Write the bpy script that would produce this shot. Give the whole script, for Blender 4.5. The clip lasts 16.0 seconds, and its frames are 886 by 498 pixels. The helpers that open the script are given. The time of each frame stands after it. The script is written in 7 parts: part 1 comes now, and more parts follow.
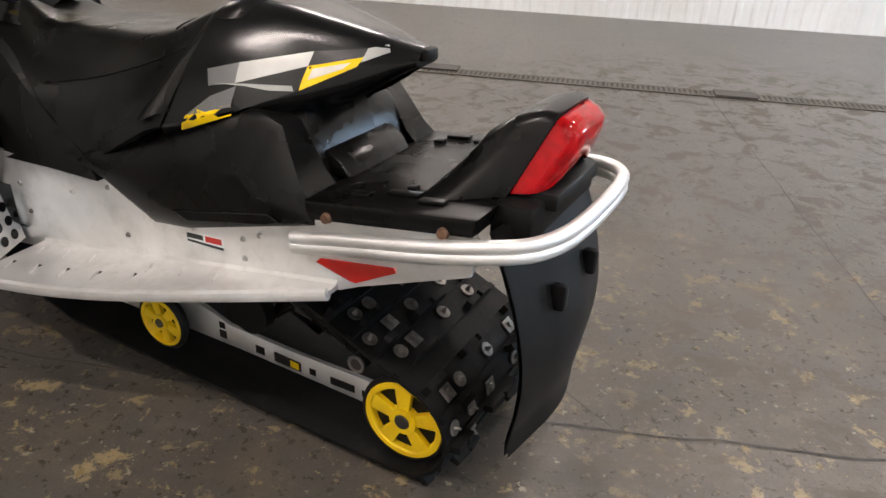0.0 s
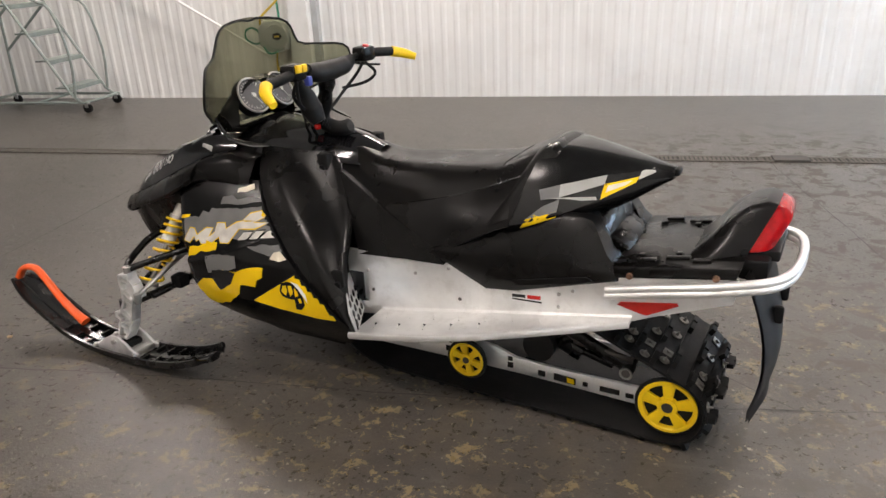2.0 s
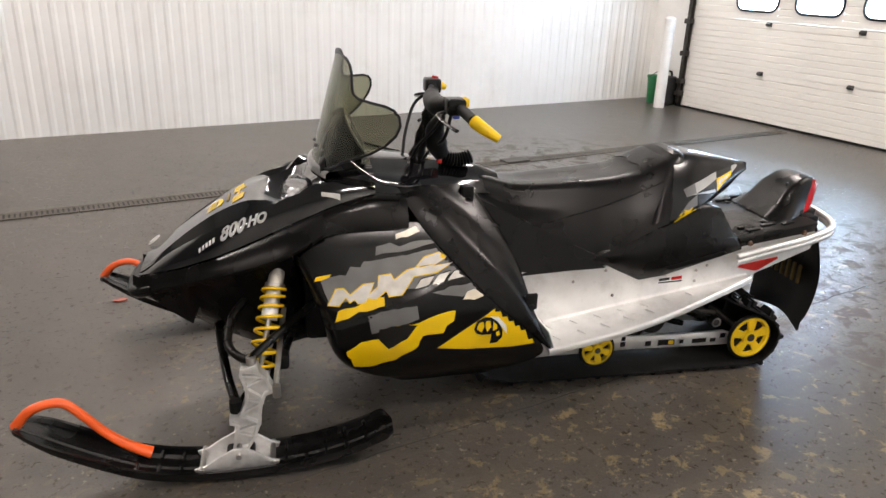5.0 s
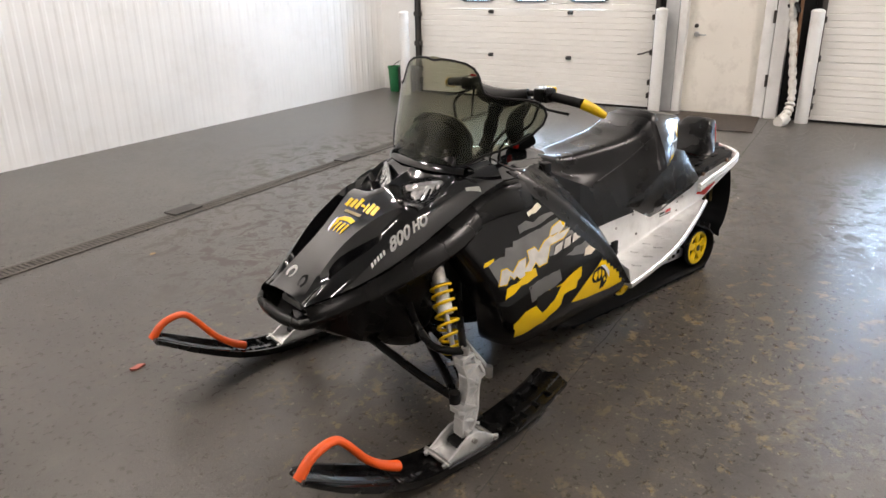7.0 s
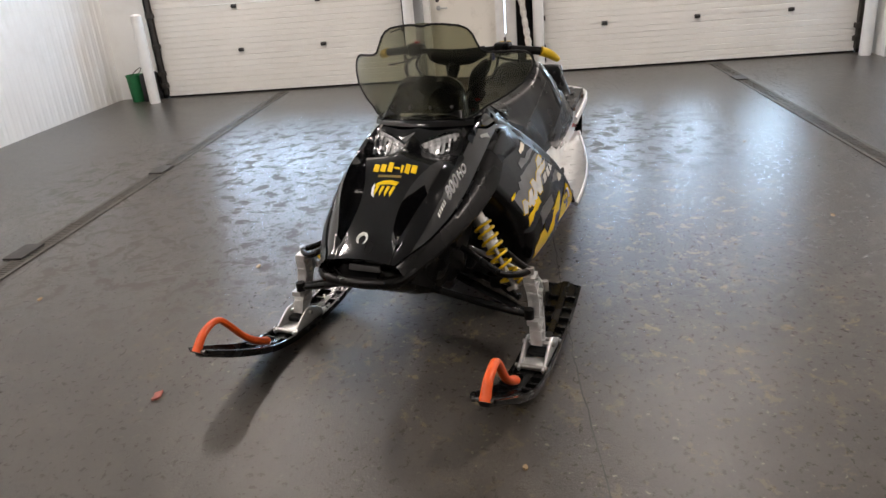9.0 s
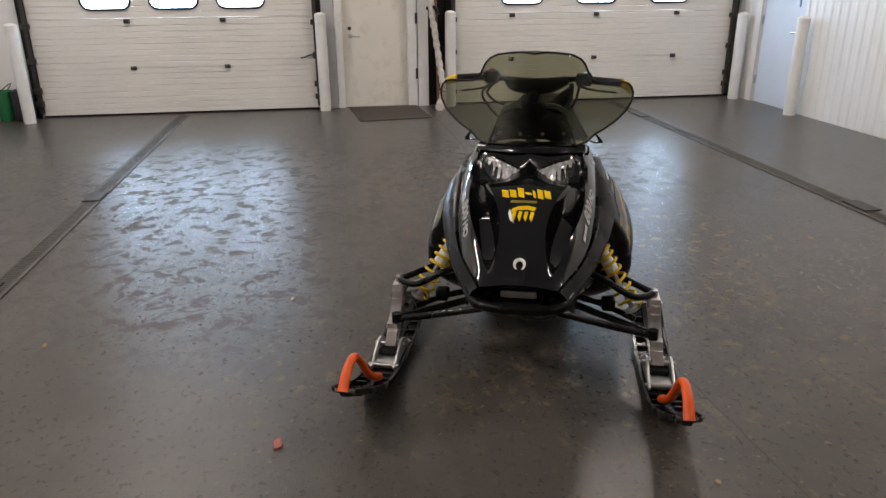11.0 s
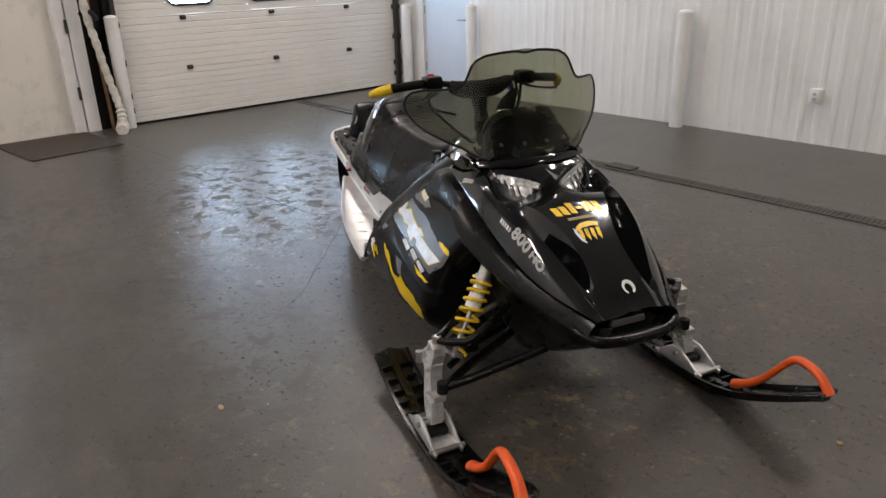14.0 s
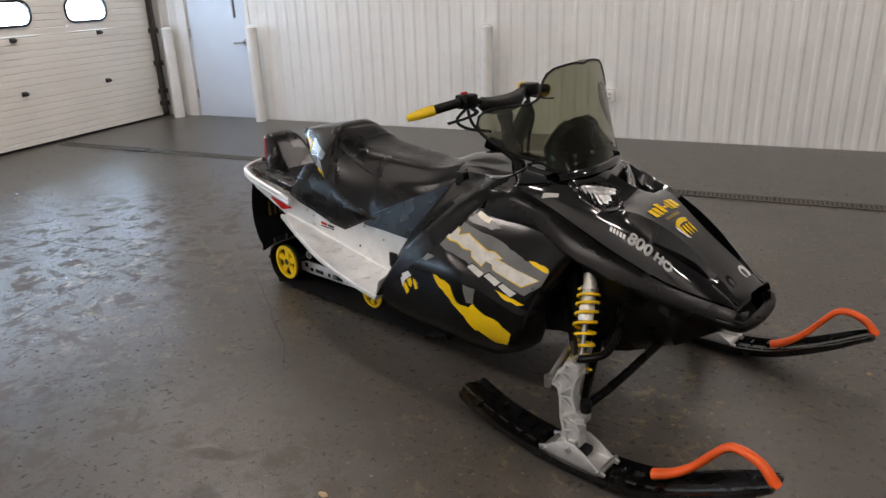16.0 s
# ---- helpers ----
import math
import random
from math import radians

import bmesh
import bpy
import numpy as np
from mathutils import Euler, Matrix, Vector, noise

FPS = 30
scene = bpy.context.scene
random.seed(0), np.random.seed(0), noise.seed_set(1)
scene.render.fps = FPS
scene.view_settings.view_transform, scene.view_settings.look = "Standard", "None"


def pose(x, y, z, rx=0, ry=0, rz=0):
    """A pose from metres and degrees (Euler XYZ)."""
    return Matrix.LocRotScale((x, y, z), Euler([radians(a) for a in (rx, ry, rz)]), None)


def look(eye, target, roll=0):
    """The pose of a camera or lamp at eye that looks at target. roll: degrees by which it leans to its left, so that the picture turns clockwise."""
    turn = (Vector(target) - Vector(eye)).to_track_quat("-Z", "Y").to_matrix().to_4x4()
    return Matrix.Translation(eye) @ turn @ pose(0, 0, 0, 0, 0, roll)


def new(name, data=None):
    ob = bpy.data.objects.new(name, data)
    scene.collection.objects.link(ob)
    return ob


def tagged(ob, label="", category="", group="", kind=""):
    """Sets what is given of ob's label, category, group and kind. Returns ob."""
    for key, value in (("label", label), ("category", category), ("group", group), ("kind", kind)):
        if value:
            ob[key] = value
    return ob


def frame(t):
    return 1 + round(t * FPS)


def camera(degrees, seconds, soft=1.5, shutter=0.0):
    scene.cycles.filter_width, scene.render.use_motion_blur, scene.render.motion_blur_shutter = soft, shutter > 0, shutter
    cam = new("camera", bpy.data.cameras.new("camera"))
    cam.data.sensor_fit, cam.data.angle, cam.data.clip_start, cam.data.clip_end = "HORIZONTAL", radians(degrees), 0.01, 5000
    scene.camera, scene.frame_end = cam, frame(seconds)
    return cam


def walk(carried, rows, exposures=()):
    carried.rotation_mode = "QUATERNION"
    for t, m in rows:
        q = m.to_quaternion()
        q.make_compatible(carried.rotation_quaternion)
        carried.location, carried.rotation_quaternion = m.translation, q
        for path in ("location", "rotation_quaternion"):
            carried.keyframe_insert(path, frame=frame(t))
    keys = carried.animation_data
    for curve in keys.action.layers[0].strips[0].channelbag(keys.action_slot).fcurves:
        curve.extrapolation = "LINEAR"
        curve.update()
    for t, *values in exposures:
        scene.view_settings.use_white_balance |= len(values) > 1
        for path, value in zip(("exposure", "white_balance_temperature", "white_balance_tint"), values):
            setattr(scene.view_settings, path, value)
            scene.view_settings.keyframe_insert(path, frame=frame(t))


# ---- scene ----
cam = camera(63.2, 16.0)
PATH = [
    (0, (-0.193, 1.358, 1.051), (0.144, -0.376, 0.114), 2.1),
    (0.5, (-0.212, 1.615, 1.19), (0.196, -0.116, 0.275), 3.7),
    (1, (-0.15, 1.89, 1.255), (0.253, 0.142, 0.372), -0.3),
    (1.5, (0.04, 2.086, 1.328), (0.453, 0.317, 0.492), -0.6),
    (2, (0.321, 2.148, 1.358), (0.704, 0.341, 0.59), -2.5),
    (2.5, (0.652, 2.252, 1.375), (0.867, 0.398, 0.658), -1.6),
    (3, (0.964, 2.281, 1.382), (1.044, 0.409, 0.684), -1.7),
    (3.5, (1.272, 2.178, 1.391), (1.16, 0.299, 0.716), -1.1),
    (3.7, (1.409, 2.144, 1.389), (1.203, 0.268, 0.725), 0.5),
    (5.8, (2.9, 1.583, 1.407), (1.591, 0.236, 0.721), 1.8),
    (6, (3.015, 1.478, 1.395), (1.637, 0.177, 0.755), 1.9),
    (6.5, (3.308, 1.243, 1.412), (1.832, 0.06, 0.765), 0.5),
    (7, (3.62, 1.04, 1.42), (2.032, 0.053, 0.712), -0.9),
    (7.5, (3.804, 0.79, 1.417), (2.06, 0.052, 0.772), 0.9),
    (8, (4.011, 0.511, 1.425), (2.227, -0.047, 0.713), 0.2),
    (8.2, (4.113, 0.43, 1.405), (2.317, -0.073, 0.683), -2.3),
    (10.3, (4.286, -0.709, 1.396), (2.429, -0.571, 0.665), -0.0),
    (10.5, (4.261, -0.811, 1.398), (2.399, -0.645, 0.688), -0.1),
    (11, (4.181, -1.045, 1.419), (2.329, -0.773, 0.717), -0.5),
    (11.5, (4.121, -1.29, 1.417), (2.29, -0.874, 0.729), -1.5),
    (12, (3.988, -1.464, 1.413), (2.204, -0.889, 0.714), -0.6),
    (12.5, (3.796, -1.606, 1.425), (2.06, -0.881, 0.745), -1.5),
    (13, (3.625, -1.792, 1.425), (2.031, -0.797, 0.741), -1.1),
    (13.5, (3.415, -1.996, 1.411), (1.925, -0.866, 0.703), -1.4),
    (14, (3.141, -2.131, 1.422), (1.743, -0.9, 0.694), -1.6),
    (14.5, (2.905, -2.312, 1.434), (1.602, -0.973, 0.722), -0.2),
    (15, (2.667, -2.469, 1.43), (1.539, -0.982, 0.711), -0.3),
    (15.5, (2.357, -2.596, 1.413), (1.42, -0.985, 0.688), -2.1),
    (16, (2.06, -2.752, 1.435), (1.299, -1.041, 0.732), -1.9),
]
walk(cam, [(t, look(eye, target, roll)) for t, eye, target, roll in PATH], [(0.0, 0.55), (3.7, 0.55), (6.0, 0.5), (7.5, 0.4), (8.2, 0.3), (10.3, -0.25), (13.0, -0.3), (16.0, -0.3)])

# ---------------------------------------------------------------- light and world
world = bpy.data.worlds.new("world")
scene.world = world
world.use_nodes = True
_bg = world.node_tree.nodes["Background"]
_sky = world.node_tree.nodes.new("ShaderNodeTexSky")
_sky.sky_type = "NISHITA"
_sky.sun_disc = False
_sky.sun_elevation, _sky.sun_rotation = radians(35), radians(90)
world.node_tree.links.new(_sky.outputs[0], _bg.inputs[0])
_bg.inputs[1].default_value = 0.12
scene.view_settings.exposure = 0.0


def area_lamp(name, m, sx, sy, watts, colour=(1, 1, 1)):
    d = bpy.data.lights.new(name, "AREA")
    d.shape, d.size, d.size_y, d.energy, d.color = "RECTANGLE", sx, sy, watts, colour
    ob = new(name, d)
    ob.matrix_world = m
    return ob


# ---------------------------------------------------------------- materials
def mat(name, colour, rough=0.5, metal=0.0, vary=0.0, scale=20.0, bump=0.0, bump_scale=200.0, rough_vary=0.0, coat=0.0, dirt=None, dirt_scale=3.0, dirt_amount=0.0, spec=0.5):
    """A principled material with colour variation at two scales, roughness variation and fine relief."""
    m = bpy.data.materials.new(name)
    m.use_nodes = True
    nt = m.node_tree
    N, L = nt.nodes, nt.links
    b = N["Principled BSDF"]
    b.inputs["Metallic"].default_value = metal
    b.inputs["Roughness"].default_value = rough
    b.inputs["Specular IOR Level"].default_value = spec
    b.inputs["Coat Weight"].default_value = coat
    b.inputs["Coat Roughness"].default_value = 0.06
    b.inputs["Base Color"].default_value = (*colour, 1)
    tc = N.new("ShaderNodeTexCoord")
    last = None
    if vary:
        big = N.new("ShaderNodeTexNoise")
        big.inputs["Scale"].default_value = scale
        big.inputs["Detail"].default_value = 6
        L.new(tc.outputs["Object"], big.inputs["Vector"])
        r = N.new("ShaderNodeMapRange")
        r.inputs["From Min"].default_value, r.inputs["From Max"].default_value = 0.3, 0.7
        r.inputs["To Min"].default_value, r.inputs["To Max"].default_value = 1 - vary, 1 + vary
        L.new(big.outputs["Fac"], r.inputs["Value"])
        mul = N.new("ShaderNodeMix")
        mul.data_type, mul.blend_type = "RGBA", "MULTIPLY"
        mul.inputs[0].default_value = 1
        mul.inputs[6].default_value = (*colour, 1)
        L.new(r.outputs[0], mul.inputs[7])
        last = mul.outputs[2]
    if dirt:
        dn = N.new("ShaderNodeTexNoise")
        dn.inputs["Scale"].default_value = dirt_scale
        dn.inputs["Detail"].default_value = 8
        dn.inputs["Roughness"].default_value = 0.7
        L.new(tc.outputs["Object"], dn.inputs["Vector"])
        ramp = N.new("ShaderNodeMapRange")
        ramp.inputs["From Min"].default_value, ramp.inputs["From Max"].default_value = 0.52, 0.68
        ramp.inputs["To Max"].default_value = dirt_amount
        L.new(dn.outputs["Fac"], ramp.inputs["Value"])
        mx = N.new("ShaderNodeMix")
        mx.data_type = "RGBA"
        L.new(ramp.outputs[0], mx.inputs[0])
        mx.inputs[6].default_value = (*colour, 1)
        mx.inputs[7].default_value = (*dirt, 1)
        if last:
            L.new(last, mx.inputs[6])
        last = mx.outputs[2]
    if last:
        L.new(last, b.inputs["Base Color"])
    if rough_vary:
        rn = N.new("ShaderNodeTexNoise")
        rn.inputs["Scale"].default_value = 9
        rn.inputs["Detail"].default_value = 7
        L.new(tc.outputs["Object"], rn.inputs["Vector"])
        rr = N.new("ShaderNodeMapRange")
        rr.inputs["From Min"].default_value, rr.inputs["From Max"].default_value = 0.3, 0.7
        rr.inputs["To Min"].default_value, rr.inputs["To Max"].default_value = max(0.02, rough - rough_vary), min(1, rough + rough_vary)
        L.new(rn.outputs["Fac"], rr.inputs["Value"])
        L.new(rr.outputs[0], b.inputs["Roughness"])
    if bump:
        bn = N.new("ShaderNodeTexNoise")
        bn.inputs["Scale"].default_value = bump_scale
        bn.inputs["Detail"].default_value = 3
        L.new(tc.outputs["Object"], bn.inputs["Vector"])
        bp = N.new("ShaderNodeBump")
        bp.inputs["Strength"].default_value = bump
        bp.inputs["Distance"].default_value = 0.002
        L.new(bn.outputs["Fac"], bp.inputs["Height"])
        L.new(bp.outputs[0], b.inputs["Normal"])
    return m


def concrete():
    """Grey sealed concrete: broad tone changes, grime, rubbed ochre stains, pale scuffs and a worn satin seal."""
    m = bpy.data.materials.new("painted_concrete")
    m.use_nodes = True
    nt = m.node_tree
    N, L = nt.nodes, nt.links
    b = N["Principled BSDF"]
    tc = N.new("ShaderNodeTexCoord")

    def noise_fac(scale, detail, lo, hi, rough=0.6, shift=0.0, twist=0.0, stretch=(1, 1, 1)):
        mp = N.new("ShaderNodeMapping")
        mp.inputs["Location"].default_value = (shift, shift * 0.7, 0)
        mp.inputs["Scale"].default_value = stretch
        L.new(tc.outputs["Object"], mp.inputs["Vector"])
        n = N.new("ShaderNodeTexNoise")
        n.inputs["Scale"].default_value, n.inputs["Detail"].default_value, n.inputs["Roughness"].default_value = scale, detail, rough
        n.inputs["Distortion"].default_value = twist
        L.new(mp.outputs[0], n.inputs["Vector"])
        r = N.new("ShaderNodeMapRange")
        r.inputs["From Min"].default_value, r.inputs["From Max"].default_value = lo, hi
        L.new(n.outputs["Fac"], r.inputs["Value"])
        return r.outputs[0]

    def mix(fac, a, bcol, amount=1.0):
        x = N.new("ShaderNodeMix")
        x.data_type = "RGBA"
        mm = N.new("ShaderNodeMath")
        mm.operation = "MULTIPLY"
        mm.inputs[1].default_value = amount
        L.new(fac, mm.inputs[0])
        L.new(mm.outputs[0], x.inputs[0])
        if isinstance(a, tuple):
            x.inputs[6].default_value = (*a, 1)
        else:
            L.new(a, x.inputs[6])
        x.inputs[7].default_value = (*bcol, 1)
        return x.outputs[2]

    def near(x, y, r):
        d = N.new("ShaderNodeVectorMath")
        d.operation = "DISTANCE"
        d.inputs[1].default_value = (x, y, 0)
        L.new(tc.outputs["Object"], d.inputs[0])
        q = N.new("ShaderNodeMapRange")
        q.interpolation_type = "SMOOTHSTEP"
        q.inputs["From Min"].default_value, q.inputs["From Max"].default_value = r, r * 0.35
        L.new(d.outputs["Value"], q.inputs["Value"])
        return q.outputs[0]

    def maths(op, a, bb):
        p = N.new("ShaderNodeMath")
        p.operation = op
        L.new(a, p.inputs[0])
        if isinstance(bb, float):
            p.inputs[1].default_value = bb
        else:
            L.new(bb, p.inputs[1])
        return p.outputs[0]

    def product(a, bb):
        return maths("MULTIPLY", a, bb)

    c = mix(noise_fac(0.55, 4, 0.34, 0.66), (0.058, 0.0525, 0.046), (0.086, 0.078, 0.068))
    # cloudy grime at arm's length, then fine speckle
    c = mix(noise_fac(2.3, 9, 0.40, 0.72, 0.68, 27.0), c, (0.040, 0.034, 0.029), 0.62)
    c = mix(noise_fac(5.2, 9, 0.46, 0.78, 0.70, 41.0), c, (0.145, 0.129, 0.108), 0.45)
    c = mix(noise_fac(16, 8, 0.48, 0.80, 0.72, 3.1), c, (0.036, 0.031, 0.027), 0.45)
    c = mix(noise_fac(150, 4, 0.42, 0.72, 0.65, 9.0), c, (0.040, 0.035, 0.031), 0.42)
    c = mix(noise_fac(210, 3, 0.56, 0.74, 0.6, 15.0), c, (0.16, 0.145, 0.125), 0.40)
    # thin drag marks
    c = mix(noise_fac(1.5, 7, 0.60, 0.72, 0.6, 33.0, 0.4, (1, 9, 1)), c, (0.15, 0.137, 0.117), 0.22)
    # ochre stains where the seal has rubbed through, gathered round a few places
    for x, y, r, sh, k in ((0.45, 0.62, 1.25, 1.3, 0.75), (0.95, 0.55, 0.9, 2.9, 0.6), (-0.9, -0.15, 1.0, 5.3, 0.6), (-0.3, -0.5, 0.8, 8.1, 0.45), (1.72, 0.86, 0.75, 4.1, 0.6), (1.95, -0.22, 0.7, 6.6, 0.55), (2.6, 0.6, 1.2, 12.1, 0.25), (1.6, -0.9, 1.0, 14.7, 0.35)):
        spots = noise_fac(10.5, 10, 0.572, 0.602, 0.74, sh, 0.25)
        c = mix(product(near(x, y, r), spots), c, (0.25, 0.19, 0.10), min(1.0, 1.15 * k))
        halo = noise_fac(5.5, 9, 0.50, 0.68, 0.72, sh + 7)
        c = mix(product(near(x, y, r), halo), c, (0.115, 0.090, 0.055), 0.45 * k)
        flecks = noise_fac(34, 5, 0.655, 0.68, 0.6, sh + 3)
        c = mix(product(near(x, y, r * 1.3), flecks), c, (0.30, 0.27, 0.21), 0.65)
    # chalky scuffs and an oily patch
    c = mix(product(near(1.32, 1.38, 0.95), noise_fac(13, 9, 0.52, 0.68, 0.75, 21.0, 0.6)), c, (0.22, 0.21, 0.19), 0.5)
    c = mix(product(near(-0.17, -1.0, 0.42), noise_fac(9, 9, 0.47, 0.60, 0.7, 23.0, 0.4)), c, (0.028, 0.024, 0.020), 0.75)
    c = mix(product(near(1.6, 0.87, 0.4), noise_fac(8, 8, 0.46, 0.60, 0.7, 25.0, 0.3)), c, (0.030, 0.026, 0.022), 0.6)
    # where the seal flakes off it lies darker and duller
    worn = maths("MAXIMUM", maths("MAXIMUM", near(-1.3, 0.25, 1.7), near(-1.0, -2.0, 2.0)), near(0.6, -1.7, 1.4))
    flaked = product(worn, noise_fac(7.5, 10, 0.515, 0.560, 0.74, 51.0, 0.5))
    c = mix(flaked, c, (0.075, 0.064, 0.050), 0.65)
    L.new(c, b.inputs["Base Color"])
    rough = N.new("ShaderNodeMapRange")
    rough.inputs["To Min"].default_value, rough.inputs["To Max"].default_value = 0.25, 0.35
    L.new(noise_fac(34, 8, 0.33, 0.68, 0.7, 61.0), rough.inputs["Value"])
    r2 = N.new("ShaderNodeMath")
    r2.operation = "MULTIPLY_ADD"
    r2.inputs[1].default_value = 0.34
    L.new(flaked, r2.inputs[0])
    L.new(rough.outputs[0], r2.inputs[2])
    L.new(r2.outputs[0], b.inputs["Roughness"])
    b.inputs["Specular IOR Level"].default_value = 0.40
    # relief: trowel waves and fine grain
    prev = None
    for scale, detail, strength, dist in ((7, 5, 0.03, 0.006), (110, 5, 0.32, 0.0018)):
        bp = N.new("ShaderNodeBump")
        bp.inputs["Strength"].default_value, bp.inputs["Distance"].default_value = strength, dist
        L.new(noise_fac(scale, detail, 0.25, 0.75, 0.65, 71.0), bp.inputs["Height"])
        if prev:
            L.new(prev.outputs[0], bp.inputs["Normal"])
        prev = bp
    L.new(prev.outputs[0], b.inputs["Normal"])
    return m


def glass(name, colour, rough=0.0):
    m = bpy.data.materials.new(name)
    m.use_nodes = True
    b = m.node_tree.nodes["Principled BSDF"]
    b.inputs["Base Color"].default_value = (*colour, 1)
    b.inputs["Transmission Weight"].default_value = 1
    b.inputs["Roughness"].default_value = rough
    b.inputs["IOR"].default_value = 1.45
    return m


def smoked(name, tint):
    """Thin tinted plastic: sees straight through, with a clear surface gloss."""
    m = bpy.data.materials.new(name)
    m.use_nodes = True
    N, L = m.node_tree.nodes, m.node_tree.links
    N.remove(N["Principled BSDF"])
    tr = N.new("ShaderNodeBsdfTransparent")
    tr.inputs["Color"].default_value = (*tint, 1)
    gl = N.new("ShaderNodeBsdfGlossy")
    gl.inputs["Roughness"].default_value = 0.035
    lw = N.new("ShaderNodeLayerWeight")
    lw.inputs["Blend"].default_value = 0.5
    pw = N.new("ShaderNodeMath")
    pw.operation = "POWER"
    pw.inputs[1].default_value = 4.0
    L.new(lw.outputs["Facing"], pw.inputs[0])
    fr = N.new("ShaderNodeMapRange")
    fr.inputs["To Min"].default_value, fr.inputs["To Max"].default_value = 0.04, 0.75
    L.new(pw.outputs[0], fr.inputs["Value"])
    mx = N.new("ShaderNodeMixShader")
    L.new(fr.outputs[0], mx.inputs[0])
    L.new(tr.outputs[0], mx.inputs[1])
    L.new(gl.outputs[0], mx.inputs[2])
    L.new(mx.outputs[0], N["Material Output"].inputs["Surface"])
    return m


def glow(name, colour, strength):
    m = bpy.data.materials.new(name)
    m.use_nodes = True
    b = m.node_tree.nodes["Principled BSDF"]
    b.inputs["Base Color"].default_value = (*colour, 1)
    b.inputs["Emission Color"].default_value = (*colour, 1)
    b.inputs["Emission Strength"].default_value = strength
    return m


CONCRETE = concrete()
WALL_WHITE = mat("white_steel_panel", (0.78, 0.78, 0.76), 0.42, vary=0.05, scale=1.5, dirt=(0.60, 0.58, 0.53), dirt_scale=2.2, dirt_amount=0.25, bump=0.05, bump_scale=30)
TRIM_WHITE = mat("white_painted_steel_trim", (0.74, 0.74, 0.72), 0.45, vary=0.05, scale=6, dirt=(0.45, 0.43, 0.38), dirt_scale=9, dirt_amount=0.25)
TRIM_GREY = mat("grey_painted_flashing", (0.42, 0.43, 0.43), 0.45, vary=0.08, scale=8)
DOOR_WHITE = mat("white_sectional_door_skin", (0.76, 0.75, 0.71), 0.4, vary=0.04, scale=2, bump=0.12, bump_scale=90, dirt=(0.55, 0.52, 0.45), dirt_scale=4, dirt_amount=0.2)
CREAM_DOOR = mat("cream_painted_door", (0.74, 0.71, 0.64), 0.4, vary=0.03, scale=3, dirt=(0.35, 0.32, 0.27), dirt_scale=6, dirt_amount=0.3)
BLUE_WHITE_DOOR = mat("pale_painted_steel_door", (0.62, 0.68, 0.77), 0.38, vary=0.03, scale=3)
BLACK_RUBBER = mat("black_rubber", (0.006, 0.006, 0.006), 0.5, vary=0.3, scale=25, spec=0.2, bump=0.05, bump_scale=80)
DARK_STEEL = mat("dark_track_steel", (0.06, 0.055, 0.05), 0.55, 0.6, vary=0.3, scale=12)
GREY_STEEL = mat("galvanised_steel", (0.45, 0.46, 0.46), 0.4, 0.9, vary=0.15, scale=15)
MAT_BROWN = mat("brown_ribbed_doormat", (0.05, 0.038, 0.028), 0.95, vary=0.3, scale=40, bump=0.8, bump_scale=300)
CEILING_WHITE = mat("white_ceiling_panel", (0.52, 0.52, 0.51), 0.6, vary=0.04, scale=2)
LAMP_GLOW = glow("lamp_tube_light", (1.0, 0.97, 0.92), 14)
DAYLIGHT = glow("bright_overcast_outdoors", (0.62, 0.80, 1.0), 16.0)
LADDER_PAINT = mat("grey_green_ladder_paint", (0.24, 0.28, 0.26), 0.45, 0.2, vary=0.15, scale=20)


BLACK_D0 = mat("black_label", (0.01, 0.01, 0.01), 0.35)
LEAF_RED = mat("dry_red_leaf", (0.40, 0.12, 0.09), 0.7, vary=0.2)
LEAF_TAN = mat("tan_scrap", (0.42, 0.30, 0.17), 0.8, vary=0.2)


# ---------------------------------------------------------------- building helpers
def part(name, bm, material, parent=None, label="", smooth=False):
    """Links a bmesh as ONE mesh object under a thing or a part."""
    bmesh.ops.recalc_face_normals(bm, faces=bm.faces)
    me = bpy.data.meshes.new(name)
    bm.to_mesh(me)
    bm.free()
    me.materials.append(material)
    if smooth:
        me.shade_auto(smooth)
    ob = new(name, me)
    if parent:
        ob.parent = parent
    if label:
        tagged(ob, label)
    return ob


def _shade_auto(me, angle):
    me.polygons.foreach_set("use_smooth", [True] * len(me.polygons))
    me.set_sharp_from_angle(angle=radians(angle))


def part_s(name, bm, material, parent=None, label="", angle=38):
    """As part(), smooth shaded but for edges sharper than the angle."""
    ob = part(name, bm, material, parent, label)
    _shade_auto(ob.data, angle)
    return ob


def twin(ob, material=None, name=None):
    """The mirrored other half of a part, across the sled's middle."""
    me = ob.data.copy()
    me.transform(Matrix.Scale(-1, 4, (0, 1, 0)))
    me.flip_normals()
    o2 = new(name or ob.name.split(".")[0], me)
    o2.parent = ob.parent
    if "label" in ob:
        o2["label"] = ob["label"]
    return o2


def empty(name, m=None):
    ob = new(name)
    ob.empty_display_size = 0.1
    if m is not None:
        ob.matrix_world = m
    return ob


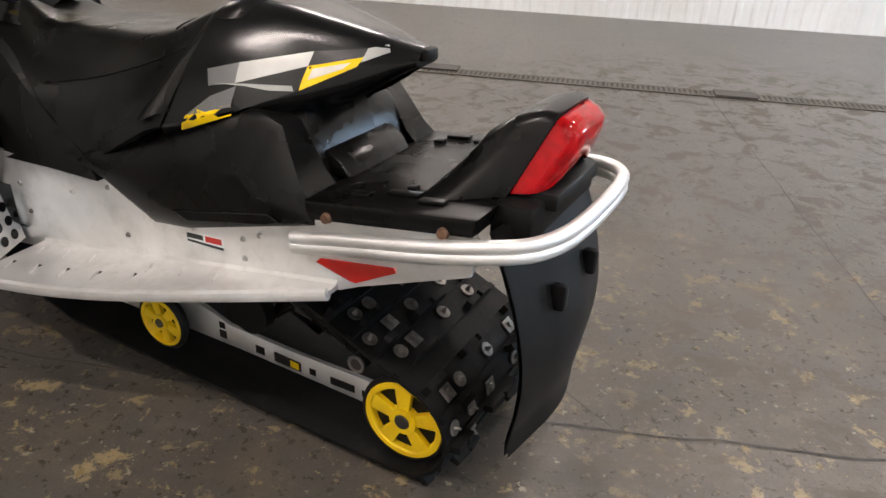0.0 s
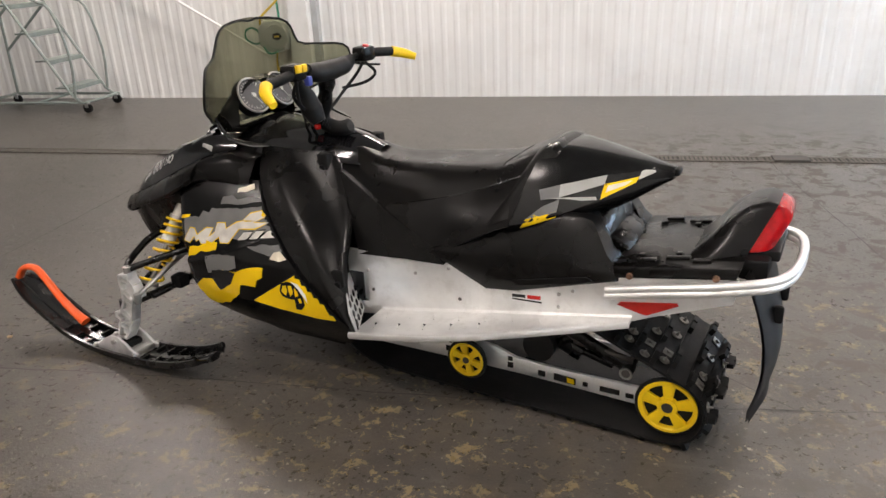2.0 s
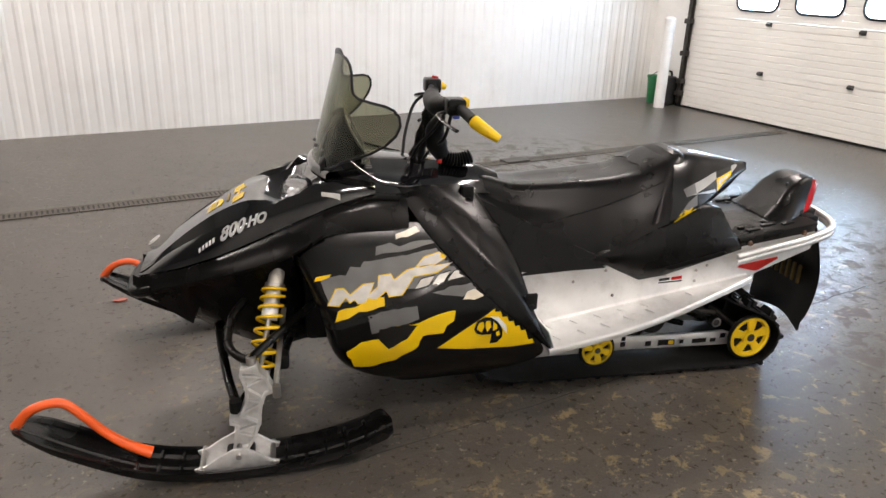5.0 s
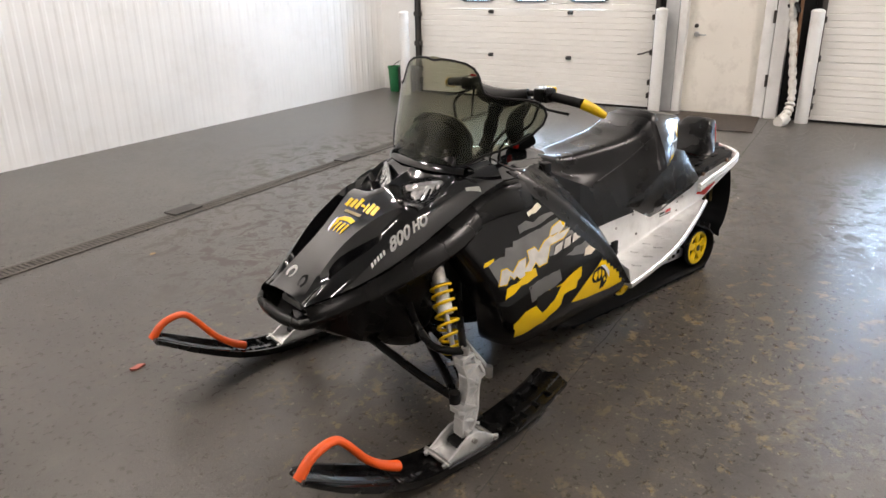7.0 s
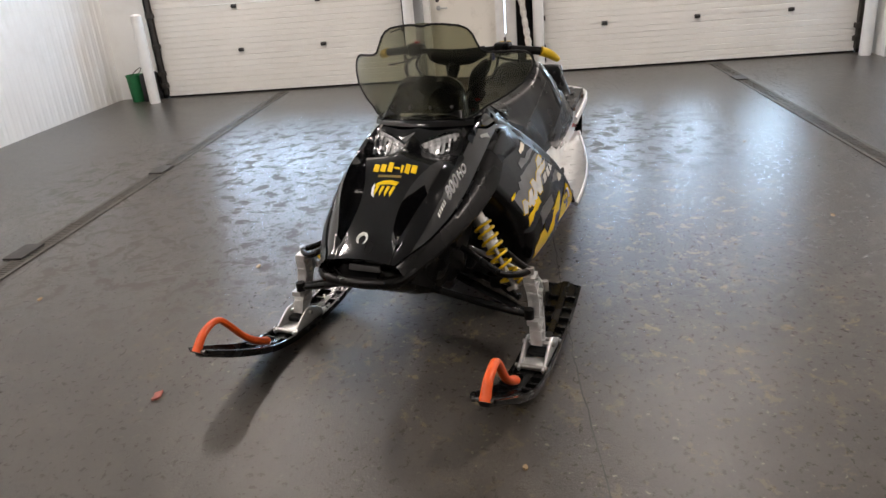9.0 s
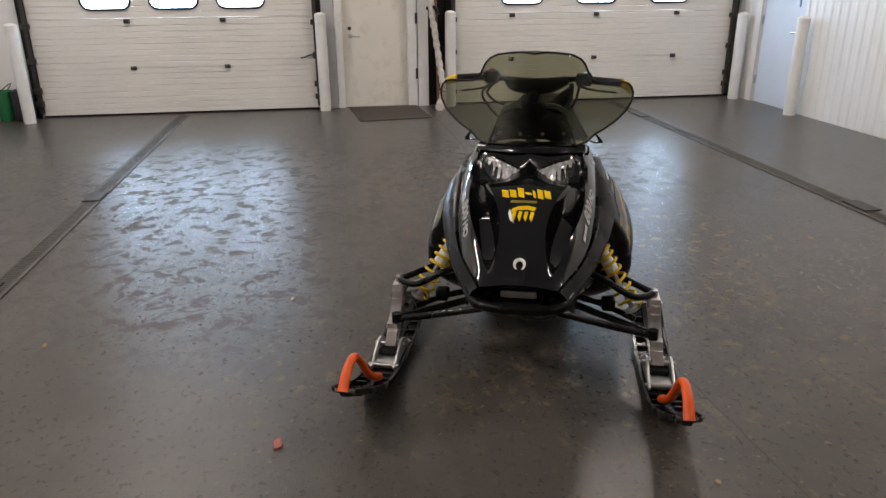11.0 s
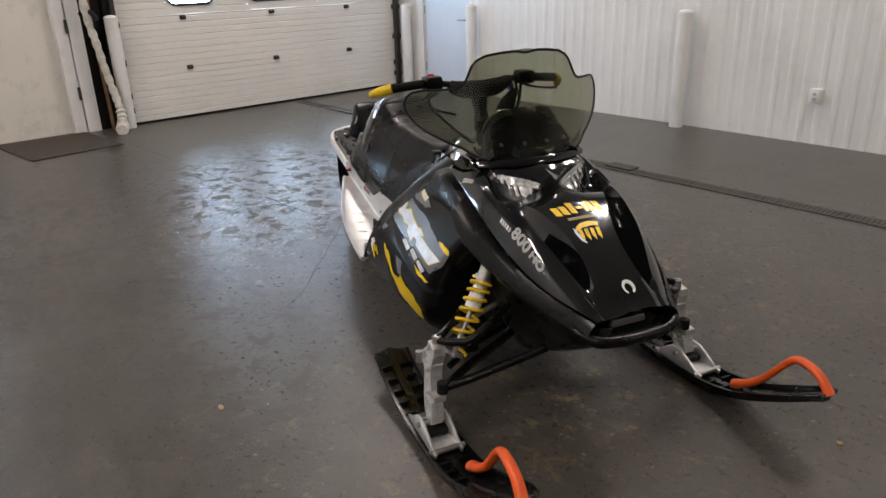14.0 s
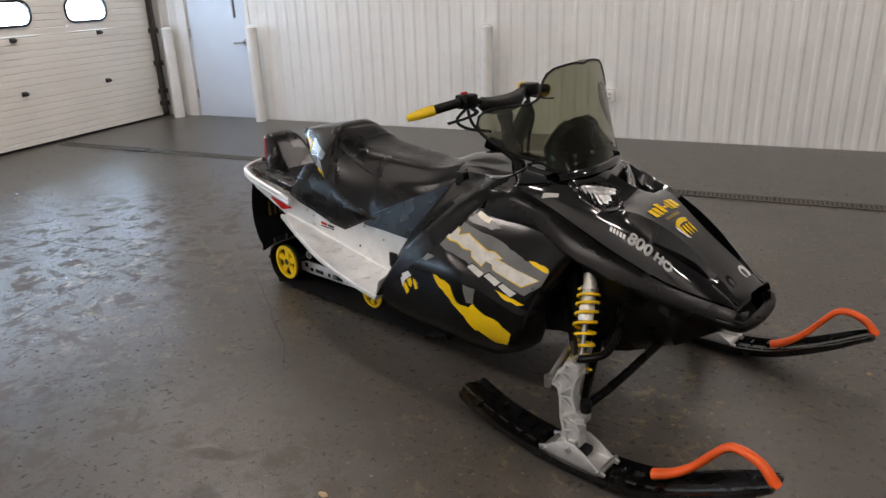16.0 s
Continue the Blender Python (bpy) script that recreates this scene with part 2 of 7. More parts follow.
def box(bm, x0, x1, y0, y1, z0, z1, bevel=0.0, m=None):
    r = bmesh.ops.create_cube(bm, size=1)
    vs = r["verts"]
    bmesh.ops.scale(bm, vec=(x1 - x0, y1 - y0, z1 - z0), verts=vs)
    bmesh.ops.translate(bm, vec=((x0 + x1) / 2, (y0 + y1) / 2, (z0 + z1) / 2), verts=vs)
    if bevel:
        es = list({e for v in vs for e in v.link_edges})
        r = bmesh.ops.bevel(bm, geom=es, offset=bevel, segments=2, affect="EDGES", profile=0.5)
        vs = list({v for f in r["faces"] for v in f.verts} | {v for v in vs if v.is_valid})
    if m is not None:
        bmesh.ops.transform(bm, matrix=m, verts=vs)
    return vs


def cyl(bm, p0, p1, r0, r1=None, n=16, caps=True):
    p0, p1 = Vector(p0), Vector(p1)
    d = p1 - p0
    q = d.to_track_quat("Z", "Y").to_matrix().to_4x4()
    r = bmesh.ops.create_cone(bm, cap_ends=caps, segments=n, radius1=r0, radius2=r0 if r1 is None else r1, depth=d.length)
    bmesh.ops.transform(bm, matrix=Matrix.Translation((p0 + p1) / 2) @ q, verts=r["verts"])
    return r["verts"]


def spline(pts, sub=6, closed=False):
    """Catmull-Rom through the points."""
    P = [Vector(p) for p in pts]
    n = len(P)
    out = []
    for i in range(n if closed else n - 1):
        a = P[(i - 1) % n] if closed or i > 0 else P[0] * 2 - P[1]
        b, c = P[i], P[(i + 1) % n]
        d = P[(i + 2) % n] if closed or i + 2 < n else P[-1] * 2 - P[-2]
        for k in range(sub):
            t = k / sub
            out.append(0.5 * ((2 * b) + (c - a) * t + (2 * a - 5 * b + 4 * c - d) * t * t + (3 * b - 3 * c + d - a) * t ** 3))
    if not closed:
        out.append(P[-1])
    return out


def tube(bm, pts, r, n=10, sub=0, closed=False, flat=1.0):
    """A round bar swept along the points; r may be a list; flat squeezes it across."""
    P = spline(pts, sub, closed) if sub else [Vector(p) for p in pts]
    rs = r if isinstance(r, (list, tuple)) else [r]
    rings, up = [], None
    N = len(P)
    for i, p in enumerate(P):
        a, b = (P[(i - 1) % N], P[(i + 1) % N]) if closed else (P[max(i - 1, 0)], P[min(i + 1, N - 1)])
        t = (b - a).normalized()
        if up is None:
            up = t.orthogonal().normalized() if abs(t.z) > 0.9 else (Vector((0, 0, 1)) - t * t.z).normalized()
        up = (up - t * up.dot(t)).normalized()
        s = t.cross(up)
        f = i / max(N - 1, 1) * (len(rs) - 1)
        k = min(int(f), max(len(rs) - 2, 0))
        rr = rs[0] if len(rs) == 1 else rs[k] + (rs[k + 1] - rs[k]) * (f - k)
        rings.append([bm.verts.new(p + rr * (math.cos(2 * math.pi * j / n) * up * flat + math.sin(2 * math.pi * j / n) * s)) for j in range(n)])
    for i in range(N if closed else N - 1):
        A, B = rings[i], rings[(i + 1) % N]
        for j in range(n):
            bm.faces.new((A[j], A[(j + 1) % n], B[(j + 1) % n], B[j]))
    if not closed:
        bm.faces.new(rings[0])
        bm.faces.new(rings[-1][::-1])
    return bm


def prism(bm, poly, axis, a, b, bevel=0.0):
    """A flat outline, in the two axes other than the given one, thickened from a to b."""
    def at(u, v, w):
        return (w, u, v) if axis == "x" else (u, w, v) if axis == "y" else (u, v, w)
    A = [bm.verts.new(at(u, v, a)) for u, v in poly]
    B = [bm.verts.new(at(u, v, b)) for u, v in poly]
    fs = [bm.faces.new(A), bm.faces.new(B[::-1])]
    n = len(poly)
    for i in range(n):
        fs.append(bm.faces.new((A[i], A[(i + 1) % n], B[(i + 1) % n], B[i])))
    bmesh.ops.recalc_face_normals(bm, faces=fs)
    if bevel:
        es = list({e for f in fs[:2] for e in f.edges})
        bmesh.ops.bevel(bm, geom=es, offset=bevel, segments=2, affect="EDGES", profile=0.5)
    return bm


def loft(bm, sections, closed=False, caps=False):
    """Skin over rows of points; every section has the same count."""
    rows = [[bm.verts.new(p) for p in s] for s in sections]
    n = len(rows[0])
    for A, B in zip(rows, rows[1:]):
        for j in range(n if closed else n - 1):
            k = (j + 1) % n
            vs = []
            for v in (A[j], A[k], B[k], B[j]):
                if all((v.co - w.co).length > 1e-6 for w in vs):
                    vs.append(v)
            if len(vs) > 2:
                bm.faces.new(vs)
    if caps:
        bm.faces.new(rows[0])
        bm.faces.new(rows[-1][::-1])
    return rows


def rounded(w, h, r, n=5):
    """A rounded rectangle round the origin."""
    out = []
    for cx, cy, a0 in ((w / 2 - r, h / 2 - r, 0), (-w / 2 + r, h / 2 - r, 90), (-w / 2 + r, -h / 2 + r, 180), (w / 2 - r, -h / 2 + r, 270)):
        for k in range(n + 1):
            a = radians(a0 + 90 * k / n)
            out.append((cx + r * math.cos(a), cy + r * math.sin(a)))
    return out


# ---------------------------------------------------------------- the hall
X_DOORS, Y_NORTH, Y_SOUTH, X_BACK, HIGH = -4.45, -4.93, 3.96, 15.0, 4.6

bm = bmesh.new()
bmesh.ops.create_grid(bm, x_segments=2, y_segments=2, size=0.5)
bmesh.ops.scale(bm, vec=(22, 12, 1), verts=bm.verts)
bmesh.ops.translate(bm, vec=(5.2, -0.5, 0), verts=bm.verts)
floor_ob = tagged(part("floor", bm, CONCRETE), "grey sealed concrete floor with brown worn stains", "floor", kind="structure")

bm = bmesh.new()
box(bm, X_DOORS - 0.6, X_BACK + 0.2, Y_NORTH - 0.3, Y_SOUTH + 0.3, HIGH, HIGH + 0.15)
tagged(part("ceiling", bm, CEILING_WHITE), "plain white panelled ceiling of the hall", "ceiling", kind="structure")


def ribbed(bm, x0, x1, y, z0, z1, out, pitch=0.125, depth=0.007, thick=0.12):
    """Ribbed steel cladding in the plane y, ribs standing towards out (+1 or -1), as one solid sheet."""
    prof = []
    x = x0
    while x < x1 - pitch * 0.5:
        e = min(x + pitch, x1)
        prof += [(x, 0.0), (x + 0.060, 0.0), (x + 0.080, depth), (x + 0.105, depth)]
        x = e
    prof.append((x1, 0.0))
    A = [bm.verts.new((u, y + out * d, z0)) for u, d in prof]
    B = [bm.verts.new((u, y + out * d, z1)) for u, d in prof]
    for i in range(len(prof) - 1):
        bm.faces.new((A[i], A[i + 1], B[i + 1], B[i]))
    c = [bm.verts.new((u, y - out * thick, z)) for u, z in ((x0, z0), (x1, z0), (x1, z1), (x0, z1))]
    bm.faces.new(c)


bm = bmesh.new()
ribbed(bm, -4.75, X_BACK, Y_NORTH, 0.0, HIGH, 1)
tagged(part("wall_north", bm, WALL_WHITE), "white ribbed steel panel wall, dirty along its foot", "wall", kind="structure")
bm = bmesh.new()
ribbed(bm, -3.14, X_BACK, Y_SOUTH, 0.0, HIGH, -1)
ribbed(bm, -4.75, -4.02, Y_SOUTH, 0.0, HIGH, -1)
box(bm, -4.02, -3.14, Y_SOUTH + 0.002, Y_SOUTH + 0.12, 2.02, HIGH)
tagged(part("wall_south", bm, WALL_WHITE), "white ribbed steel panel wall", "wall", kind="structure")
bm = bmesh.new()
box(bm, X_BACK, X_BACK + 0.15, Y_NORTH - 0.1, Y_SOUTH + 0.1, 0, HIGH)
tagged(part("wall_east", bm, WALL_WHITE), "plain white end wall of the hall", "wall", kind="structure")

# wall with the two sectional doors and the walk-through door
A0, A1, B0, B1 = -4.26, -1.22, 0.36, 3.82
D0, D1, DOOR_TOP, GAR_TOP = -0.98, -0.06, 2.02, 3.15
bm = bmesh.new()
for y0, y1, z0 in ((-5.2, A0, 0), (A0, A1, GAR_TOP), (A1, D0, 0), (D0, D1, DOOR_TOP), (D1, B0, 0), (B0, B1, GAR_TOP), (B1, 4.2, 0)):
    box(bm, X_DOORS - 0.25, X_DOORS - 0.08, y0, y1, z0, HIGH)
tagged(part("wall_west", bm, WALL_WHITE), "white wall that holds two sectional doors", "wall", kind="structure")


def sectional_door(name, y0, y1, windows, label, yh):
    root = tagged(empty(name, pose(X_DOORS, 0, 0)), label, "garage door", kind="structure")
    h = 0.525
    for k in range(6):
        z0, z1 = 0.012 if k == 0 else k * h + 0.0005, (k + 1) * h
        bm = bmesh.new()
        # a section with ribs pressed into it
        prof = [(0.0, z0)]
        z = z0
        while z < z1 - 0.06:
            prof += [(0.0, z + 0.050), (-0.005, z + 0.054), (-0.005, z + 0.060), (0.0, z + 0.064)]
            z += 0.064
        prof += [(0.0, z1 - 0.006), (-0.006, z1)]
        cuts = [y0]
        if k == 2:
            for c in windows:
                cuts += [c - 0.27, c + 0.27]
        cuts.append(y1)
        if k != 2:
            spans = [(y0, y1)]
        else:
            spans = [(cuts[i], cuts[i + 1]) for i in range(0, len(cuts), 2)]
        for a, b in spans:
            A = [bm.verts.new((d, a, zz)) for d, zz in prof]
            B = [bm.verts.new((d, b, zz)) for d, zz in prof]
            for i in range(len(prof) - 1):
                bm.faces.new((A[i], A[i + 1], B[i + 1], B[i]))
            q = [bm.verts.new((-0.05, u, v)) for u, v in ((a, z0), (b, z0), (b, z1), (a, z1))]
            bm.faces.new(q)
        if k == 2:
            # cheeks round the rounded window openings
            for c in windows:
                ring = [(c + u, 1.25 + v) for u, v in rounded(0.50, 0.215, 0.09, 6)]
                outer = []
                for u, v in ring:
                    du, dv = u - c, v - 1.25
                    s = min(0.27 / max(abs(du), 1e-6), ((z1 - 1.25) if dv > 0 else (1.25 - z0)) / max(abs(dv), 1e-6))
                    outer.append((c + du * s, 1.25 + dv * s))
                n = len(ring)
                R = [bm.verts.new((0.0, u, v)) for u, v in ring]
                Q = [bm.verts.new((0.0, u, v)) for u, v in outer]
                T = [bm.verts.new((-0.05, u, v)) for u, v in ring]
                for i in range(n):
                    j = (i + 1) % n
                    bm.faces.new((R[i], R[j], Q[j], Q[i]))
                    (ua, va), (ub, vb) = outer[i], outer[j]
                    if abs(ua - ub) > 1e-5 and abs(va - vb) > 1e-5:
                        cu_ = ua if abs(abs(ua - c) - 0.27) < 1e-4 else ub
                        cv_ = vb if cu_ == ua else va
                        bm.faces.new((Q[i], Q[j], bm.verts.new((0.0, cu_, cv_))))
                    elif abs(va - vb) < 1e-9 or abs(ua - ub) < 1e-9:
                        if abs(ua - ub) > 0.2 and abs(abs(va - 1.25)) < ((z1 - 1.25) if va > 1.25 else (1.25 - z0)) - 1e-4:
                            ve = z1 if va > 1.25 else z0
                            bm.faces.new((Q[i], Q[j], bm.verts.new((0.0, ub, ve)), bm.verts.new((0.0, ua, ve))))
                    bm.faces.new((R[i], T[i], T[j], R[j]))
        part_s("panel", bm, DOOR_WHITE, root, angle=20)
    for c in windows:
        bm = bmesh.new()
        tube(bm, [(0.006, c + u, 1.25 + v) for u, v in rounded(0.51, 0.225, 0.095, 5)], 0.012, 8, closed=True)
        fr = part_s("window_frame", bm, BLACK_RUBBER, root, "black rounded window gasket")
        bm = bmesh.new()
        prism(bm, [(c + u, 1.25 + v) for u, v in rounded(0.50, 0.215, 0.09, 5)], "x", -0.03, -0.024)
        p = part("pane", bm, CLEAR, fr)
        p.visible_shadow = False
    for yy in yh:
        for zz in (0.515, 1.015):
            bm = bmesh.new()
            box(bm, 0.0, 0.008, yy - 0.032, yy + 0.032, zz - 0.022, zz + 0.022, 0.003)
            box(bm, 0.006, 0.035, yy - 0.028, yy + 0.028, zz - 0.014, zz + 0.012, 0.006)
            part_s("lift_handle", bm, BLACK_PLASTIC_R, root, "black plastic lift step")
    bm = bmesh.new()
    box(bm, -0.045, 0.012, y0, y1, 0.0, 0.022, 0.004)
    part("bottom_seal", bm, BLACK_RUBBER, root)
    return root


CLEAR = glass("clear_pane", (1, 1, 1))
BLACK_PLASTIC_R = mat("black_plastic_step", (0.02, 0.02, 0.02), 0.5, vary=0.2)
sectional_door("garage_door_1", A0, A1, (-3.43, -2.72, -2.01), "white ribbed sectional garage door with rounded windows, closed", (-3.236, -2.222))
sectional_door("garage_door_2", B0, B1, (1.18, 2.08, 2.99), "white ribbed sectional garage door with rounded windows, closed", (1.065, 2.09, 3.1))

# tracks, seals and hinges beside the sectional doors
for y, s in ((A0, 1), (A1, -1), (B0, 1), (B1, -1)):
    root = tagged(empty("door_track", pose(X_DOORS, y, 0)), "dark steel door track beside the garage door", "door track", "tracks of the garage doors", "structure")
    bm = bmesh.new()
    box(bm, -0.07, 0.02, -0.045 * s - 0.03, -0.045 * s + 0.03, 0, GAR_TOP, 0.004)
    part("seal_strip", bm, BLACK_RUBBER, root)
    bm = bmesh.new()
    prism(bm, [(0.02, -0.02), (0.075, -0.02), (0.075, 0.02), (0.068, 0.02), (0.068, -0.013), (0.027, -0.013), (0.027, 0.02), (0.02, 0.02)], "z", 0.05, GAR_TOP)
    part("track", bm, DARK_STEEL, root)
    for zz in (0.16, 0.30, 0.62, 0.98, 1.5, 2.0, 2.5):
        bm = bmesh.new()
        box(bm, 0.015, 0.095, -0.045, 0.035, zz - 0.028, zz + 0.028, 0.006)
        part("bracket", bm, DARK_STEEL, root)
# latch bar on the first door
root = tagged(empty("door_latch", pose(X_DOORS, A1 - 0.02, 0.60)), "dark steel slide latch on the garage door", "latch")
bm = bmesh.new()
tube(bm, [(0.03, 0.0, 0.02), (0.06, -0.06, 0.02), (0.065, -0.11, 0.0), (0.06, -0.16, -0.008)], 0.009, 8, 3)
part_s("lever", bm, DARK_STEEL, root)
bm = bmesh.new()
box(bm, 0.0, 0.05, -0.02, 0.035, -0.02, 0.05, 0.006)
part_s("plate", bm, DARK_STEEL, root)

# walk-through door in the west wall
root = tagged(empty("door_1", pose(X_DOORS - 0.12, 0, 0)), "cream painted steel door with a lever handle, closed", "door", kind="structure")
bm = bmesh.new()
box(bm, 0.0, 0.045, -0.919, -0.171, 0.001, 1.973)
leaf = part("leaf", bm, CREAM_DOOR, root)
bm = bmesh.new()
box(bm, -0.02, 0.13, -1.000, -0.92, 0, 2.04, 0.004)
box(bm, -0.02, 0.13, -0.170, -0.065, 0, 2.04, 0.004)
box(bm, -0.02, 0.13, -0.92, -0.170, 1.975, 2.04, 0.004)
part("door_frame", bm, TRIM_WHITE, root)
bm = bmesh.new()
cyl(bm, (0.045, -0.825, 0.81), (0.056, -0.825, 0.81), 0.026)
tube(bm, [(0.05, -0.825, 0.81), (0.095, -0.825, 0.81), (0.10, -0.80, 0.808), (0.10, -0.72, 0.805)], 0.009, 8)
part_s("door_handle", bm, GREY_STEEL, root)
bm = bmesh.new()
cyl(bm, (0.045, -0.833, 0.895), (0.054, -0.833, 0.895), 0.022)
part_s("lock", bm, DARK_STEEL, root)
for zz in (0.38, 1.0, 1.75):
    bm = bmesh.new()
    box(bm, 0.04, 0.15, -0.080, -0.062, zz - 0.055, zz + 0.055, 0.004)
    cyl(bm, (0.142, -0.071, zz - 0.06), (0.142, -0.071, zz + 0.06), 0.013)
    part_s("hinge", bm, DARK_STEEL, root)

# grey flashing and a white post beside the walk-through door
bm = bmesh.new()
box(bm, X_DOORS - 0.08, X_DOORS + 0.015, A1 + 0.07, D0 - 0.025, 0, 3.2, 0.006)
tagged(part("trim_grey", bm, TRIM_GREY), "grey steel flashing between the doors", "trim", kind="structure")
bm = bmesh.new()
box(bm, X_DOORS - 0.08, X_DOORS + 0.03, -0.055, 0.066, 0, 3.2, 0.006)
tagged(part("trim_white", bm, TRIM_WHITE), "white steel post beside the cream door", "trim", kind="structure")
# black strip whose colour stands in for the shade in the gap
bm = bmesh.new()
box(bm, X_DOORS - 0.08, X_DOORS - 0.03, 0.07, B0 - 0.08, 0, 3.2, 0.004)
tagged(part("gap_shade", bm, BLACK_RUBBER), "black strip standing in for the shade behind the hanging hose", "trim", kind="structure")

# bollards
for x, y, h in ((-4.13, -4.30, 1.0), (-4.32, -1.155, 1.055), (-4.35, 0.315, 1.055), (-4.22, 3.84, 0.99), (-3.05, 3.845, 1.0), (-0.365, 3.86, 1.0)):
    root = tagged(empty("bollard", pose(x, y, 0)), "white painted steel pipe bollard", "bollard", "bollards", "structure")
    bm = bmesh.new()
    cyl(bm, (0, 0, 0), (0, 0, h), 0.062, n=24, caps=False)
    part_s("pipe", bm, TRIM_WHITE, root)
    bm = bmesh.new()
    loft(bm, [[(0.062 * c * math.cos(a * math.pi / 12), 0.062 * c * math.sin(a * math.pi / 12), h + e) for a in range(24)] for c, e in ((1.03, -0.008), (1.03, 0.004), (0.8, 0.018), (0.4, 0.026), (0.02, 0.028))], closed=True)
    part_s("cap", bm, TRIM_WHITE, root)

# steel door in the south wall
root = tagged(empty("door_2", pose(0, Y_SOUTH, 0)), "pale painted steel door with a narrow glass slit, closed", "door", kind="structure")
bm = bmesh.new()
box(bm, -4.015, -3.385, 0.03, 0.075, 0.001, 1.973)
box(bm, -3.345, -3.195, 0.03, 0.075, 0.001, 1.973)
box(bm, -3.385, -3.345, 0.03, 0.075, 0.001, 1.10)
box(bm, -3.385, -3.345, 0.03, 0.075, 1.75, 1.97)
part("leaf", bm, BLUE_WHITE_DOOR, root)
bm = bmesh.new()
box(bm, -3.385, -3.345, 0.045, 0.055, 1.10, 1.75)
part("glass_slit", bm, mat("dark_wired_glass", (0.10, 0.12, 0.14), 0.1), root)
bm = bmesh.new()
box(bm, -4.07, -4.02, -0.012, 0.09, 0, 2.03, 0.003)
box(bm, -3.19, -3.14, -0.012, 0.09, 0, 2.03, 0.003)
box(bm, -4.02, -3.19, -0.012, 0.09, 1.975, 2.03, 0.003)
part("door_frame", bm, TRIM_WHITE, root)
bm = bmesh.new()
cyl(bm, (-3.25, 0.03, 0.84), (-3.25, 0.015, 0.84), 0.033)
cyl(bm, (-3.25, 0.02, 0.84), (-3.25, -0.03, 0.84), 0.012)
tube(bm, [(-3.25, -0.03, 0.84), (-3.30, -0.035, 0.84), (-3.36, -0.035, 0.835)], 0.010, 8)
part_s("door_handle", bm, GREY_STEEL, root)
for zz in (0.26, 0.94, 1.7):
    bm = bmesh.new()
    cyl(bm, (-4.018, 0.018, zz - 0.05), (-4.018, 0.018, zz + 0.05), 0.012)
    part_s("hinge", bm, GREY_STEEL, root)

# doormat
bm = bmesh.new()
prism(bm, [(-4.46, -0.89), (-3.535, -0.79), (-3.61, -0.012), (-4.44, -0.085)], "z", 0.001, 0.010, 0.003)
tagged(part("doormat", bm, MAT_BROWN), "worn dark brown rubber-backed doormat before the cream door", "doormat")

# trench drains with slotted grates
GRATE = mat("worn_cast_grate", (0.095, 0.086, 0.072), 0.6, 0.5, vary=0.3, scale=30)
# near-black for a flat sheet: the shade of the drain's depth, as colour
PIT_SHADE = mat("drain_shade_black", (0.012, 0.011, 0.010), 0.8, vary=0.3)
for name, yc, x0, x1 in (("trench_drain", -2.745, -4.3, 8.8), ("trench_drain", 2.28, -4.3, 8.8)):
    root = tagged(empty(name, pose(0, yc, 0)), "long trench drain with slotted steel grates", "drain", "trench drains", "structure")
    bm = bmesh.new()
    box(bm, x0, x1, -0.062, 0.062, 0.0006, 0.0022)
    part("pit", bm, PIT_SHADE, root)
    x = x0
    while x < x1 - 0.4:
        bm = bmesh.new()
        a, b = x + 0.003, x + 0.497
        box(bm, a, b, -0.062, -0.040, 0.001, 0.0060)
        box(bm, a, b, 0.040, 0.062, 0.001, 0.0060)
        box(bm, a, a + 0.012, -0.040, 0.040, 0.001, 0.0058)
        box(bm, b - 0.012, b, -0.040, 0.040, 0.001, 0.0058)
        u = a + 0.030
        while u < b - 0.03:
            box(bm, u, u + 0.016, -0.041, 0.041, 0.001, 0.0056)
            u += 0.028
        part("grate", bm, GRATE, root)
        x += 0.5
# raised grate ends
for x, y in ((-0.98, -2.745), (3.40, -2.71), (0.67, -2.80), (0.13, 2.315), (-3.3, 2.26)):
    bm = bmesh.new()
    box(bm, x - 0.11, x + 0.11, y - 0.058, y + 0.058, 0.005, 0.016, 0.003, )
    tagged(part("grate_cover", bm, DARK_STEEL), "short dark steel cover plate on the drain", "drain cover", "drain covers")

# saw-cut joints in the slab
JOINT = mat("dark_joint_filler", (0.05, 0.047, 0.043), 0.8, vary=0.4, scale=30)
def crack(pts, w, seed):
    rnd = random.Random(seed)
    P = []
    for a, b in zip(pts, pts[1:]):
        n = max(2, int(math.dist(a, b) / 0.08))
        for k in range(n):
            t = k / n
            P.append((a[0] + (b[0] - a[0]) * t + rnd.uniform(-1, 1) * 0.006, a[1] + (b[1] - a[1]) * t + rnd.uniform(-1, 1) * 0.006))
    P.append(pts[-1])
    bm = bmesh.new()
    L_, R_ = [], []
    for i, p in enumerate(P):
        q, r = Vector(P[max(i - 1, 0)]), Vector(P[min(i + 1, len(P) - 1)])
        d = (r - q).normalized()
        ww = w * rnd.uniform(0.4, 1.2)
        L_.append(bm.verts.new((p[0] - d.y * ww, p[1] + d.x * ww, 0.0014)))
        R_.append(bm.verts.new((p[0] + d.y * ww, p[1] - d.x * ww, 0.0014)))
    for i in range(len(P) - 1):
        bm.faces.new((L_[i], L_[i + 1], R_[i + 1], R_[i]))
    tagged(part("floor_joint", bm, JOINT), "thin dark joint cut into the concrete", "floor joint", "floor joints", "structure")

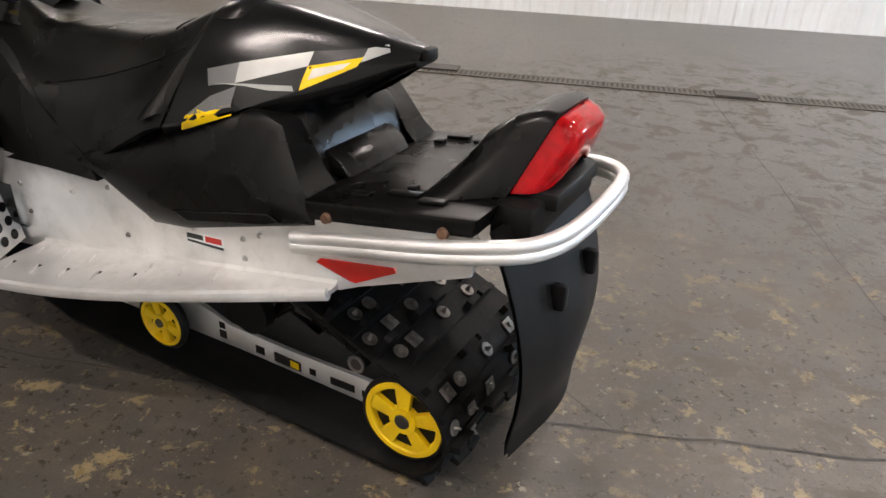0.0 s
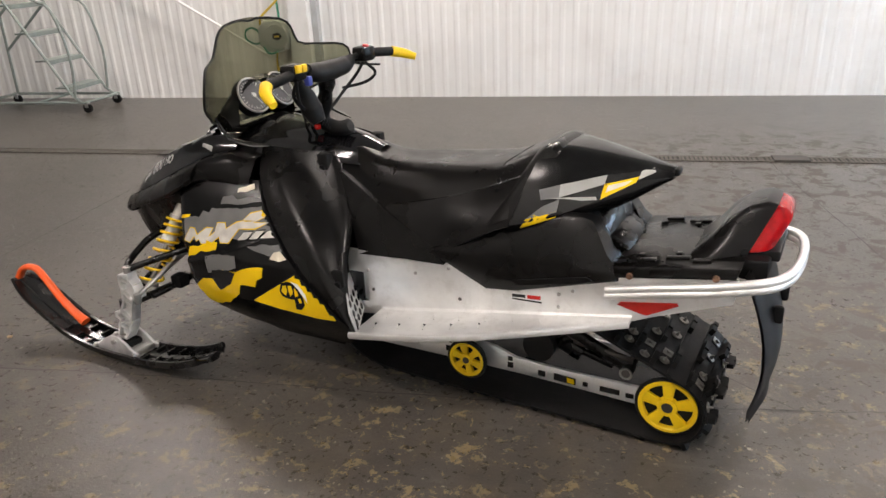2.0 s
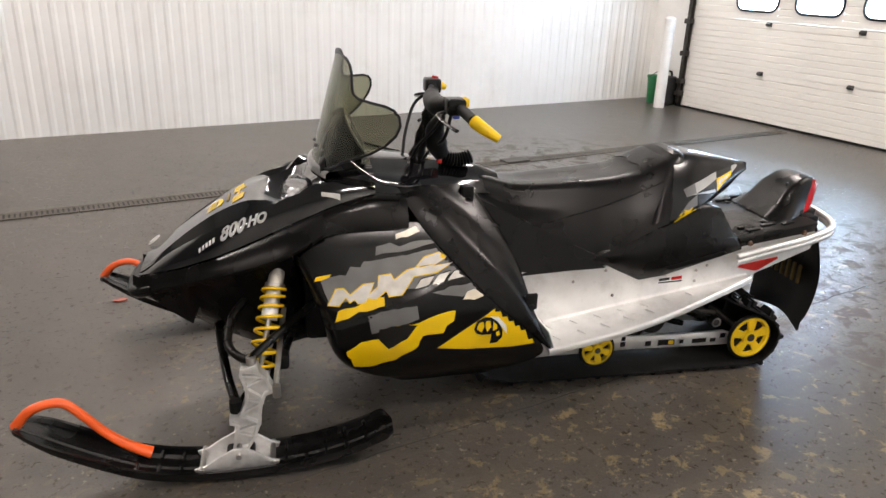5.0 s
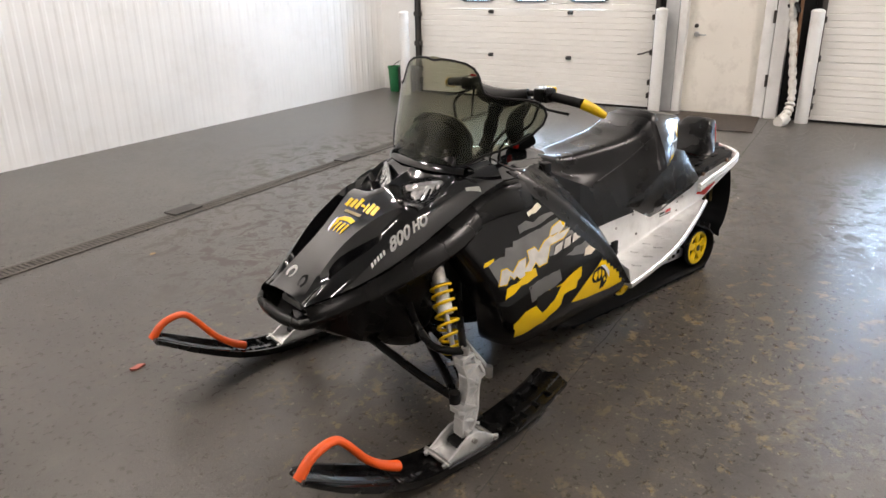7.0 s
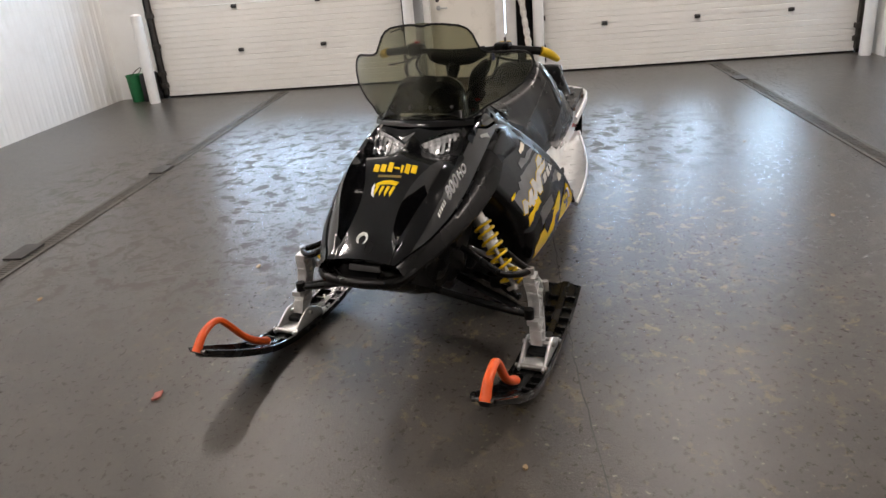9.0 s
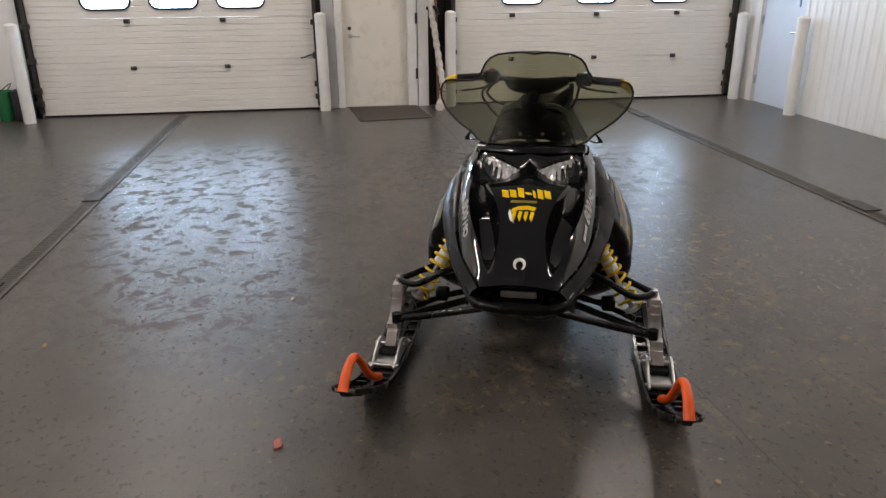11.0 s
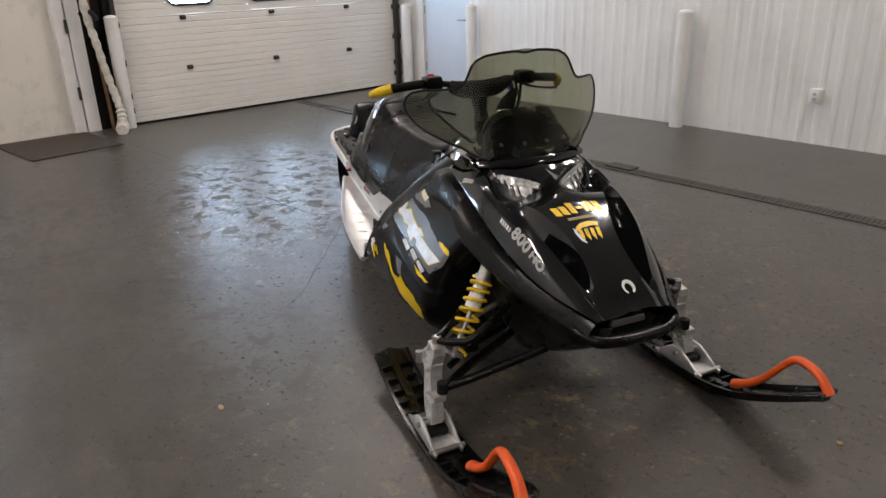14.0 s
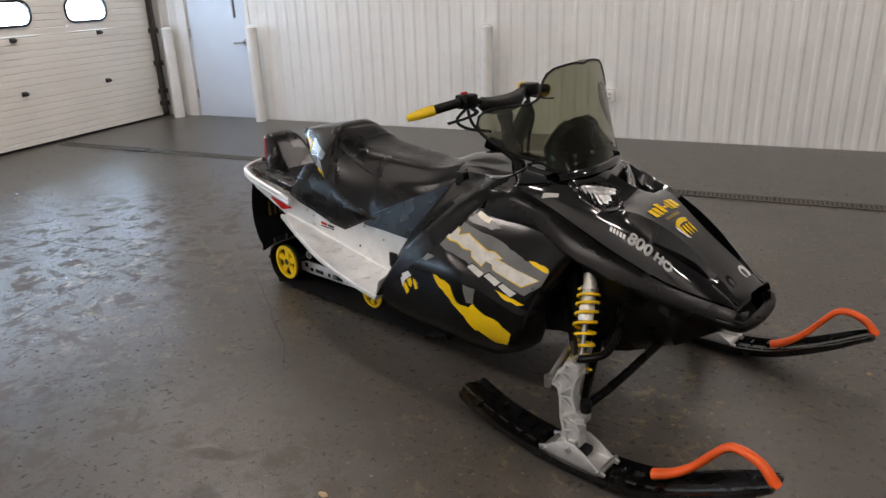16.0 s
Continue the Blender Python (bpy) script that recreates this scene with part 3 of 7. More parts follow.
crack([(-4.3, 0.02), (-2.65, 0.07), (-0.9, 0.08), (-0.14, 0.14), (0.75, 0.20), (1.5, 0.20), (2.1, 0.21), (2.7, 0.25), (8.5, 0.40)], 0.0032, 1)
crack([(-0.84, -2.70), (-0.93, -1.8), (-1.06, -0.55), (-1.10, 0.08)], 0.0028, 2)
crack([(3.15, -4.8), (3.18, -3.2), (3.22, -1.5), (3.26, 0.28)], 0.0028, 3)
crack([(0.45, -0.72), (0.36, -0.58), (-0.21, 0.0), (-0.34, 0.12)], 0.0022, 4)

# column with flashing on the north wall
bm = bmesh.new()
box(bm, 3.022, 3.222, Y_NORTH - 0.02, -4.745, 0, HIGH, 0.006)
tagged(part("trim_column", bm, TRIM_WHITE), "white boxed steel column against the wall", "column", kind="structure")
bm = bmesh.new()
box(bm, 2.955, 3.020, Y_NORTH - 0.02, -4.84, 0, HIGH, 0.006)
tagged(part("trim_column_side", bm, TRIM_GREY), "grey flashing beside the boxed column", "trim", kind="structure")

# outdoors beyond the door windows
bm = bmesh.new()
box(bm, -9.1, -9.0, -9, 9, 0.0, 6)
tagged(part("backdrop", bm, DAYLIGHT), "bright overcast daylight outside the door windows", "backdrop", kind="structure")

# daylight that falls in through the door windows
for y in (-3.43, -2.72, -2.01, 1.18, 2.08, 2.99):
    area_lamp("window_daylight", look((X_DOORS - 0.01, y, 1.25), (X_DOORS + 2.0, y, 0.75)), 0.46, 0.19, 12, (0.50, 0.73, 1.0))

# ceiling lamps: long strips over the hall
for x, y, watts in ((-2.5, -3.0, 92), (-2.5, 1.9, 104), (1.3, -3.8, 84), (4.8, -3.8, 84), (2.1, 2.6, 80), (7.8, 1.9, 55)):
    root = tagged(empty("strip_lamp", pose(x, y, HIGH - 0.10)), "long white fluorescent strip lamp under the ceiling", "ceiling lamp", "strip lamps")
    bm = bmesh.new()
    box(bm, -0.62, 0.62, -0.08, 0.08, 0.012, 0.07, 0.006)
    part("housing", bm, TRIM_WHITE, root)
    bm = bmesh.new()
    box(bm, -0.60, 0.60, -0.07, 0.07, -0.01, 0.011, 0.004)
    part("diffuser", bm, LAMP_GLOW, root)
    area_lamp("strip_light", pose(x, y, HIGH - 0.125), 1.2, 0.15, watts, (1.0, 0.875, 0.812))

# ---------------------------------------------------------------- things along the walls
HOSE_WHITE = mat("white_wrapped_duct", (0.62, 0.60, 0.55), 0.7, vary=0.12, scale=30, bump=0.6, bump_scale=60, dirt=(0.30, 0.25, 0.18), dirt_scale=12, dirt_amount=0.5)
PLANK_WOOD = mat("brown_plank", (0.17, 0.09, 0.045), 0.6, vary=0.3, scale=8)
GREEN_PL = mat("green_bin_plastic", (0.02, 0.17, 0.06), 0.45, vary=0.1)
GREEN_HOSE = mat("green_garden_hose", (0.03, 0.22, 0.13), 0.5, vary=0.15)
YELLOW_HOSE = mat("yellow_air_hose", (0.55, 0.40, 0.03), 0.5, vary=0.15)
REEL_GREY = mat("grey_reel_plastic", (0.36, 0.38, 0.37), 0.45, vary=0.06)

# wrapped duct that hangs beside the second door, and what leans behind it
duct = tagged(empty("hanging_duct", pose(0, 0, 0)), "dirty white wrapped duct hanging beside the door", "duct")
bm = bmesh.new()
P = spline([(-4.34, 0.085, 3.1), (-4.33, 0.09, 1.7), (-4.32, 0.09, 1.15), (-4.31, 0.13, 0.85), (-4.29, 0.17, 0.55), (-4.25, 0.205, 0.30), (-4.20, 0.205, 0.16), (-4.14, 0.175, 0.055)], 8)
rnd = random.Random(4)
tube(bm, P, [0.034 + 0.007 * math.sin(2.1 * k) + rnd.uniform(-0.003, 0.003) + 0.010 * (k > 44) for k in range(len(P))], 12)
part_s("duct_hose", bm, HOSE_WHITE, duct, angle=60)
bm = bmesh.new()
tube(bm, [(-4.155, 0.19, 0.085), (-4.12, 0.165, 0.045), (-4.06, 0.14, 0.040)], [0.058, 0.062, 0.050], 14, 4)
part_s("duct_mouth", bm, HOSE_WHITE, duct)
bm = bmesh.new()
tube(bm, [(-4.37, 0.05, 1.10), (-4.33, 0.09, 1.14), (-4.27, 0.14, 1.10), (-4.25, 0.16, 1.05)], 0.02, 8, 3)
part_s("strap", bm, BLACK_RUBBER, duct)
bm = bmesh.new()
prism(bm, [(0.165, 0.0), (0.195, 0.0), (0.150, 2.3), (0.120, 2.3)], "x", -4.44, -4.418, 0.003)
tagged(part("plank", bm, PLANK_WOOD), "narrow brown wooden plank leaning beside the door", "plank")

# green bin and dark box in the corner
root = tagged(empty("waste_bin", pose(-4.33, -4.60, 0)), "green plastic bin in the corner of the hall", "bin")
bm = bmesh.new()
loft(bm, [[(r * math.cos(a), r * math.sin(a), z) for a in (2 * math.pi * k / 24 for k in range(24))] for r, z in ((0.07, 0.0), (0.075, 0.01), (0.092, 0.30), (0.10, 0.30), (0.10, 0.325), (0.088, 0.325), (0.07, 0.02))], closed=True)
part_s("body", bm, GREEN_PL, root)
bm = bmesh.new()
tube(bm, [(0.098 * math.cos(a), 0.098 * math.sin(a), 0.31 + 0.09 * math.sin(a)) for a in (math.pi * k / 12 for k in range(13))], 0.005, 6)
part_s("bail", bm, DARK_STEEL, root)
root = tagged(empty("jerrycan", pose(-4.33, -4.41, 0)), "dark plastic can beside the green bin", "can")
bm = bmesh.new()
box(bm, -0.11, 0.11, -0.08, 0.08, 0.0, 0.34, 0.03)
part_s("body", bm, BLACK_PLASTIC_R, root)
bm = bmesh.new()
tube(bm, [(-0.07, 0, 0.33), (-0.05, 0, 0.39), (0.05, 0, 0.39), (0.07, 0, 0.33)], 0.013, 8, 3)
part_s("handle", bm, BLACK_PLASTIC_R, root)

# wall outlet
root = tagged(empty("wall_outlet", pose(0.805, Y_SOUTH, 0.388)), "small white surface-mounted wall outlet box", "outlet")
bm = bmesh.new()
box(bm, -0.042, 0.042, -0.060, 0.0, -0.058, 0.058, 0.006)
part_s("box", bm, TRIM_WHITE, root)
bm = bmesh.new()
box(bm, -0.026, 0.026, -0.064, -0.0605, -0.040, 0.040, 0.002)
face_ = part_s("cover", bm, WALL_WHITE, root)
for z in (-0.02, 0.02):
    bm = bmesh.new()
    box(bm, -0.013, 0.013, -0.0665, -0.0642, z - 0.010, z + 0.010, 0.001)
    part("socket", bm, TRIM_GREY, face_)

# hose reel by the column, its hoses, and the sloping pipe
root = tagged(empty("hose_reel", pose(3.378, -4.757, 0.643) @ Matrix.Scale(1.15, 4)), "grey plastic hose reel with green and yellow hoses", "hose reel")
bm = bmesh.new()
prism(bm, [(0.13 + 0.0, -0.02), (0.12, 0.07), (0.06, 0.125), (-0.05, 0.135), (-0.12, 0.10), (-0.135, 0.0), (-0.115, -0.11), (-0.03, -0.14), (0.06, -0.125), (0.115, -0.08)], "y", -0.09, 0.09, 0.03)
part_s("case", bm, REEL_GREY, root, angle=40)
bm = bmesh.new()
cyl(bm, (-0.045, 0.088, 0.0), (-0.045, 0.096, 0.0), 0.105, 0.098, 32)
part_s("side_disc", bm, REEL_GREY, root)
bm = bmesh.new()
prism(bm, [(-0.055 + 0.040 * math.cos(a), 0.0 + 0.030 * math.sin(a)) for a in (2 * math.pi * k / 24 for k in range(24))], "y", 0.0965, 0.100)
lab = part("label_plate", bm, BLACK_D0, root, "black oval label")
bm = bmesh.new()
box(bm, -0.078, -0.032, 0.1005, 0.1015, -0.008, 0.008)
part("label_bar", bm, YELLOW_HOSE, lab)
bm = bmesh.new()
tube(bm, [(0.12, 0.02, 0.09), (0.10, 0.03, 0.15), (0.02, 0.03, 0.22), (-0.06, 0.03, 0.29), (-0.075, 0.02, 0.36)], 0.010, 8, 5)
part_s("yellow_hose", bm, YELLOW_HOSE, root)
bm = bmesh.new()
tube(bm, [(-0.02, 0.04, -0.13), (-0.01, 0.05, -0.22), (-0.03, 0.06, -0.38), (-0.09, 0.06, -0.52), (-0.13, 0.06, -0.545)], 0.010, 8, 5)
part_s("yellow_hose", bm, YELLOW_HOSE, root)
bm = bmesh.new()
tube(bm, [(-0.04, 0.0, 0.36), (-0.045, 0.0, 0.25), (-0.06, 0.02, 0.13)], 0.010, 8, 4)
part_s("green_hose", bm, GREEN_HOSE, root)
bm = bmesh.new()
tube(bm, [(0.10, 0.05, -0.05), (0.17, 0.06, -0.06), (0.24, 0.06, -0.02), (0.245, 0.05, 0.04), (0.19, 0.05, 0.07), (0.13, 0.05, 0.04), (0.10, 0.06, -0.04), (0.05, 0.10, -0.12), (0.0, 0.10, -0.14), (-0.05, 0.08, -0.12)], 0.009, 8, 5)
part_s("green_hose", bm, GREEN_HOSE, root)
bm = bmesh.new()
box(bm, -0.10, -0.035, -0.01, 0.05, 0.345, 0.385, 0.006)
cyl(bm, (-0.065, 0.02, 0.36), (-0.075, 0.05, 0.42), 0.012)
part_s("tap", bm, GREY_STEEL, root)
bm = bmesh.new()
tube(bm, [(3.24, -4.78, 0.30), (4.96, -4.79, 1.335), (6.6, -4.80, 2.32), (7.4, -4.80, 2.80)], 0.014, 10)
tagged(part_s("drain_pipe", bm, TRIM_WHITE), "thin white pipe sloping along the wall", "pipe")

# weed that grows at the foot of the wall
rnd = random.Random(12)
bm = bmesh.new()
for k in range(26):
    x, y = 3.80 + rnd.gauss(0, 0.07), -4.905 + rnd.uniform(0, 0.03)
    a, h = rnd.uniform(-0.9, 0.9), rnd.uniform(0.025, 0.075)
    tube(bm, [(x, y, 0.0), (x + 0.3 * h * math.sin(a), y + 0.006, h * 0.6), (x + 0.8 * h * math.sin(a), y + 0.015, h)], [0.0030, 0.0036, 0.0008], 5)
tagged(part_s("weed", bm, mat("dry_green_weed", (0.07, 0.085, 0.025), 0.7, vary=0.4, scale=60)), "sparse dry green weed at the foot of the wall", "weed", kind="stuff")

# rolling warehouse ladder
root = tagged(empty("rolling_ladder", pose(5.20, -4.42, 0)), "grey-green steel rolling ladder with casters", "ladder")
def bar_(pts, r=0.014, name="tube_rail", sub=0):
    b = bmesh.new()
    tube(b, pts, r, 8, sub)
    part_s(name, b, LADDER_PAINT, root)
for y in (-0.26, 0.26):
    bar_([(-0.02, y, 0.10), (1.25, y, 0.10)])
    bar_([(0.05, y, 0.11), (0.12, y, 0.16), (1.15, y, 1.95)], name="stringer")
    bar_([(0.10, y, 0.14), (0.06, y, 0.55), (0.16, y, 0.98), (0.34, y, 1.08), (0.62, y, 1.35), (1.15, y, 2.45)], 0.013, "handrail", 3)
    bar_([(1.2, y, 0.10), (1.15, y, 1.95), (1.15, y, 2.45)])
    bar_([(0.62, y, 1.02), (1.19, y, 0.55)])
for x in (0.0, 0.55, 1.22):
    bar_([(x, -0.26, 0.10), (x, 0.26, 0.10)])
for k in range(7):
    x, z = 0.16 + 0.152 * k, 0.24 + 0.262 * k
    b = bmesh.new()
    box(b, x - 0.01, x + 0.15, -0.25, 0.25, z - 0.008, z + 0.008, 0.003)
    box(b, x - 0.012, x - 0.004, -0.25, 0.25, z - 0.035, z + 0.006, 0.002)
    part("step", b, LADDER_PAINT, root)
for x, y in ((0.0, -0.24), (0.0, 0.24), (1.2, -0.24), (1.2, 0.24)):
    b = bmesh.new()
    cyl(b, (x, y - 0.016, 0.045), (x, y + 0.016, 0.045), 0.045, n=20)
    w_ = part_s("caster", b, BLACK_RUBBER, root)
    b = bmesh.new()
    box(b, x - 0.02, x + 0.02, y - 0.024, y + 0.024, 0.05, 0.10, 0.006)
    part_s("caster_fork", b, GREY_STEEL, w_)

# crumbs of rubbish on the floor
for x, y, s_, c_ in ((2.147, -1.295, 0.035, "red"), (0.997, -1.30, 0.022, "tan"), (2.55, 0.02, 0.016, "tan"), (-0.9, 1.62, 0.018, "tan"), (0.62, 1.62, 0.02, "tan"), (1.30, -2.3, 0.02, "tan")):
    rnd = random.Random(int(x * 100))
    bm = bmesh.new()
    P = [(x + s_ * rnd.uniform(0.5, 1) * math.cos(a), y + 0.6 * s_ * rnd.uniform(0.5, 1) * math.sin(a)) for a in (2 * math.pi * k / 9 for k in range(9))]
    prism(bm, P, "z", 0.0012, 0.005)
    for v in bm.verts:
        v.co.z += 0.004 * rnd.random() if v.co.z > 0.003 else 0
    tagged(part("dry_leaf" if c_ == "red" else "floor_crumb", bm, LEAF_RED if c_ == "red" else LEAF_TAN), "small reddish dry leaf on the concrete" if c_ == "red" else "small pale tan scrap on the concrete", "leaf" if c_ == "red" else "scrap")

# ---------------------------------------------------------------- materials of the snowmobile
GLOSS = mat("gloss_black_hood_plastic", (0.004, 0.004, 0.0045), 0.09, coat=0.4, rough_vary=0.03)
MATTE = mat("matte_black_moulded_plastic", (0.0034, 0.0032, 0.0030), 0.27, spec=0.22, vary=0.25, scale=18, bump=0.05, bump_scale=220, rough_vary=0.07)
SATIN = mat("satin_black_side_panel", (0.003, 0.003, 0.0031), 0.20, spec=0.26, vary=0.2, scale=12, rough_vary=0.06)
VINYL = mat("black_seat_vinyl", (0.0038, 0.0036, 0.0034), 0.31, spec=0.20, vary=0.2, scale=14, bump=0.10, bump_scale=260, rough_vary=0.08)
FLAP = mat("dull_black_flap_rubber", (0.005, 0.005, 0.0053), 0.45, spec=0.18, vary=0.25, scale=16, bump=0.08, bump_scale=120)
STUD_STEEL = mat("dull_grey_stud_steel", (0.20, 0.19, 0.175), 0.45, 0.8, vary=0.35, scale=60)
RUBBER = mat("black_track_rubber", (0.004, 0.004, 0.004), 0.6, spec=0.18, vary=0.35, scale=40, bump=0.25, bump_scale=120, dirt=(0.05, 0.045, 0.04), dirt_scale=18, dirt_amount=0.18)
ALU = mat("worn_bare_aluminium", (0.78, 0.78, 0.77), 0.42, 0.75, vary=0.10, scale=10, bump=0.12, bump_scale=160, rough_vary=0.12, dirt=(0.45, 0.43, 0.40), dirt_scale=14, dirt_amount=0.35)
CAST = mat("cast_aluminium", (0.66, 0.66, 0.65), 0.42, 0.7, vary=0.15, scale=30, bump=0.3, bump_scale=220)
STEEL = mat("dull_steel", (0.42, 0.41, 0.39), 0.35, 0.9, vary=0.2, scale=25)
RUST = mat("rusty_bolt_steel", (0.16, 0.09, 0.055), 0.6, 0.5, vary=0.4, scale=60)
YELLOW = mat("yellow_moulded_plastic", (0.80, 0.53, 0.005), 0.38, vary=0.06, scale=20, dirt=(0.35, 0.24, 0.03), dirt_scale=30, dirt_amount=0.25)
YELLOW_D = mat("yellow_decal_film", (0.82, 0.54, 0.003), 0.25, vary=0.03, scale=20)
ORANGE = mat("orange_moulded_plastic", (0.80, 0.105, 0.012), 0.35, vary=0.06, scale=25)
GREY_D = mat("dark_grey_decal_film", (0.125, 0.125, 0.122), 0.28, vary=0.15, scale=14)
SILVER_D = mat("silver_decal_film", (0.36, 0.36, 0.34), 0.3, 0.3, vary=0.1, scale=14)
PALE_D = mat("pale_silver_decal_film", (0.58, 0.56, 0.51), 0.3, 0.15, vary=0.18, scale=25)
CREAM_D = mat("cream_decal_film", (0.66, 0.60, 0.47), 0.3, vary=0.1, scale=30)
WHITE_D = mat("white_decal_film", (0.75, 0.75, 0.74), 0.3, vary=0.04)
BLACK_D = mat("black_decal_film", (0.006, 0.006, 0.006), 0.25, vary=0.1)
RED_D = mat("red_reflector_film", (0.50, 0.012, 0.008), 0.22, vary=0.08, scale=60, coat=0.4)
SMOKE = smoked("smoked_windshield_plastic", (0.60, 0.60, 0.51))
LENS = smoked("clear_lamp_cover", (0.97, 0.97, 0.97))
RED_LENS = mat("red_lamp_lens", (0.34, 0.0010, 0.003), 0.07, vary=0.35, scale=45, spec=0.3)
CHROME = mat("lamp_reflector_chrome", (0.90, 0.90, 0.90), 0.24, 0.5)
RED_BACK = mat("red_lamp_body", (0.45, 0.006, 0.01), 0.25, vary=0.2, scale=60)
DIAL = mat("dark_gauge_face", (0.045, 0.045, 0.047), 0.4, vary=0.1, scale=90)
SCREW = mat("dark_screw_steel", (0.10, 0.095, 0.09), 0.4, 0.8)

SLED = tagged(empty("snowmobile", pose(0.018, 0.181, 0, 0, 0, -17.96) @ Matrix.Scale(1.017, 4)), "black snowmobile with yellow graphics, smoked windshield and orange ski loops", "snowmobile")


def lerp_table(table, x):
    """Straight interpolation in rows of (x, value, ...)."""
    if x <= table[0][0]:
        return table[0][1:]
    for a, b in zip(table, table[1:]):
        if x <= b[0]:
            t = (x - a[0]) / (b[0] - a[0])
            return tuple(u + (v - u) * t for u, v in zip(a[1:], b[1:]))
    return table[-1][1:]


def smooth_table(table, x):
    """The same, eased by averaging over a short stretch."""
    h = 0.035
    rows = [lerp_table(table, x + d * h) for d in (-1, -0.5, 0, 0.5, 1)]
    return tuple(sum(r[k] for r in rows) / 5 for k in range(len(rows[0])))


from mathutils.bvhtree import BVHTree


def tree_of(*obs):
    vs, fs = [], []
    for ob in obs:
        k = len(vs)
        vs += [v.co.copy() for v in ob.data.vertices]
        fs += [[k + i for i in p.vertices] for p in ob.data.polygons]
    return BVHTree.FromPolygons(vs, fs)


def decal(name, outline, tree, material, parent, way="y", side=1, lift=0.0016, label="", step=0.022):
    """A film cut to a flat outline and laid on the surface below it: along y from one side (outline in x, z) or from above (x, y)."""
    bm = bmesh.new()
    vs = [bm.verts.new((u, 0, v)) if way == "y" else bm.verts.new((u, v, 0)) for u, v in outline]
    bm.faces.new(vs)
    bmesh.ops.triangulate(bm, faces=bm.faces[:])
    for _ in range(6):
        es = [e for e in bm.edges if e.calc_length() > step]
        if not es:
            break
        bmesh.ops.subdivide_edges(bm, edges=es, cuts=1)
        bmesh.ops.triangulate(bm, faces=[f for f in bm.faces if len(f.verts) > 3])
    gone = []
    for v in bm.verts:
        if way == "y":
            hit = tree.ray_cast(Vector((v.co.x, side * 2, v.co.z)), Vector((0, -side, 0)))
        else:
            hit = tree.ray_cast(Vector((v.co.x, v.co.y, 2)), Vector((0, 0, -1)))
        if hit[0] is None:
            gone.append(v)
        else:
            n = hit[1]
            if (way == "y" and n.y * side < 0) or (way == "z" and n.z < 0):
                n = -n
            v.co = hit[0] + n * lift
    bmesh.ops.delete(bm, geom=gone, context="VERTS")
    return part_s(name, bm, material, parent, label, angle=60)


def both_sides(make):
    for s in (1, -1):
        make(s)


# ---------------------------------------------------------------- hood and nose
# x, centre height, half width at the belt's upper edge, height there, half width at the belt's lip, height there
HOOD = [
    (1.44, 0.818, 0.235, 0.752, 0.270, 0.735),
    (1.56, 0.808, 0.246, 0.722, 0.300, 0.676),
    (1.68, 0.777, 0.250, 0.672, 0.322, 0.602),
    (1.80, 0.728, 0.246, 0.616, 0.302, 0.555),
    (1.92, 0.659, 0.229, 0.562, 0.270, 0.511),
    (2.03, 0.582, 0.196, 0.518, 0.230, 0.472),
    (2.12, 0.512, 0.145, 0.486, 0.184, 0.438),
    (2.160, 0.474, 0.118, 0.468, 0.158, 0.424),
]
# the raised middle panel's edge, the vent's outer edge, the vent's depth
VENTS = [(1.44, 0.150, 0.190, 0.0), (1.74, 0.160, 0.196, 0.0), (1.79, 0.150, 0.200, 0.015), (1.83, 0.128, 0.202, 0.055), (1.90, 0.096, 0.190, 0.075), (1.97, 0.078, 0.166, 0.075), (2.03, 0.078, 0.140, 0.055), (2.08, 0.086, 0.118, 0.020), (2.11, 0.094, 0.112, 0.0), (2.16, 0.100, 0.110, 0.0)]


def hood_row(x):
    """Half a section of the hood, from the middle out."""
    zc, w, zt, wl, zl = smooth_table(HOOD, x)
    r, v, g = smooth_table(VENTS, x)

    def base(y):
        return zc - 0.016 * min(1.0, y / w) ** 2 + (zt - zc + 0.016) * min(1.0, y / w) ** 9

    flat = base(r)
    out = []
    for y, z in (
        (0.0, zc), (0.5 * r, zc + (flat - zc) * 0.22), (0.85 * r, zc + (flat - zc) * 0.72), (r - 0.003, flat + 0.001),
        (r + 0.004, flat - 0.30 * g - 0.002), (r + 0.010 + 0.1 * g, base(r) - g), (v - 0.012, base(v) - g), (v - 0.003, base(v) - 0.5 * g),
        (v + 0.003, base(v) - 0.002 * (g > 0)), *((v + k * (w - v), base(v + k * (w - v))) for k in (0.3, 0.55, 0.75, 0.88, 0.95)), (w, zt)):
        # sockets for the two headlamps
        z -= 0.060 * math.exp(-((x - 1.695) / (0.048 if x < 1.695 else 0.078)) ** 2) * max(0.0, min(1.0, (y - 0.010) / 0.03)) * max(0.0, min(1.0, (0.205 - y) / 0.025))
        out.append((x, y, z))
    return out


bm = bmesh.new()
secs = []
for x in sorted([1.44 + (2.160 - 1.44) * k / 44 for k in range(45)] + [1.66, 1.69, 1.72, 1.745]):
    half = hood_row(x)
    secs.append([(px, -py, pz) for px, py, pz in half[:0:-1]] + half)
rows = loft(bm, secs)
# the front edge turns down into the mouth
lip = [bm.verts.new((v.co.x - 0.012, v.co.y, v.co.z - 0.014)) for v in rows[-1]]
for i in range(len(lip) - 1):
    bm.faces.new((rows[-1][i], rows[-1][i + 1], lip[i + 1], lip[i]))
hood = part_s("hood", bm, GLOSS, SLED, "gloss black hood with deep side vents", angle=42)

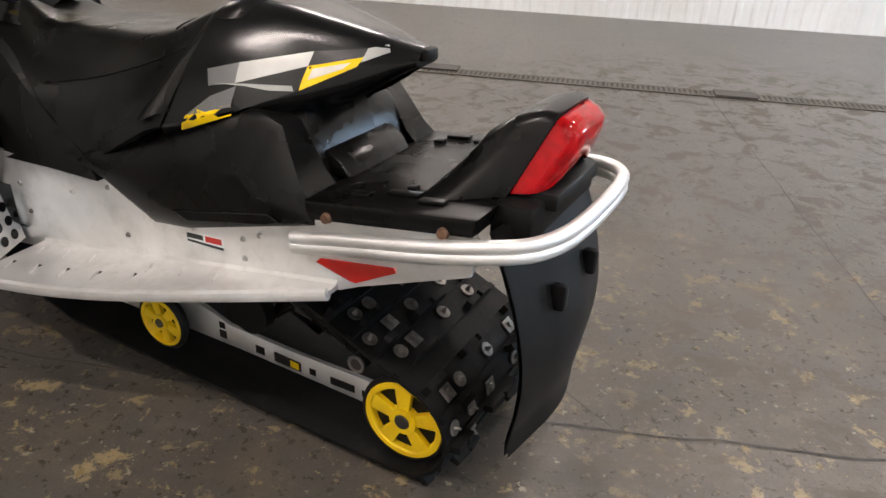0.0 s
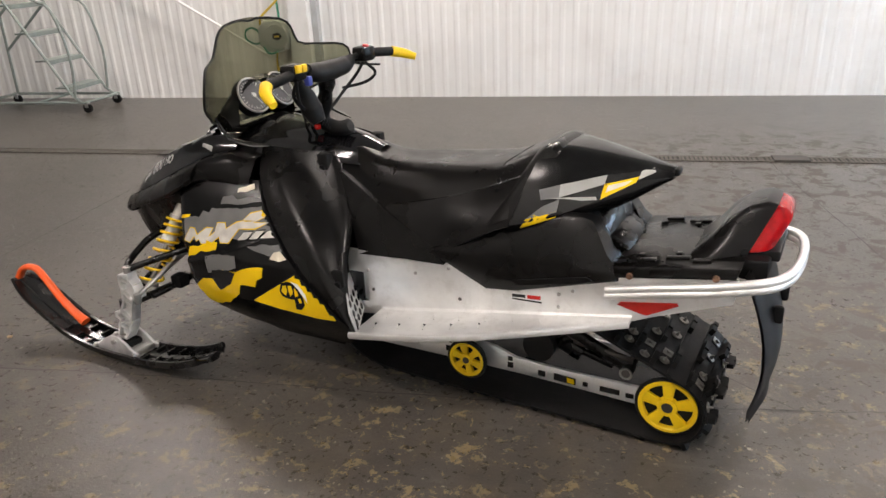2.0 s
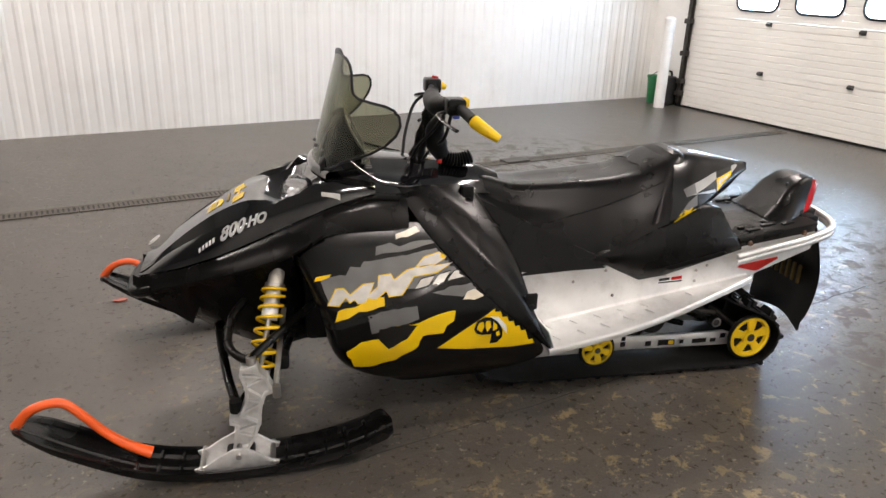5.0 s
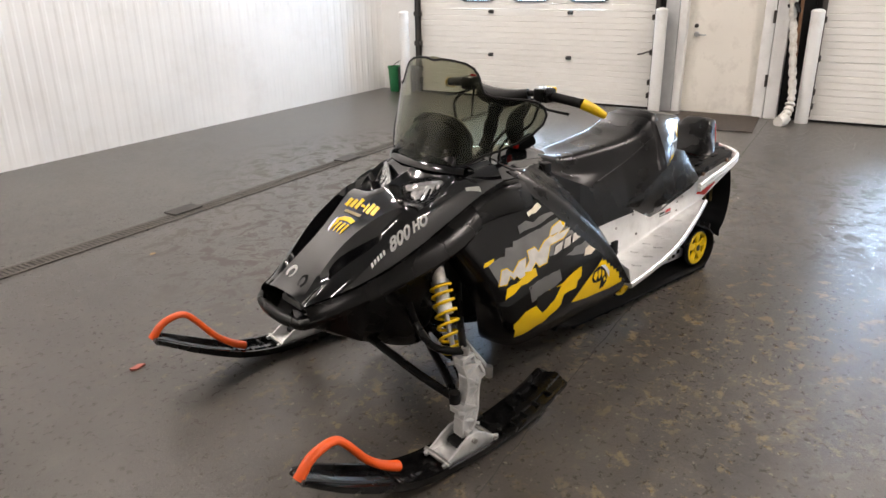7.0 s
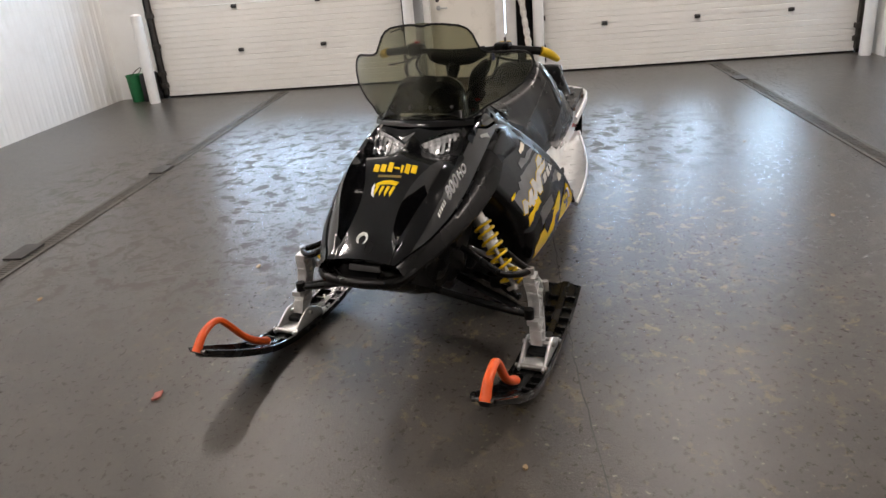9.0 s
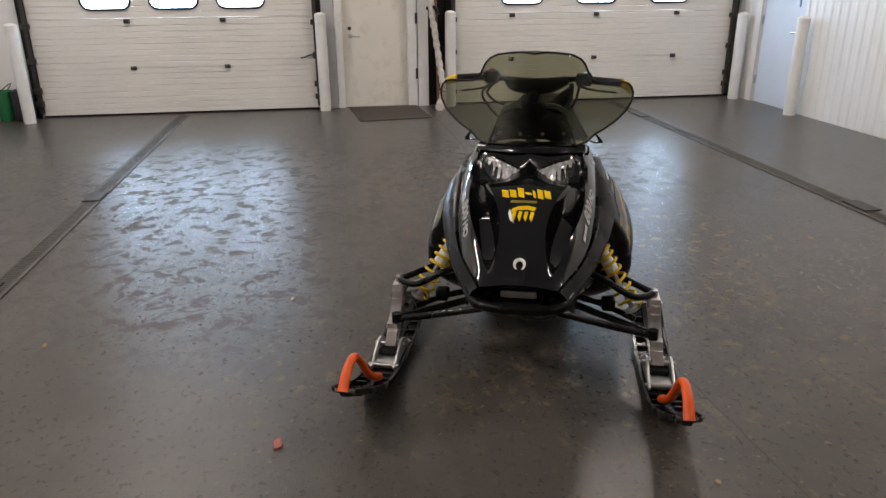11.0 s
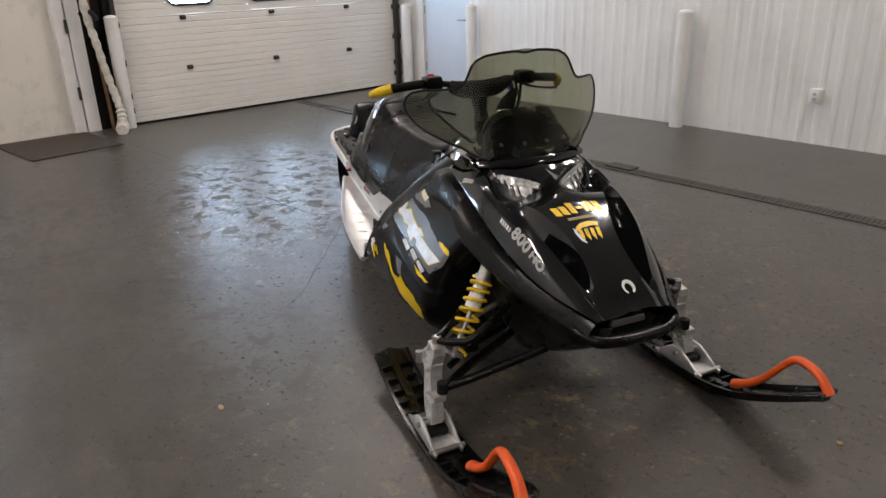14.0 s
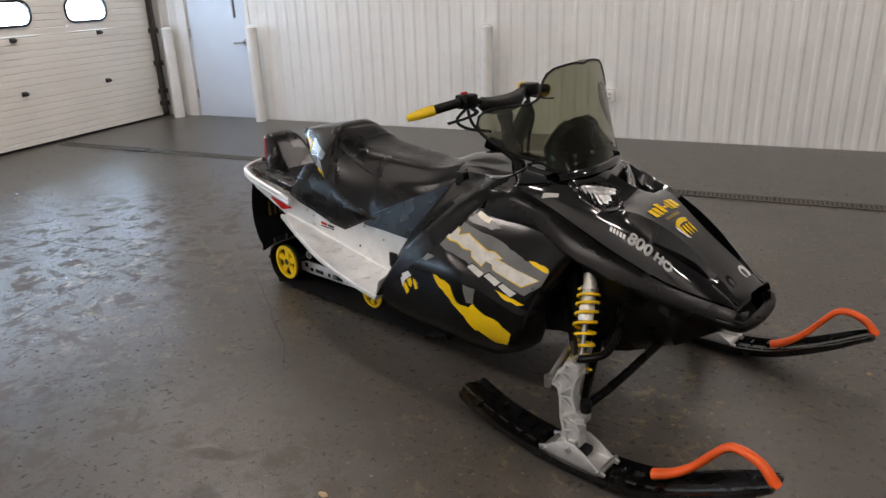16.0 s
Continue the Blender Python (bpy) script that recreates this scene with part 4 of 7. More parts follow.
# belt that runs from the nose along both flanks
for s in (1, -1):
    bm = bmesh.new()
    secs = []
    for k in range(31):
        x = 1.600 + (2.165 - 1.600) * k / 30
        zc, w, zt, wl, zl = smooth_table(HOOD, x)
        f = max(0.0, min(1.0, (x - 1.60) / 0.10))
        secs.append([(x, s * py, pz) for py, pz in ((w - 0.004, zt - 0.012), (w + 0.003, zt - 0.004), (w + (wl - w) * 0.22, zt + (zl - zt) * 0.10 + 0.002), (w + (wl - w) * 0.60, zt + (zl - zt) * 0.42 + 0.003), (w + (wl - w) * 0.90, zt + (zl - zt) * 0.80), (wl, zl), (wl - 0.004, zl - 0.010), (wl - 0.035 * f, zl - 0.014))])
    loft(bm, secs)
    part_s("hood_belt", bm, MATTE, SLED, "matte dark grey belt along the hood's flank", angle=45)
belt = bpy.data.objects["hood_belt"]

# nose bar that closes the mouth, with rounded section
bm = bmesh.new()
BAR = spline([(2.120, 0.176, 0.440), (2.158, 0.158, 0.428), (2.186, 0.130, 0.420), (2.200, 0.070, 0.416), (2.204, 0.0, 0.415), (2.200, -0.070, 0.416), (2.186, -0.130, 0.420), (2.158, -0.158, 0.428), (2.120, -0.176, 0.440)], 5)
secs = []
for k, p in enumerate(BAR):
    a, b = BAR[max(k - 1, 0)], BAR[min(k + 1, len(BAR) - 1)]
    t = (b - a).normalized()
    out = Vector((-t.y, t.x, 0)).normalized() * (-1 if (-t.y * (p.x - 2.0) + t.x * p.y) < 0 else 1)
    secs.append([tuple(p + out * u + Vector((0, 0, v))) for u, v in ((-0.022, 0.016), (-0.004, 0.017), (0.005, 0.010), (0.008, 0.0), (0.003, -0.013), (-0.006, -0.019), (-0.022, -0.018))])
loft(bm, secs, closed=True, caps=True)
part_s("nose_bar", bm, MATTE, SLED, "matte dark grey nose bar", angle=50)

# mouth of the nose: dark opening with a grille plate
bm = bmesh.new()
loft(bm, [[(x - 0.3 * abs(y), y, z) for y in (-0.125, -0.06, 0.0, 0.06, 0.125)] for x, z in ((2.150, 0.462), (2.118, 0.458), (2.110, 0.42), (2.18, 0.404))])
part_s("nose_mouth", bm, BLACK_RUBBER, SLED)
bm = bmesh.new()
prism(bm, [(-0.060, 0.434), (-0.052, 0.430), (0.052, 0.430), (0.060, 0.434), (0.055, 0.452), (-0.055, 0.452)], "x", 2.128, 2.140, 0.002)
part_s("nose_grille", bm, GREY_D, SLED, "dull grey grille plate in the nose")

# belly pan under the nose
BELLY = [(0.95, 0.20, 0.28, 0.10), (1.20, 0.165, 0.30, 0.13), (1.42, 0.165, 0.25, 0.15), (1.52, 0.18, 0.14, 0.11), (1.66, 0.20, 0.13, 0.11), (1.72, 0.190, 0.20, 0.15), (1.80, 0.200, 0.215, 0.145), (1.95, 0.262, 0.205, 0.12), (2.08, 0.340, 0.165, 0.09), (2.15, 0.385, 0.130, 0.07), (2.185, 0.408, 0.10, 0.05)]
bm = bmesh.new()
secs = []
for k in range(49):
    x = 0.95 + (2.185 - 0.95) * k / 48
    zb, wt, wb = smooth_table(BELLY, x)
    zc, w, zt, wl, zl = smooth_table(HOOD, min(x, 2.160))
    top = zl - 0.012 if x > 1.68 else 0.40
    wtop = wt + (max(wl - 0.03, 0.08) - wt) * max(0.0, min(1.0, (x - 1.66) / 0.05))
    half = [(0, zb), (wb * 0.7, zb + 0.002), (wb, zb + 0.014), (wt * 0.82, zb + 0.06), (wt, zb + 0.11 if x < 2 else zb + 0.03), (wtop, max(top, zb + 0.02))]
    secs.append([(x, -y, z) for y, z in half[:0:-1]] + [(x, y, z) for y, z in half])
loft(bm, secs)
part_s("belly_pan", bm, MATTE, SLED, "matte black belly pan", angle=50)


# ---------------------------------------------------------------- side panels
SIDE_Y = [(0.10, 0.255), (0.12, 0.300), (0.15, 0.335), (0.19, 0.375), (0.23, 0.415), (0.27, 0.437), (0.32, 0.449), (0.38, 0.452), (0.44, 0.448), (0.48, 0.434), (0.52, 0.414), (0.58, 0.380), (0.64, 0.346), (0.70, 0.296), (0.75, 0.240), (0.78, 0.20)]
FRONT_X = [(0.10, 1.33), (0.12, 1.375), (0.15, 1.42), (0.20, 1.49), (0.26, 1.535), (0.30, 1.55), (0.39, 1.570), (0.48, 1.605), (0.56, 1.645), (0.62, 1.678), (0.68, 1.61), (0.74, 1.49), (0.78, 1.40)]
REAR_X = [(0.10, 1.09), (0.12, 1.045), (0.15, 1.00), (0.20, 0.935), (0.26, 0.90), (0.31, 0.945), (0.36, 1.00), (0.44, 1.09), (0.50, 1.155), (0.60, 1.255), (0.68, 1.325), (0.74, 1.355), (0.78, 1.36)]


def side_skin(x, z):
    y = smooth_table(SIDE_Y, z)[0]
    # tucks in towards the nose and, low down, towards the toe
    y -= 0.012 + 0.095 * max(0.0, x - 1.25) + 0.10 * max(0.0, x - 1.52) ** 1.3 + 0.05 * max(0.0, 0.30 - z) * max(0.0, x - 1.15)
    # shallow step that runs along the panel below the lettering: the lower part stands proud
    line = 0.400 + 0.39 * (1.568 - x)
    f = max(0.0, min(1.0, (line - z) / 0.014))
    y += 0.011 * f * f * (3 - 2 * f) * max(0.0, min(1.0, (x - 1.20) / 0.12))
    return y


SIDE_OBS = {}


def side_panel(s):
    bm = bmesh.new()
    rows = []
    for k in range(80):
        z = 0.10 + 0.57 * k / 79
        x0, x1 = smooth_table(REAR_X, z)[0], smooth_table(FRONT_X, z)[0]
        row = []
        for j in range(29):
            x = x0 + (x1 - x0) * j / 28
            y = side_skin(x, z)
            crease = z - (0.30 + 0.10 * (x - 1.25)) if x > 1.1 else 1
            y += 0.003 * math.exp(-(crease / 0.020) ** 2) * min(1.0, max(0.0, (x - 1.12) / 0.15))
            row.append((x, s * y, z))
        # returns at the two ends
        row = [(row[0][0], s * (abs(row[0][1]) - 0.03), row[0][2])] + row + [(row[-1][0] + u, s * (abs(row[-1][1]) - v), row[-1][2] - 0.1 * v) for u, v in ((0.014, 0.008), (0.027, 0.024), (0.037, 0.050), (0.042, 0.085), (0.040, 0.130))]
        rows.append(row)
    loft(bm, rows)
    ob = part_s("side_panel", bm, SATIN, SLED, "satin black side panel with torn-edge graphics", angle=50)
    SIDE_OBS[s] = ob
    tree = tree_of(ob)
    lifts = {"grey_streak": 0.0018, "emblem_shape": 0.0036, "emblem_bar": 0.0034, "black_block": 0.0032}

    def film(nm, m_, o, torn=True):
        """A decal whose edge is torn into small teeth."""
        rnd = random.Random(len(nm) % 7 + len(o))
        out = []
        for (a, b), (c, d) in zip(o, o[1:] + o[:1]):
            out.append((a, b))
            k = int(math.dist((a, b), (c, d)) / 0.016) if torn else 0
            for i in range(1, k):
                t = i / k
                out.append((a + (c - a) * t + rnd.uniform(-1, 1) * 0.0022, b + (d - b) * t + rnd.uniform(-1, 1) * 0.0034))
        decal(nm, out, tree, m_, ob, "y", s, lifts.get(nm, 0.0024 if "yellow" in nm or "cream" in nm else 0.0012))

    def emblem(o):
        """A pale slanted shape with a yellow border."""
        n_ = len(o)
        area = sum(o[k][0] * o[(k + 1) % n_][1] - o[(k + 1) % n_][0] * o[k][1] for k in range(n_))
        big = []
        for k in range(n_):
            a_, p_, b_ = Vector(o[k - 1]), Vector(o[k]), Vector(o[(k + 1) % n_])
            d1, d2 = (p_ - a_).normalized(), (b_ - p_).normalized()
            nn = Vector((d1.y + d2.y, -d1.x - d2.x)) * (1 if area > 0 else -1)
            nn = nn.normalized() if nn.length > 1e-6 else Vector((0, 0))
            big.append(tuple(p_ + nn * 0.0036))
        decal("emblem_edge", big, tree, YELLOW_D, ob, "y", s, 0.0028)
        decal("emblem_shape", o, tree, PALE_D, ob, "y", s, 0.0036)

    def bar_film(o):
        u, v = zip(*o)
        cu_, cv_ = sum(u) / len(u), sum(v) / len(v)
        decal("emblem_bar", [(cu_ + (a - cu_) * 1.12, cv_ + (b - cv_) * 1.25) for a, b in o], tree, BLACK_D, ob, "y", s, 0.0026)
        decal("emblem_bar", o, tree, PALE_D, ob, "y", s, 0.0034)

    if s > 0:
        film("grey_patch", GREY_D, [(1.616, 0.528), (1.54, 0.535), (1.526, 0.558), (1.496, 0.556), (1.487, 0.571), (1.409, 0.581), (1.34, 0.59), (1.215, 0.612), (1.178, 0.622), (1.160, 0.548), (1.233, 0.535), (1.33, 0.500), (1.42, 0.490), (1.498, 0.477), (1.562, 0.459), (1.592, 0.456)])
        film("grey_streak", GREY_D, [(1.45, 0.586), (1.447, 0.609), (1.405, 0.619), (1.377, 0.609), (1.339, 0.621), (1.282, 0.625), (1.25, 0.645), (1.207, 0.640), (1.215, 0.622), (1.31, 0.609), (1.359, 0.597), (1.404, 0.593)])
        film("cream_chip", CREAM_D, [(1.387, 0.627), (1.387, 0.640), (1.341, 0.655), (1.284, 0.664), (1.293, 0.656), (1.332, 0.640), (1.353, 0.632)])
        film("yellow_chip", YELLOW_D, [(1.631, 0.518), (1.627, 0.530), (1.603, 0.535), (1.582, 0.538), (1.589, 0.530), (1.613, 0.521)])
        film("yellow_patch", YELLOW_D, [(1.576, 0.404), (1.566, 0.439), (1.524, 0.448), (1.475, 0.472), (1.430, 0.476), (1.430, 0.451), (1.464, 0.440), (1.506, 0.436), (1.537, 0.415)])
        film("grey_block", GREY_D, [(1.480, 0.425), (1.407, 0.446), (1.335, 0.453), (1.330, 0.415), (1.385, 0.395), (1.470, 0.370)])
        film("grey_smear", GREY_D, [(1.290, 0.488), (1.216, 0.503), (1.150, 0.506), (1.130, 0.494), (1.170, 0.480), (1.196, 0.470), (1.240, 0.478)])
        film("cream_chip", CREAM_D, [(1.195, 0.462), (1.180, 0.484), (1.135, 0.490), (1.128, 0.470), (1.158, 0.459)])
        film("yellow_flash", YELLOW_D, [(1.545, 0.310), (1.520, 0.245), (1.470, 0.243), (1.405, 0.268), (1.363, 0.300), (1.330, 0.324), (1.318, 0.358), (1.255, 0.363), (1.245, 0.387), (1.223, 0.400), (1.218, 0.432), (1.271, 0.425), (1.330, 0.402), (1.390, 0.395), (1.440, 0.380), (1.450, 0.352), (1.500, 0.345)])
        film("black_block", BLACK_D, [(1.450, 0.352), (1.448, 0.385), (1.372, 0.400), (1.335, 0.395), (1.365, 0.350), (1.420, 0.318)])
        emblem([(1.594, 0.456), (1.570, 0.498), (1.548, 0.499), (1.530, 0.482), (1.490, 0.510), (1.460, 0.514), (1.485, 0.464), (1.506, 0.460), (1.496, 0.484), (1.531, 0.464), (1.543, 0.478), (1.564, 0.454)])
        emblem([(1.487, 0.475), (1.440, 0.508), (1.443, 0.532), (1.409, 0.536), (1.399, 0.520), (1.358, 0.545), (1.320, 0.556), (1.382, 0.506), (1.378, 0.482), (1.415, 0.478), (1.424, 0.494), (1.454, 0.472)])
        emblem([(1.372, 0.525), (1.350, 0.545), (1.270, 0.562), (1.330, 0.556), (1.305, 0.578), (1.185, 0.614), (1.211, 0.594), (1.290, 0.552), (1.220, 0.564), (1.272, 0.540)])
        bar_film([(1.338, 0.496), (1.318, 0.522), (1.278, 0.530), (1.298, 0.504)])
        bar_film([(1.288, 0.506), (1.264, 0.534), (1.230, 0.540), (1.252, 0.514)])
        bar_film([(1.240, 0.517), (1.218, 0.540), (1.165, 0.550), (1.186, 0.525)])
        decal("yellow_field_edge", [(1.285, 0.308), (1.083, 0.445), (0.900, 0.295), (1.03, 0.283), (1.18, 0.288)], tree, BLACK_D, ob, "y", s, 0.0012)
        decal("yellow_field", [(1.272, 0.312), (1.082, 0.436), (0.913, 0.300), (1.03, 0.290), (1.18, 0.296)], tree, YELLOW_D, ob, "y", s, 0.0024)
        decal("black_swirl", [(1.158, 0.366), (1.150, 0.392), (1.126, 0.404), (1.098, 0.400), (1.080, 0.384), (1.066, 0.356), (1.066, 0.330), (1.082, 0.312), (1.104, 0.310), (1.086, 0.330), (1.090, 0.346), (1.110, 0.344), (1.132, 0.344), (1.150, 0.350)], tree, BLACK_D, ob, "y", s, 0.0034)
        for o in ([(1.150, 0.366), (1.144, 0.386), (1.130, 0.390), (1.126, 0.372), (1.134, 0.354)], [(1.122, 0.390), (1.108, 0.392), (1.104, 0.370), (1.116, 0.354), (1.122, 0.370)], [(1.098, 0.388), (1.086, 0.376), (1.084, 0.362), (1.098, 0.356)], [(1.078, 0.356), (1.074, 0.340), (1.084, 0.336), (1.088, 0.350)]):
            decal("yellow_swirl", o, tree, YELLOW_D, ob, "y", s, 0.0042)
        decal("white_swirl", [(1.110, 0.406), (1.082, 0.402), (1.056, 0.372), (1.052, 0.344), (1.066, 0.362), (1.084, 0.386)], tree, WHITE_D, ob, "y", s, 0.0042)
    else:
        film("grey_patch", GREY_D, [(1.160, 0.560), (1.184, 0.600), (1.230, 0.625), (1.300, 0.618), (1.347, 0.606), (1.397, 0.600), (1.458, 0.586), (1.521, 0.562), (1.588, 0.541), (1.642, 0.533), (1.625, 0.485), (1.580, 0.448), (1.530, 0.456), (1.476, 0.470), (1.388, 0.490), (1.297, 0.516), (1.220, 0.535)])
        film("grey_streak", GREY_D, [(1.230, 0.647), (1.280, 0.663), (1.350, 0.642), (1.396, 0.641), (1.430, 0.624), (1.397, 0.615), (1.346, 0.622), (1.294, 0.630)])
        film("cream_chip", CREAM_D, [(1.290, 0.669), (1.328, 0.662), (1.384, 0.648), (1.378, 0.632), (1.336, 0.643)])
        film("yellow_chip", YELLOW_D, [(1.565, 0.551), (1.590, 0.552), (1.638, 0.539), (1.639, 0.525), (1.600, 0.536)])
        film("yellow_flash", YELLOW_D, [(1.208, 0.441), (1.267, 0.434), (1.295, 0.422), (1.313, 0.385), (1.326, 0.368), (1.375, 0.363), (1.392, 0.381), (1.422, 0.359), (1.498, 0.339), (1.540, 0.307), (1.510, 0.248), (1.455, 0.243), (1.405, 0.279), (1.388, 0.276), (1.355, 0.322), (1.324, 0.345), (1.290, 0.377), (1.234, 0.412)])
        film("yellow_streak", YELLOW_D, [(1.470, 0.445), (1.527, 0.433), (1.582, 0.419), (1.556, 0.410), (1.499, 0.425)])
        film("grey_block", GREY_D, [(1.347, 0.439), (1.398, 0.435), (1.392, 0.381), (1.366, 0.378)])
        film("grey_smear", GREY_D, [(1.110, 0.488), (1.126, 0.512), (1.200, 0.498), (1.165, 0.476)])
        emblem([(1.187, 0.588), (1.233, 0.615), (1.274, 0.598), (1.276, 0.580), (1.316, 0.590), (1.354, 0.570), (1.353, 0.544), (1.310, 0.546), (1.280, 0.560), (1.246, 0.562), (1.213, 0.574)])
        emblem([(1.294, 0.562), (1.329, 0.582), (1.397, 0.555), (1.408, 0.551), (1.434, 0.553), (1.470, 0.540), (1.415, 0.532), (1.399, 0.506), (1.353, 0.526), (1.367, 0.542)])
        emblem([(1.378, 0.530), (1.424, 0.540), (1.523, 0.520), (1.479, 0.515), (1.616, 0.501), (1.564, 0.474), (1.448, 0.502), (1.491, 0.506)])
        bar_film([(1.346, 0.493), (1.364, 0.505), (1.418, 0.486), (1.401, 0.470)])
        bar_film([(1.419, 0.478), (1.436, 0.491), (1.487, 0.472), (1.469, 0.456)])
        bar_film([(1.480, 0.458), (1.497, 0.470), (1.551, 0.450), (1.530, 0.434)])
        decal("white_swirl", [(1.042, 0.399), (1.086, 0.422), (1.104, 0.410), (1.070, 0.384), (1.056, 0.352)], tree, WHITE_D, ob, "y", s, 0.0024)
        for o in ([(1.078, 0.388), (1.100, 0.400), (1.108, 0.384), (1.100, 0.362), (1.088, 0.366)], [(1.112, 0.402), (1.126, 0.394), (1.134, 0.366), (1.120, 0.360), (1.114, 0.380)], [(1.056, 0.362), (1.074, 0.378), (1.090, 0.348), (1.072, 0.326)]):
            decal("yellow_swirl", o, tree, YELLOW_D, ob, "y", s, 0.0024)


both_sides(side_panel)

# upper flank between the belt and the console
for s in (1, -1):
    bm = bmesh.new()
    rows = []
    for k in range(17):
        x = 1.345 + (1.690 - 1.345) * k / 16
        zc, w, zt, wl, zl = smooth_table(HOOD, max(x, 1.44))
        back = max(0.0, 1.44 - x)
        a = Vector((w + 0.003 - 0.25 * back, zt + 0.002 - 0.12 * back))
        zb = 0.614 + 0.135 * (1.68 - x)
        fl = max(0.0, (x - 1.345) / 0.345) ** 2
        b = Vector((side_skin(x, zb) + 0.006, zb)).lerp(Vector((wl + 0.002, zl)), fl)
        row = [(x, s * (a.x - 0.01), a.y - 0.004)]
        for t in (0.0, 0.12, 0.3, 0.5, 0.7, 0.86, 1.0):
            p = a.lerp(b, t)
            h = (1 - 0.55 * fl) * 0.020 * math.sin(math.pi * t) ** 0.8 + 0.010 * (1 - fl) * math.exp(-((t - 0.28) / 0.12) ** 2)
            row.append((x, s * (p.x + 0.85 * h), p.y + 0.55 * h))
        row.append((x, s * (b.x - 0.012), b.y - 0.006))
        rows.append(row)
    loft(bm, rows)
    part_s("upper_flank", bm, MATTE, SLED, angle=50)

# knee shields behind the side panels
KA = [(1.365, 0.222, 0.760), (1.348, 0.262, 0.722), (1.315, 0.312, 0.675), (1.250, 0.370, 0.600), (1.150, 0.422, 0.500), (1.045, 0.446, 0.395), (0.970, 0.448, 0.325), (0.905, 0.440, 0.268)]
KB = [(1.130, 0.160, 0.745), (1.095, 0.175, 0.705), (1.060, 0.200, 0.655), (1.020, 0.245, 0.590), (0.985, 0.310, 0.515), (0.965, 0.370, 0.440), (0.935, 0.415, 0.350), (0.893, 0.436, 0.268)]
KBULGE = (0.020, 0.032, 0.040, 0.042, 0.036, 0.024, 0.012, 0.002)
ka, kb = spline(KA, 3), spline(KB, 3)
for s in (1, -1):
    bm = bmesh.new()
    rows = []
    for i, (a, b) in enumerate(zip(ka, kb)):
        f = i / (len(ka) - 1) * (len(KBULGE) - 1)
        j = min(int(f), len(KBULGE) - 2)
        bul = 0.62 * (KBULGE[j] + (KBULGE[j + 1] - KBULGE[j]) * (f - j))
        crest = 0.16 + 0.62 * i / (len(ka) - 1)
        row = []
        for k in range(19):
            t = k / 18
            p = a.lerp(b, t)
            # a crest that sweeps from the front edge down to the rear foot, hollow before and behind it
            h = bul * (0.45 * math.sin(math.pi * t) + 0.55 * math.exp(-((t - crest) / 0.20) ** 2) - 0.25 * math.exp(-((t - crest - 0.34) / 0.16) ** 2))
            row.append((p.x, s * (p.y + h - 0.022 * (1 - t) ** 2), p.z + 0.30 * h))
        inner = a.lerp(b, 1.0)
        row.append((inner.x, s * (inner.y - 0.03), inner.z))
        row.insert(0, (a.x, s * (a.y - 0.03), a.z))
        rows.append(row)
    loft(bm, rows)
    ks = part_s("knee_shield", bm, MATTE, SLED, "matte black curved knee shield", angle=60)
    # rubber latches
    for x, y, z, d in ((1.135, 0.180, 0.722, 0.016), (0.962, 0.392, 0.425, 0.006)):
        bm = bmesh.new()
        box(bm, x - 0.020, x + 0.020, s * y - d, s * y + d, z - 0.030, z + 0.024, 0.005)
        cyl(bm, (x, s * (y + d * 0.7), z - 0.02), (x, s * (y + d + 0.006), z - 0.022), 0.011)
        part_s("latch", bm, BLACK_RUBBER, ks)

# side covers below the seat's front
for s in (1, -1):
    bm = bmesh.new()
    P = [(1.10, 0.170, 0.700), (1.02, 0.235, 0.590), (0.975, 0.262, 0.452), (0.80, 0.272, 0.466), (0.665, 0.275, 0.470), (0.70, 0.268, 0.515), (0.88, 0.235, 0.600)]
    loft(bm, [[(x, s * y, z) for x, y, z in P], [(x, s * (y - 0.05), z) for x, y, z in P]], closed=True)
    bm.faces.new([v for v in bm.verts][: len(P)])
    part_s("side_cover", bm, MATTE, SLED, angle=30)


# ---------------------------------------------------------------- console, gauges, windshield
CONSOLE = [(1.00, 0.742, 0.075, 0.712), (1.06, 0.776, 0.110, 0.722), (1.16, 0.797, 0.155, 0.735), (1.28, 0.808, 0.195, 0.748), (1.36, 0.816, 0.222, 0.757), (1.46, 0.826, 0.240, 0.768)]
bm = bmesh.new()
secs = []
for k in range(21):
    x = 1.00 + 0.46 * k / 20
    zc, w, zt = smooth_table(CONSOLE, x)
    half = [(f * w, zc + (zt - 0.012 - zc) * f ** 1.9 + (0.004 if 0.70 < f < 0.85 else 0)) for f in (0, 0.2, 0.4, 0.55, 0.68, 0.74, 0.82, 0.92, 1.0)]
    half.append((w + 0.012, zt - 0.02))
    secs.append([(x, -y, z) for y, z in half[:0:-1]] + [(x, y, z) for y, z in half])
loft(bm, secs)
console = part_s("console", bm, GLOSS, SLED, "gloss black console behind the windshield", angle=50)

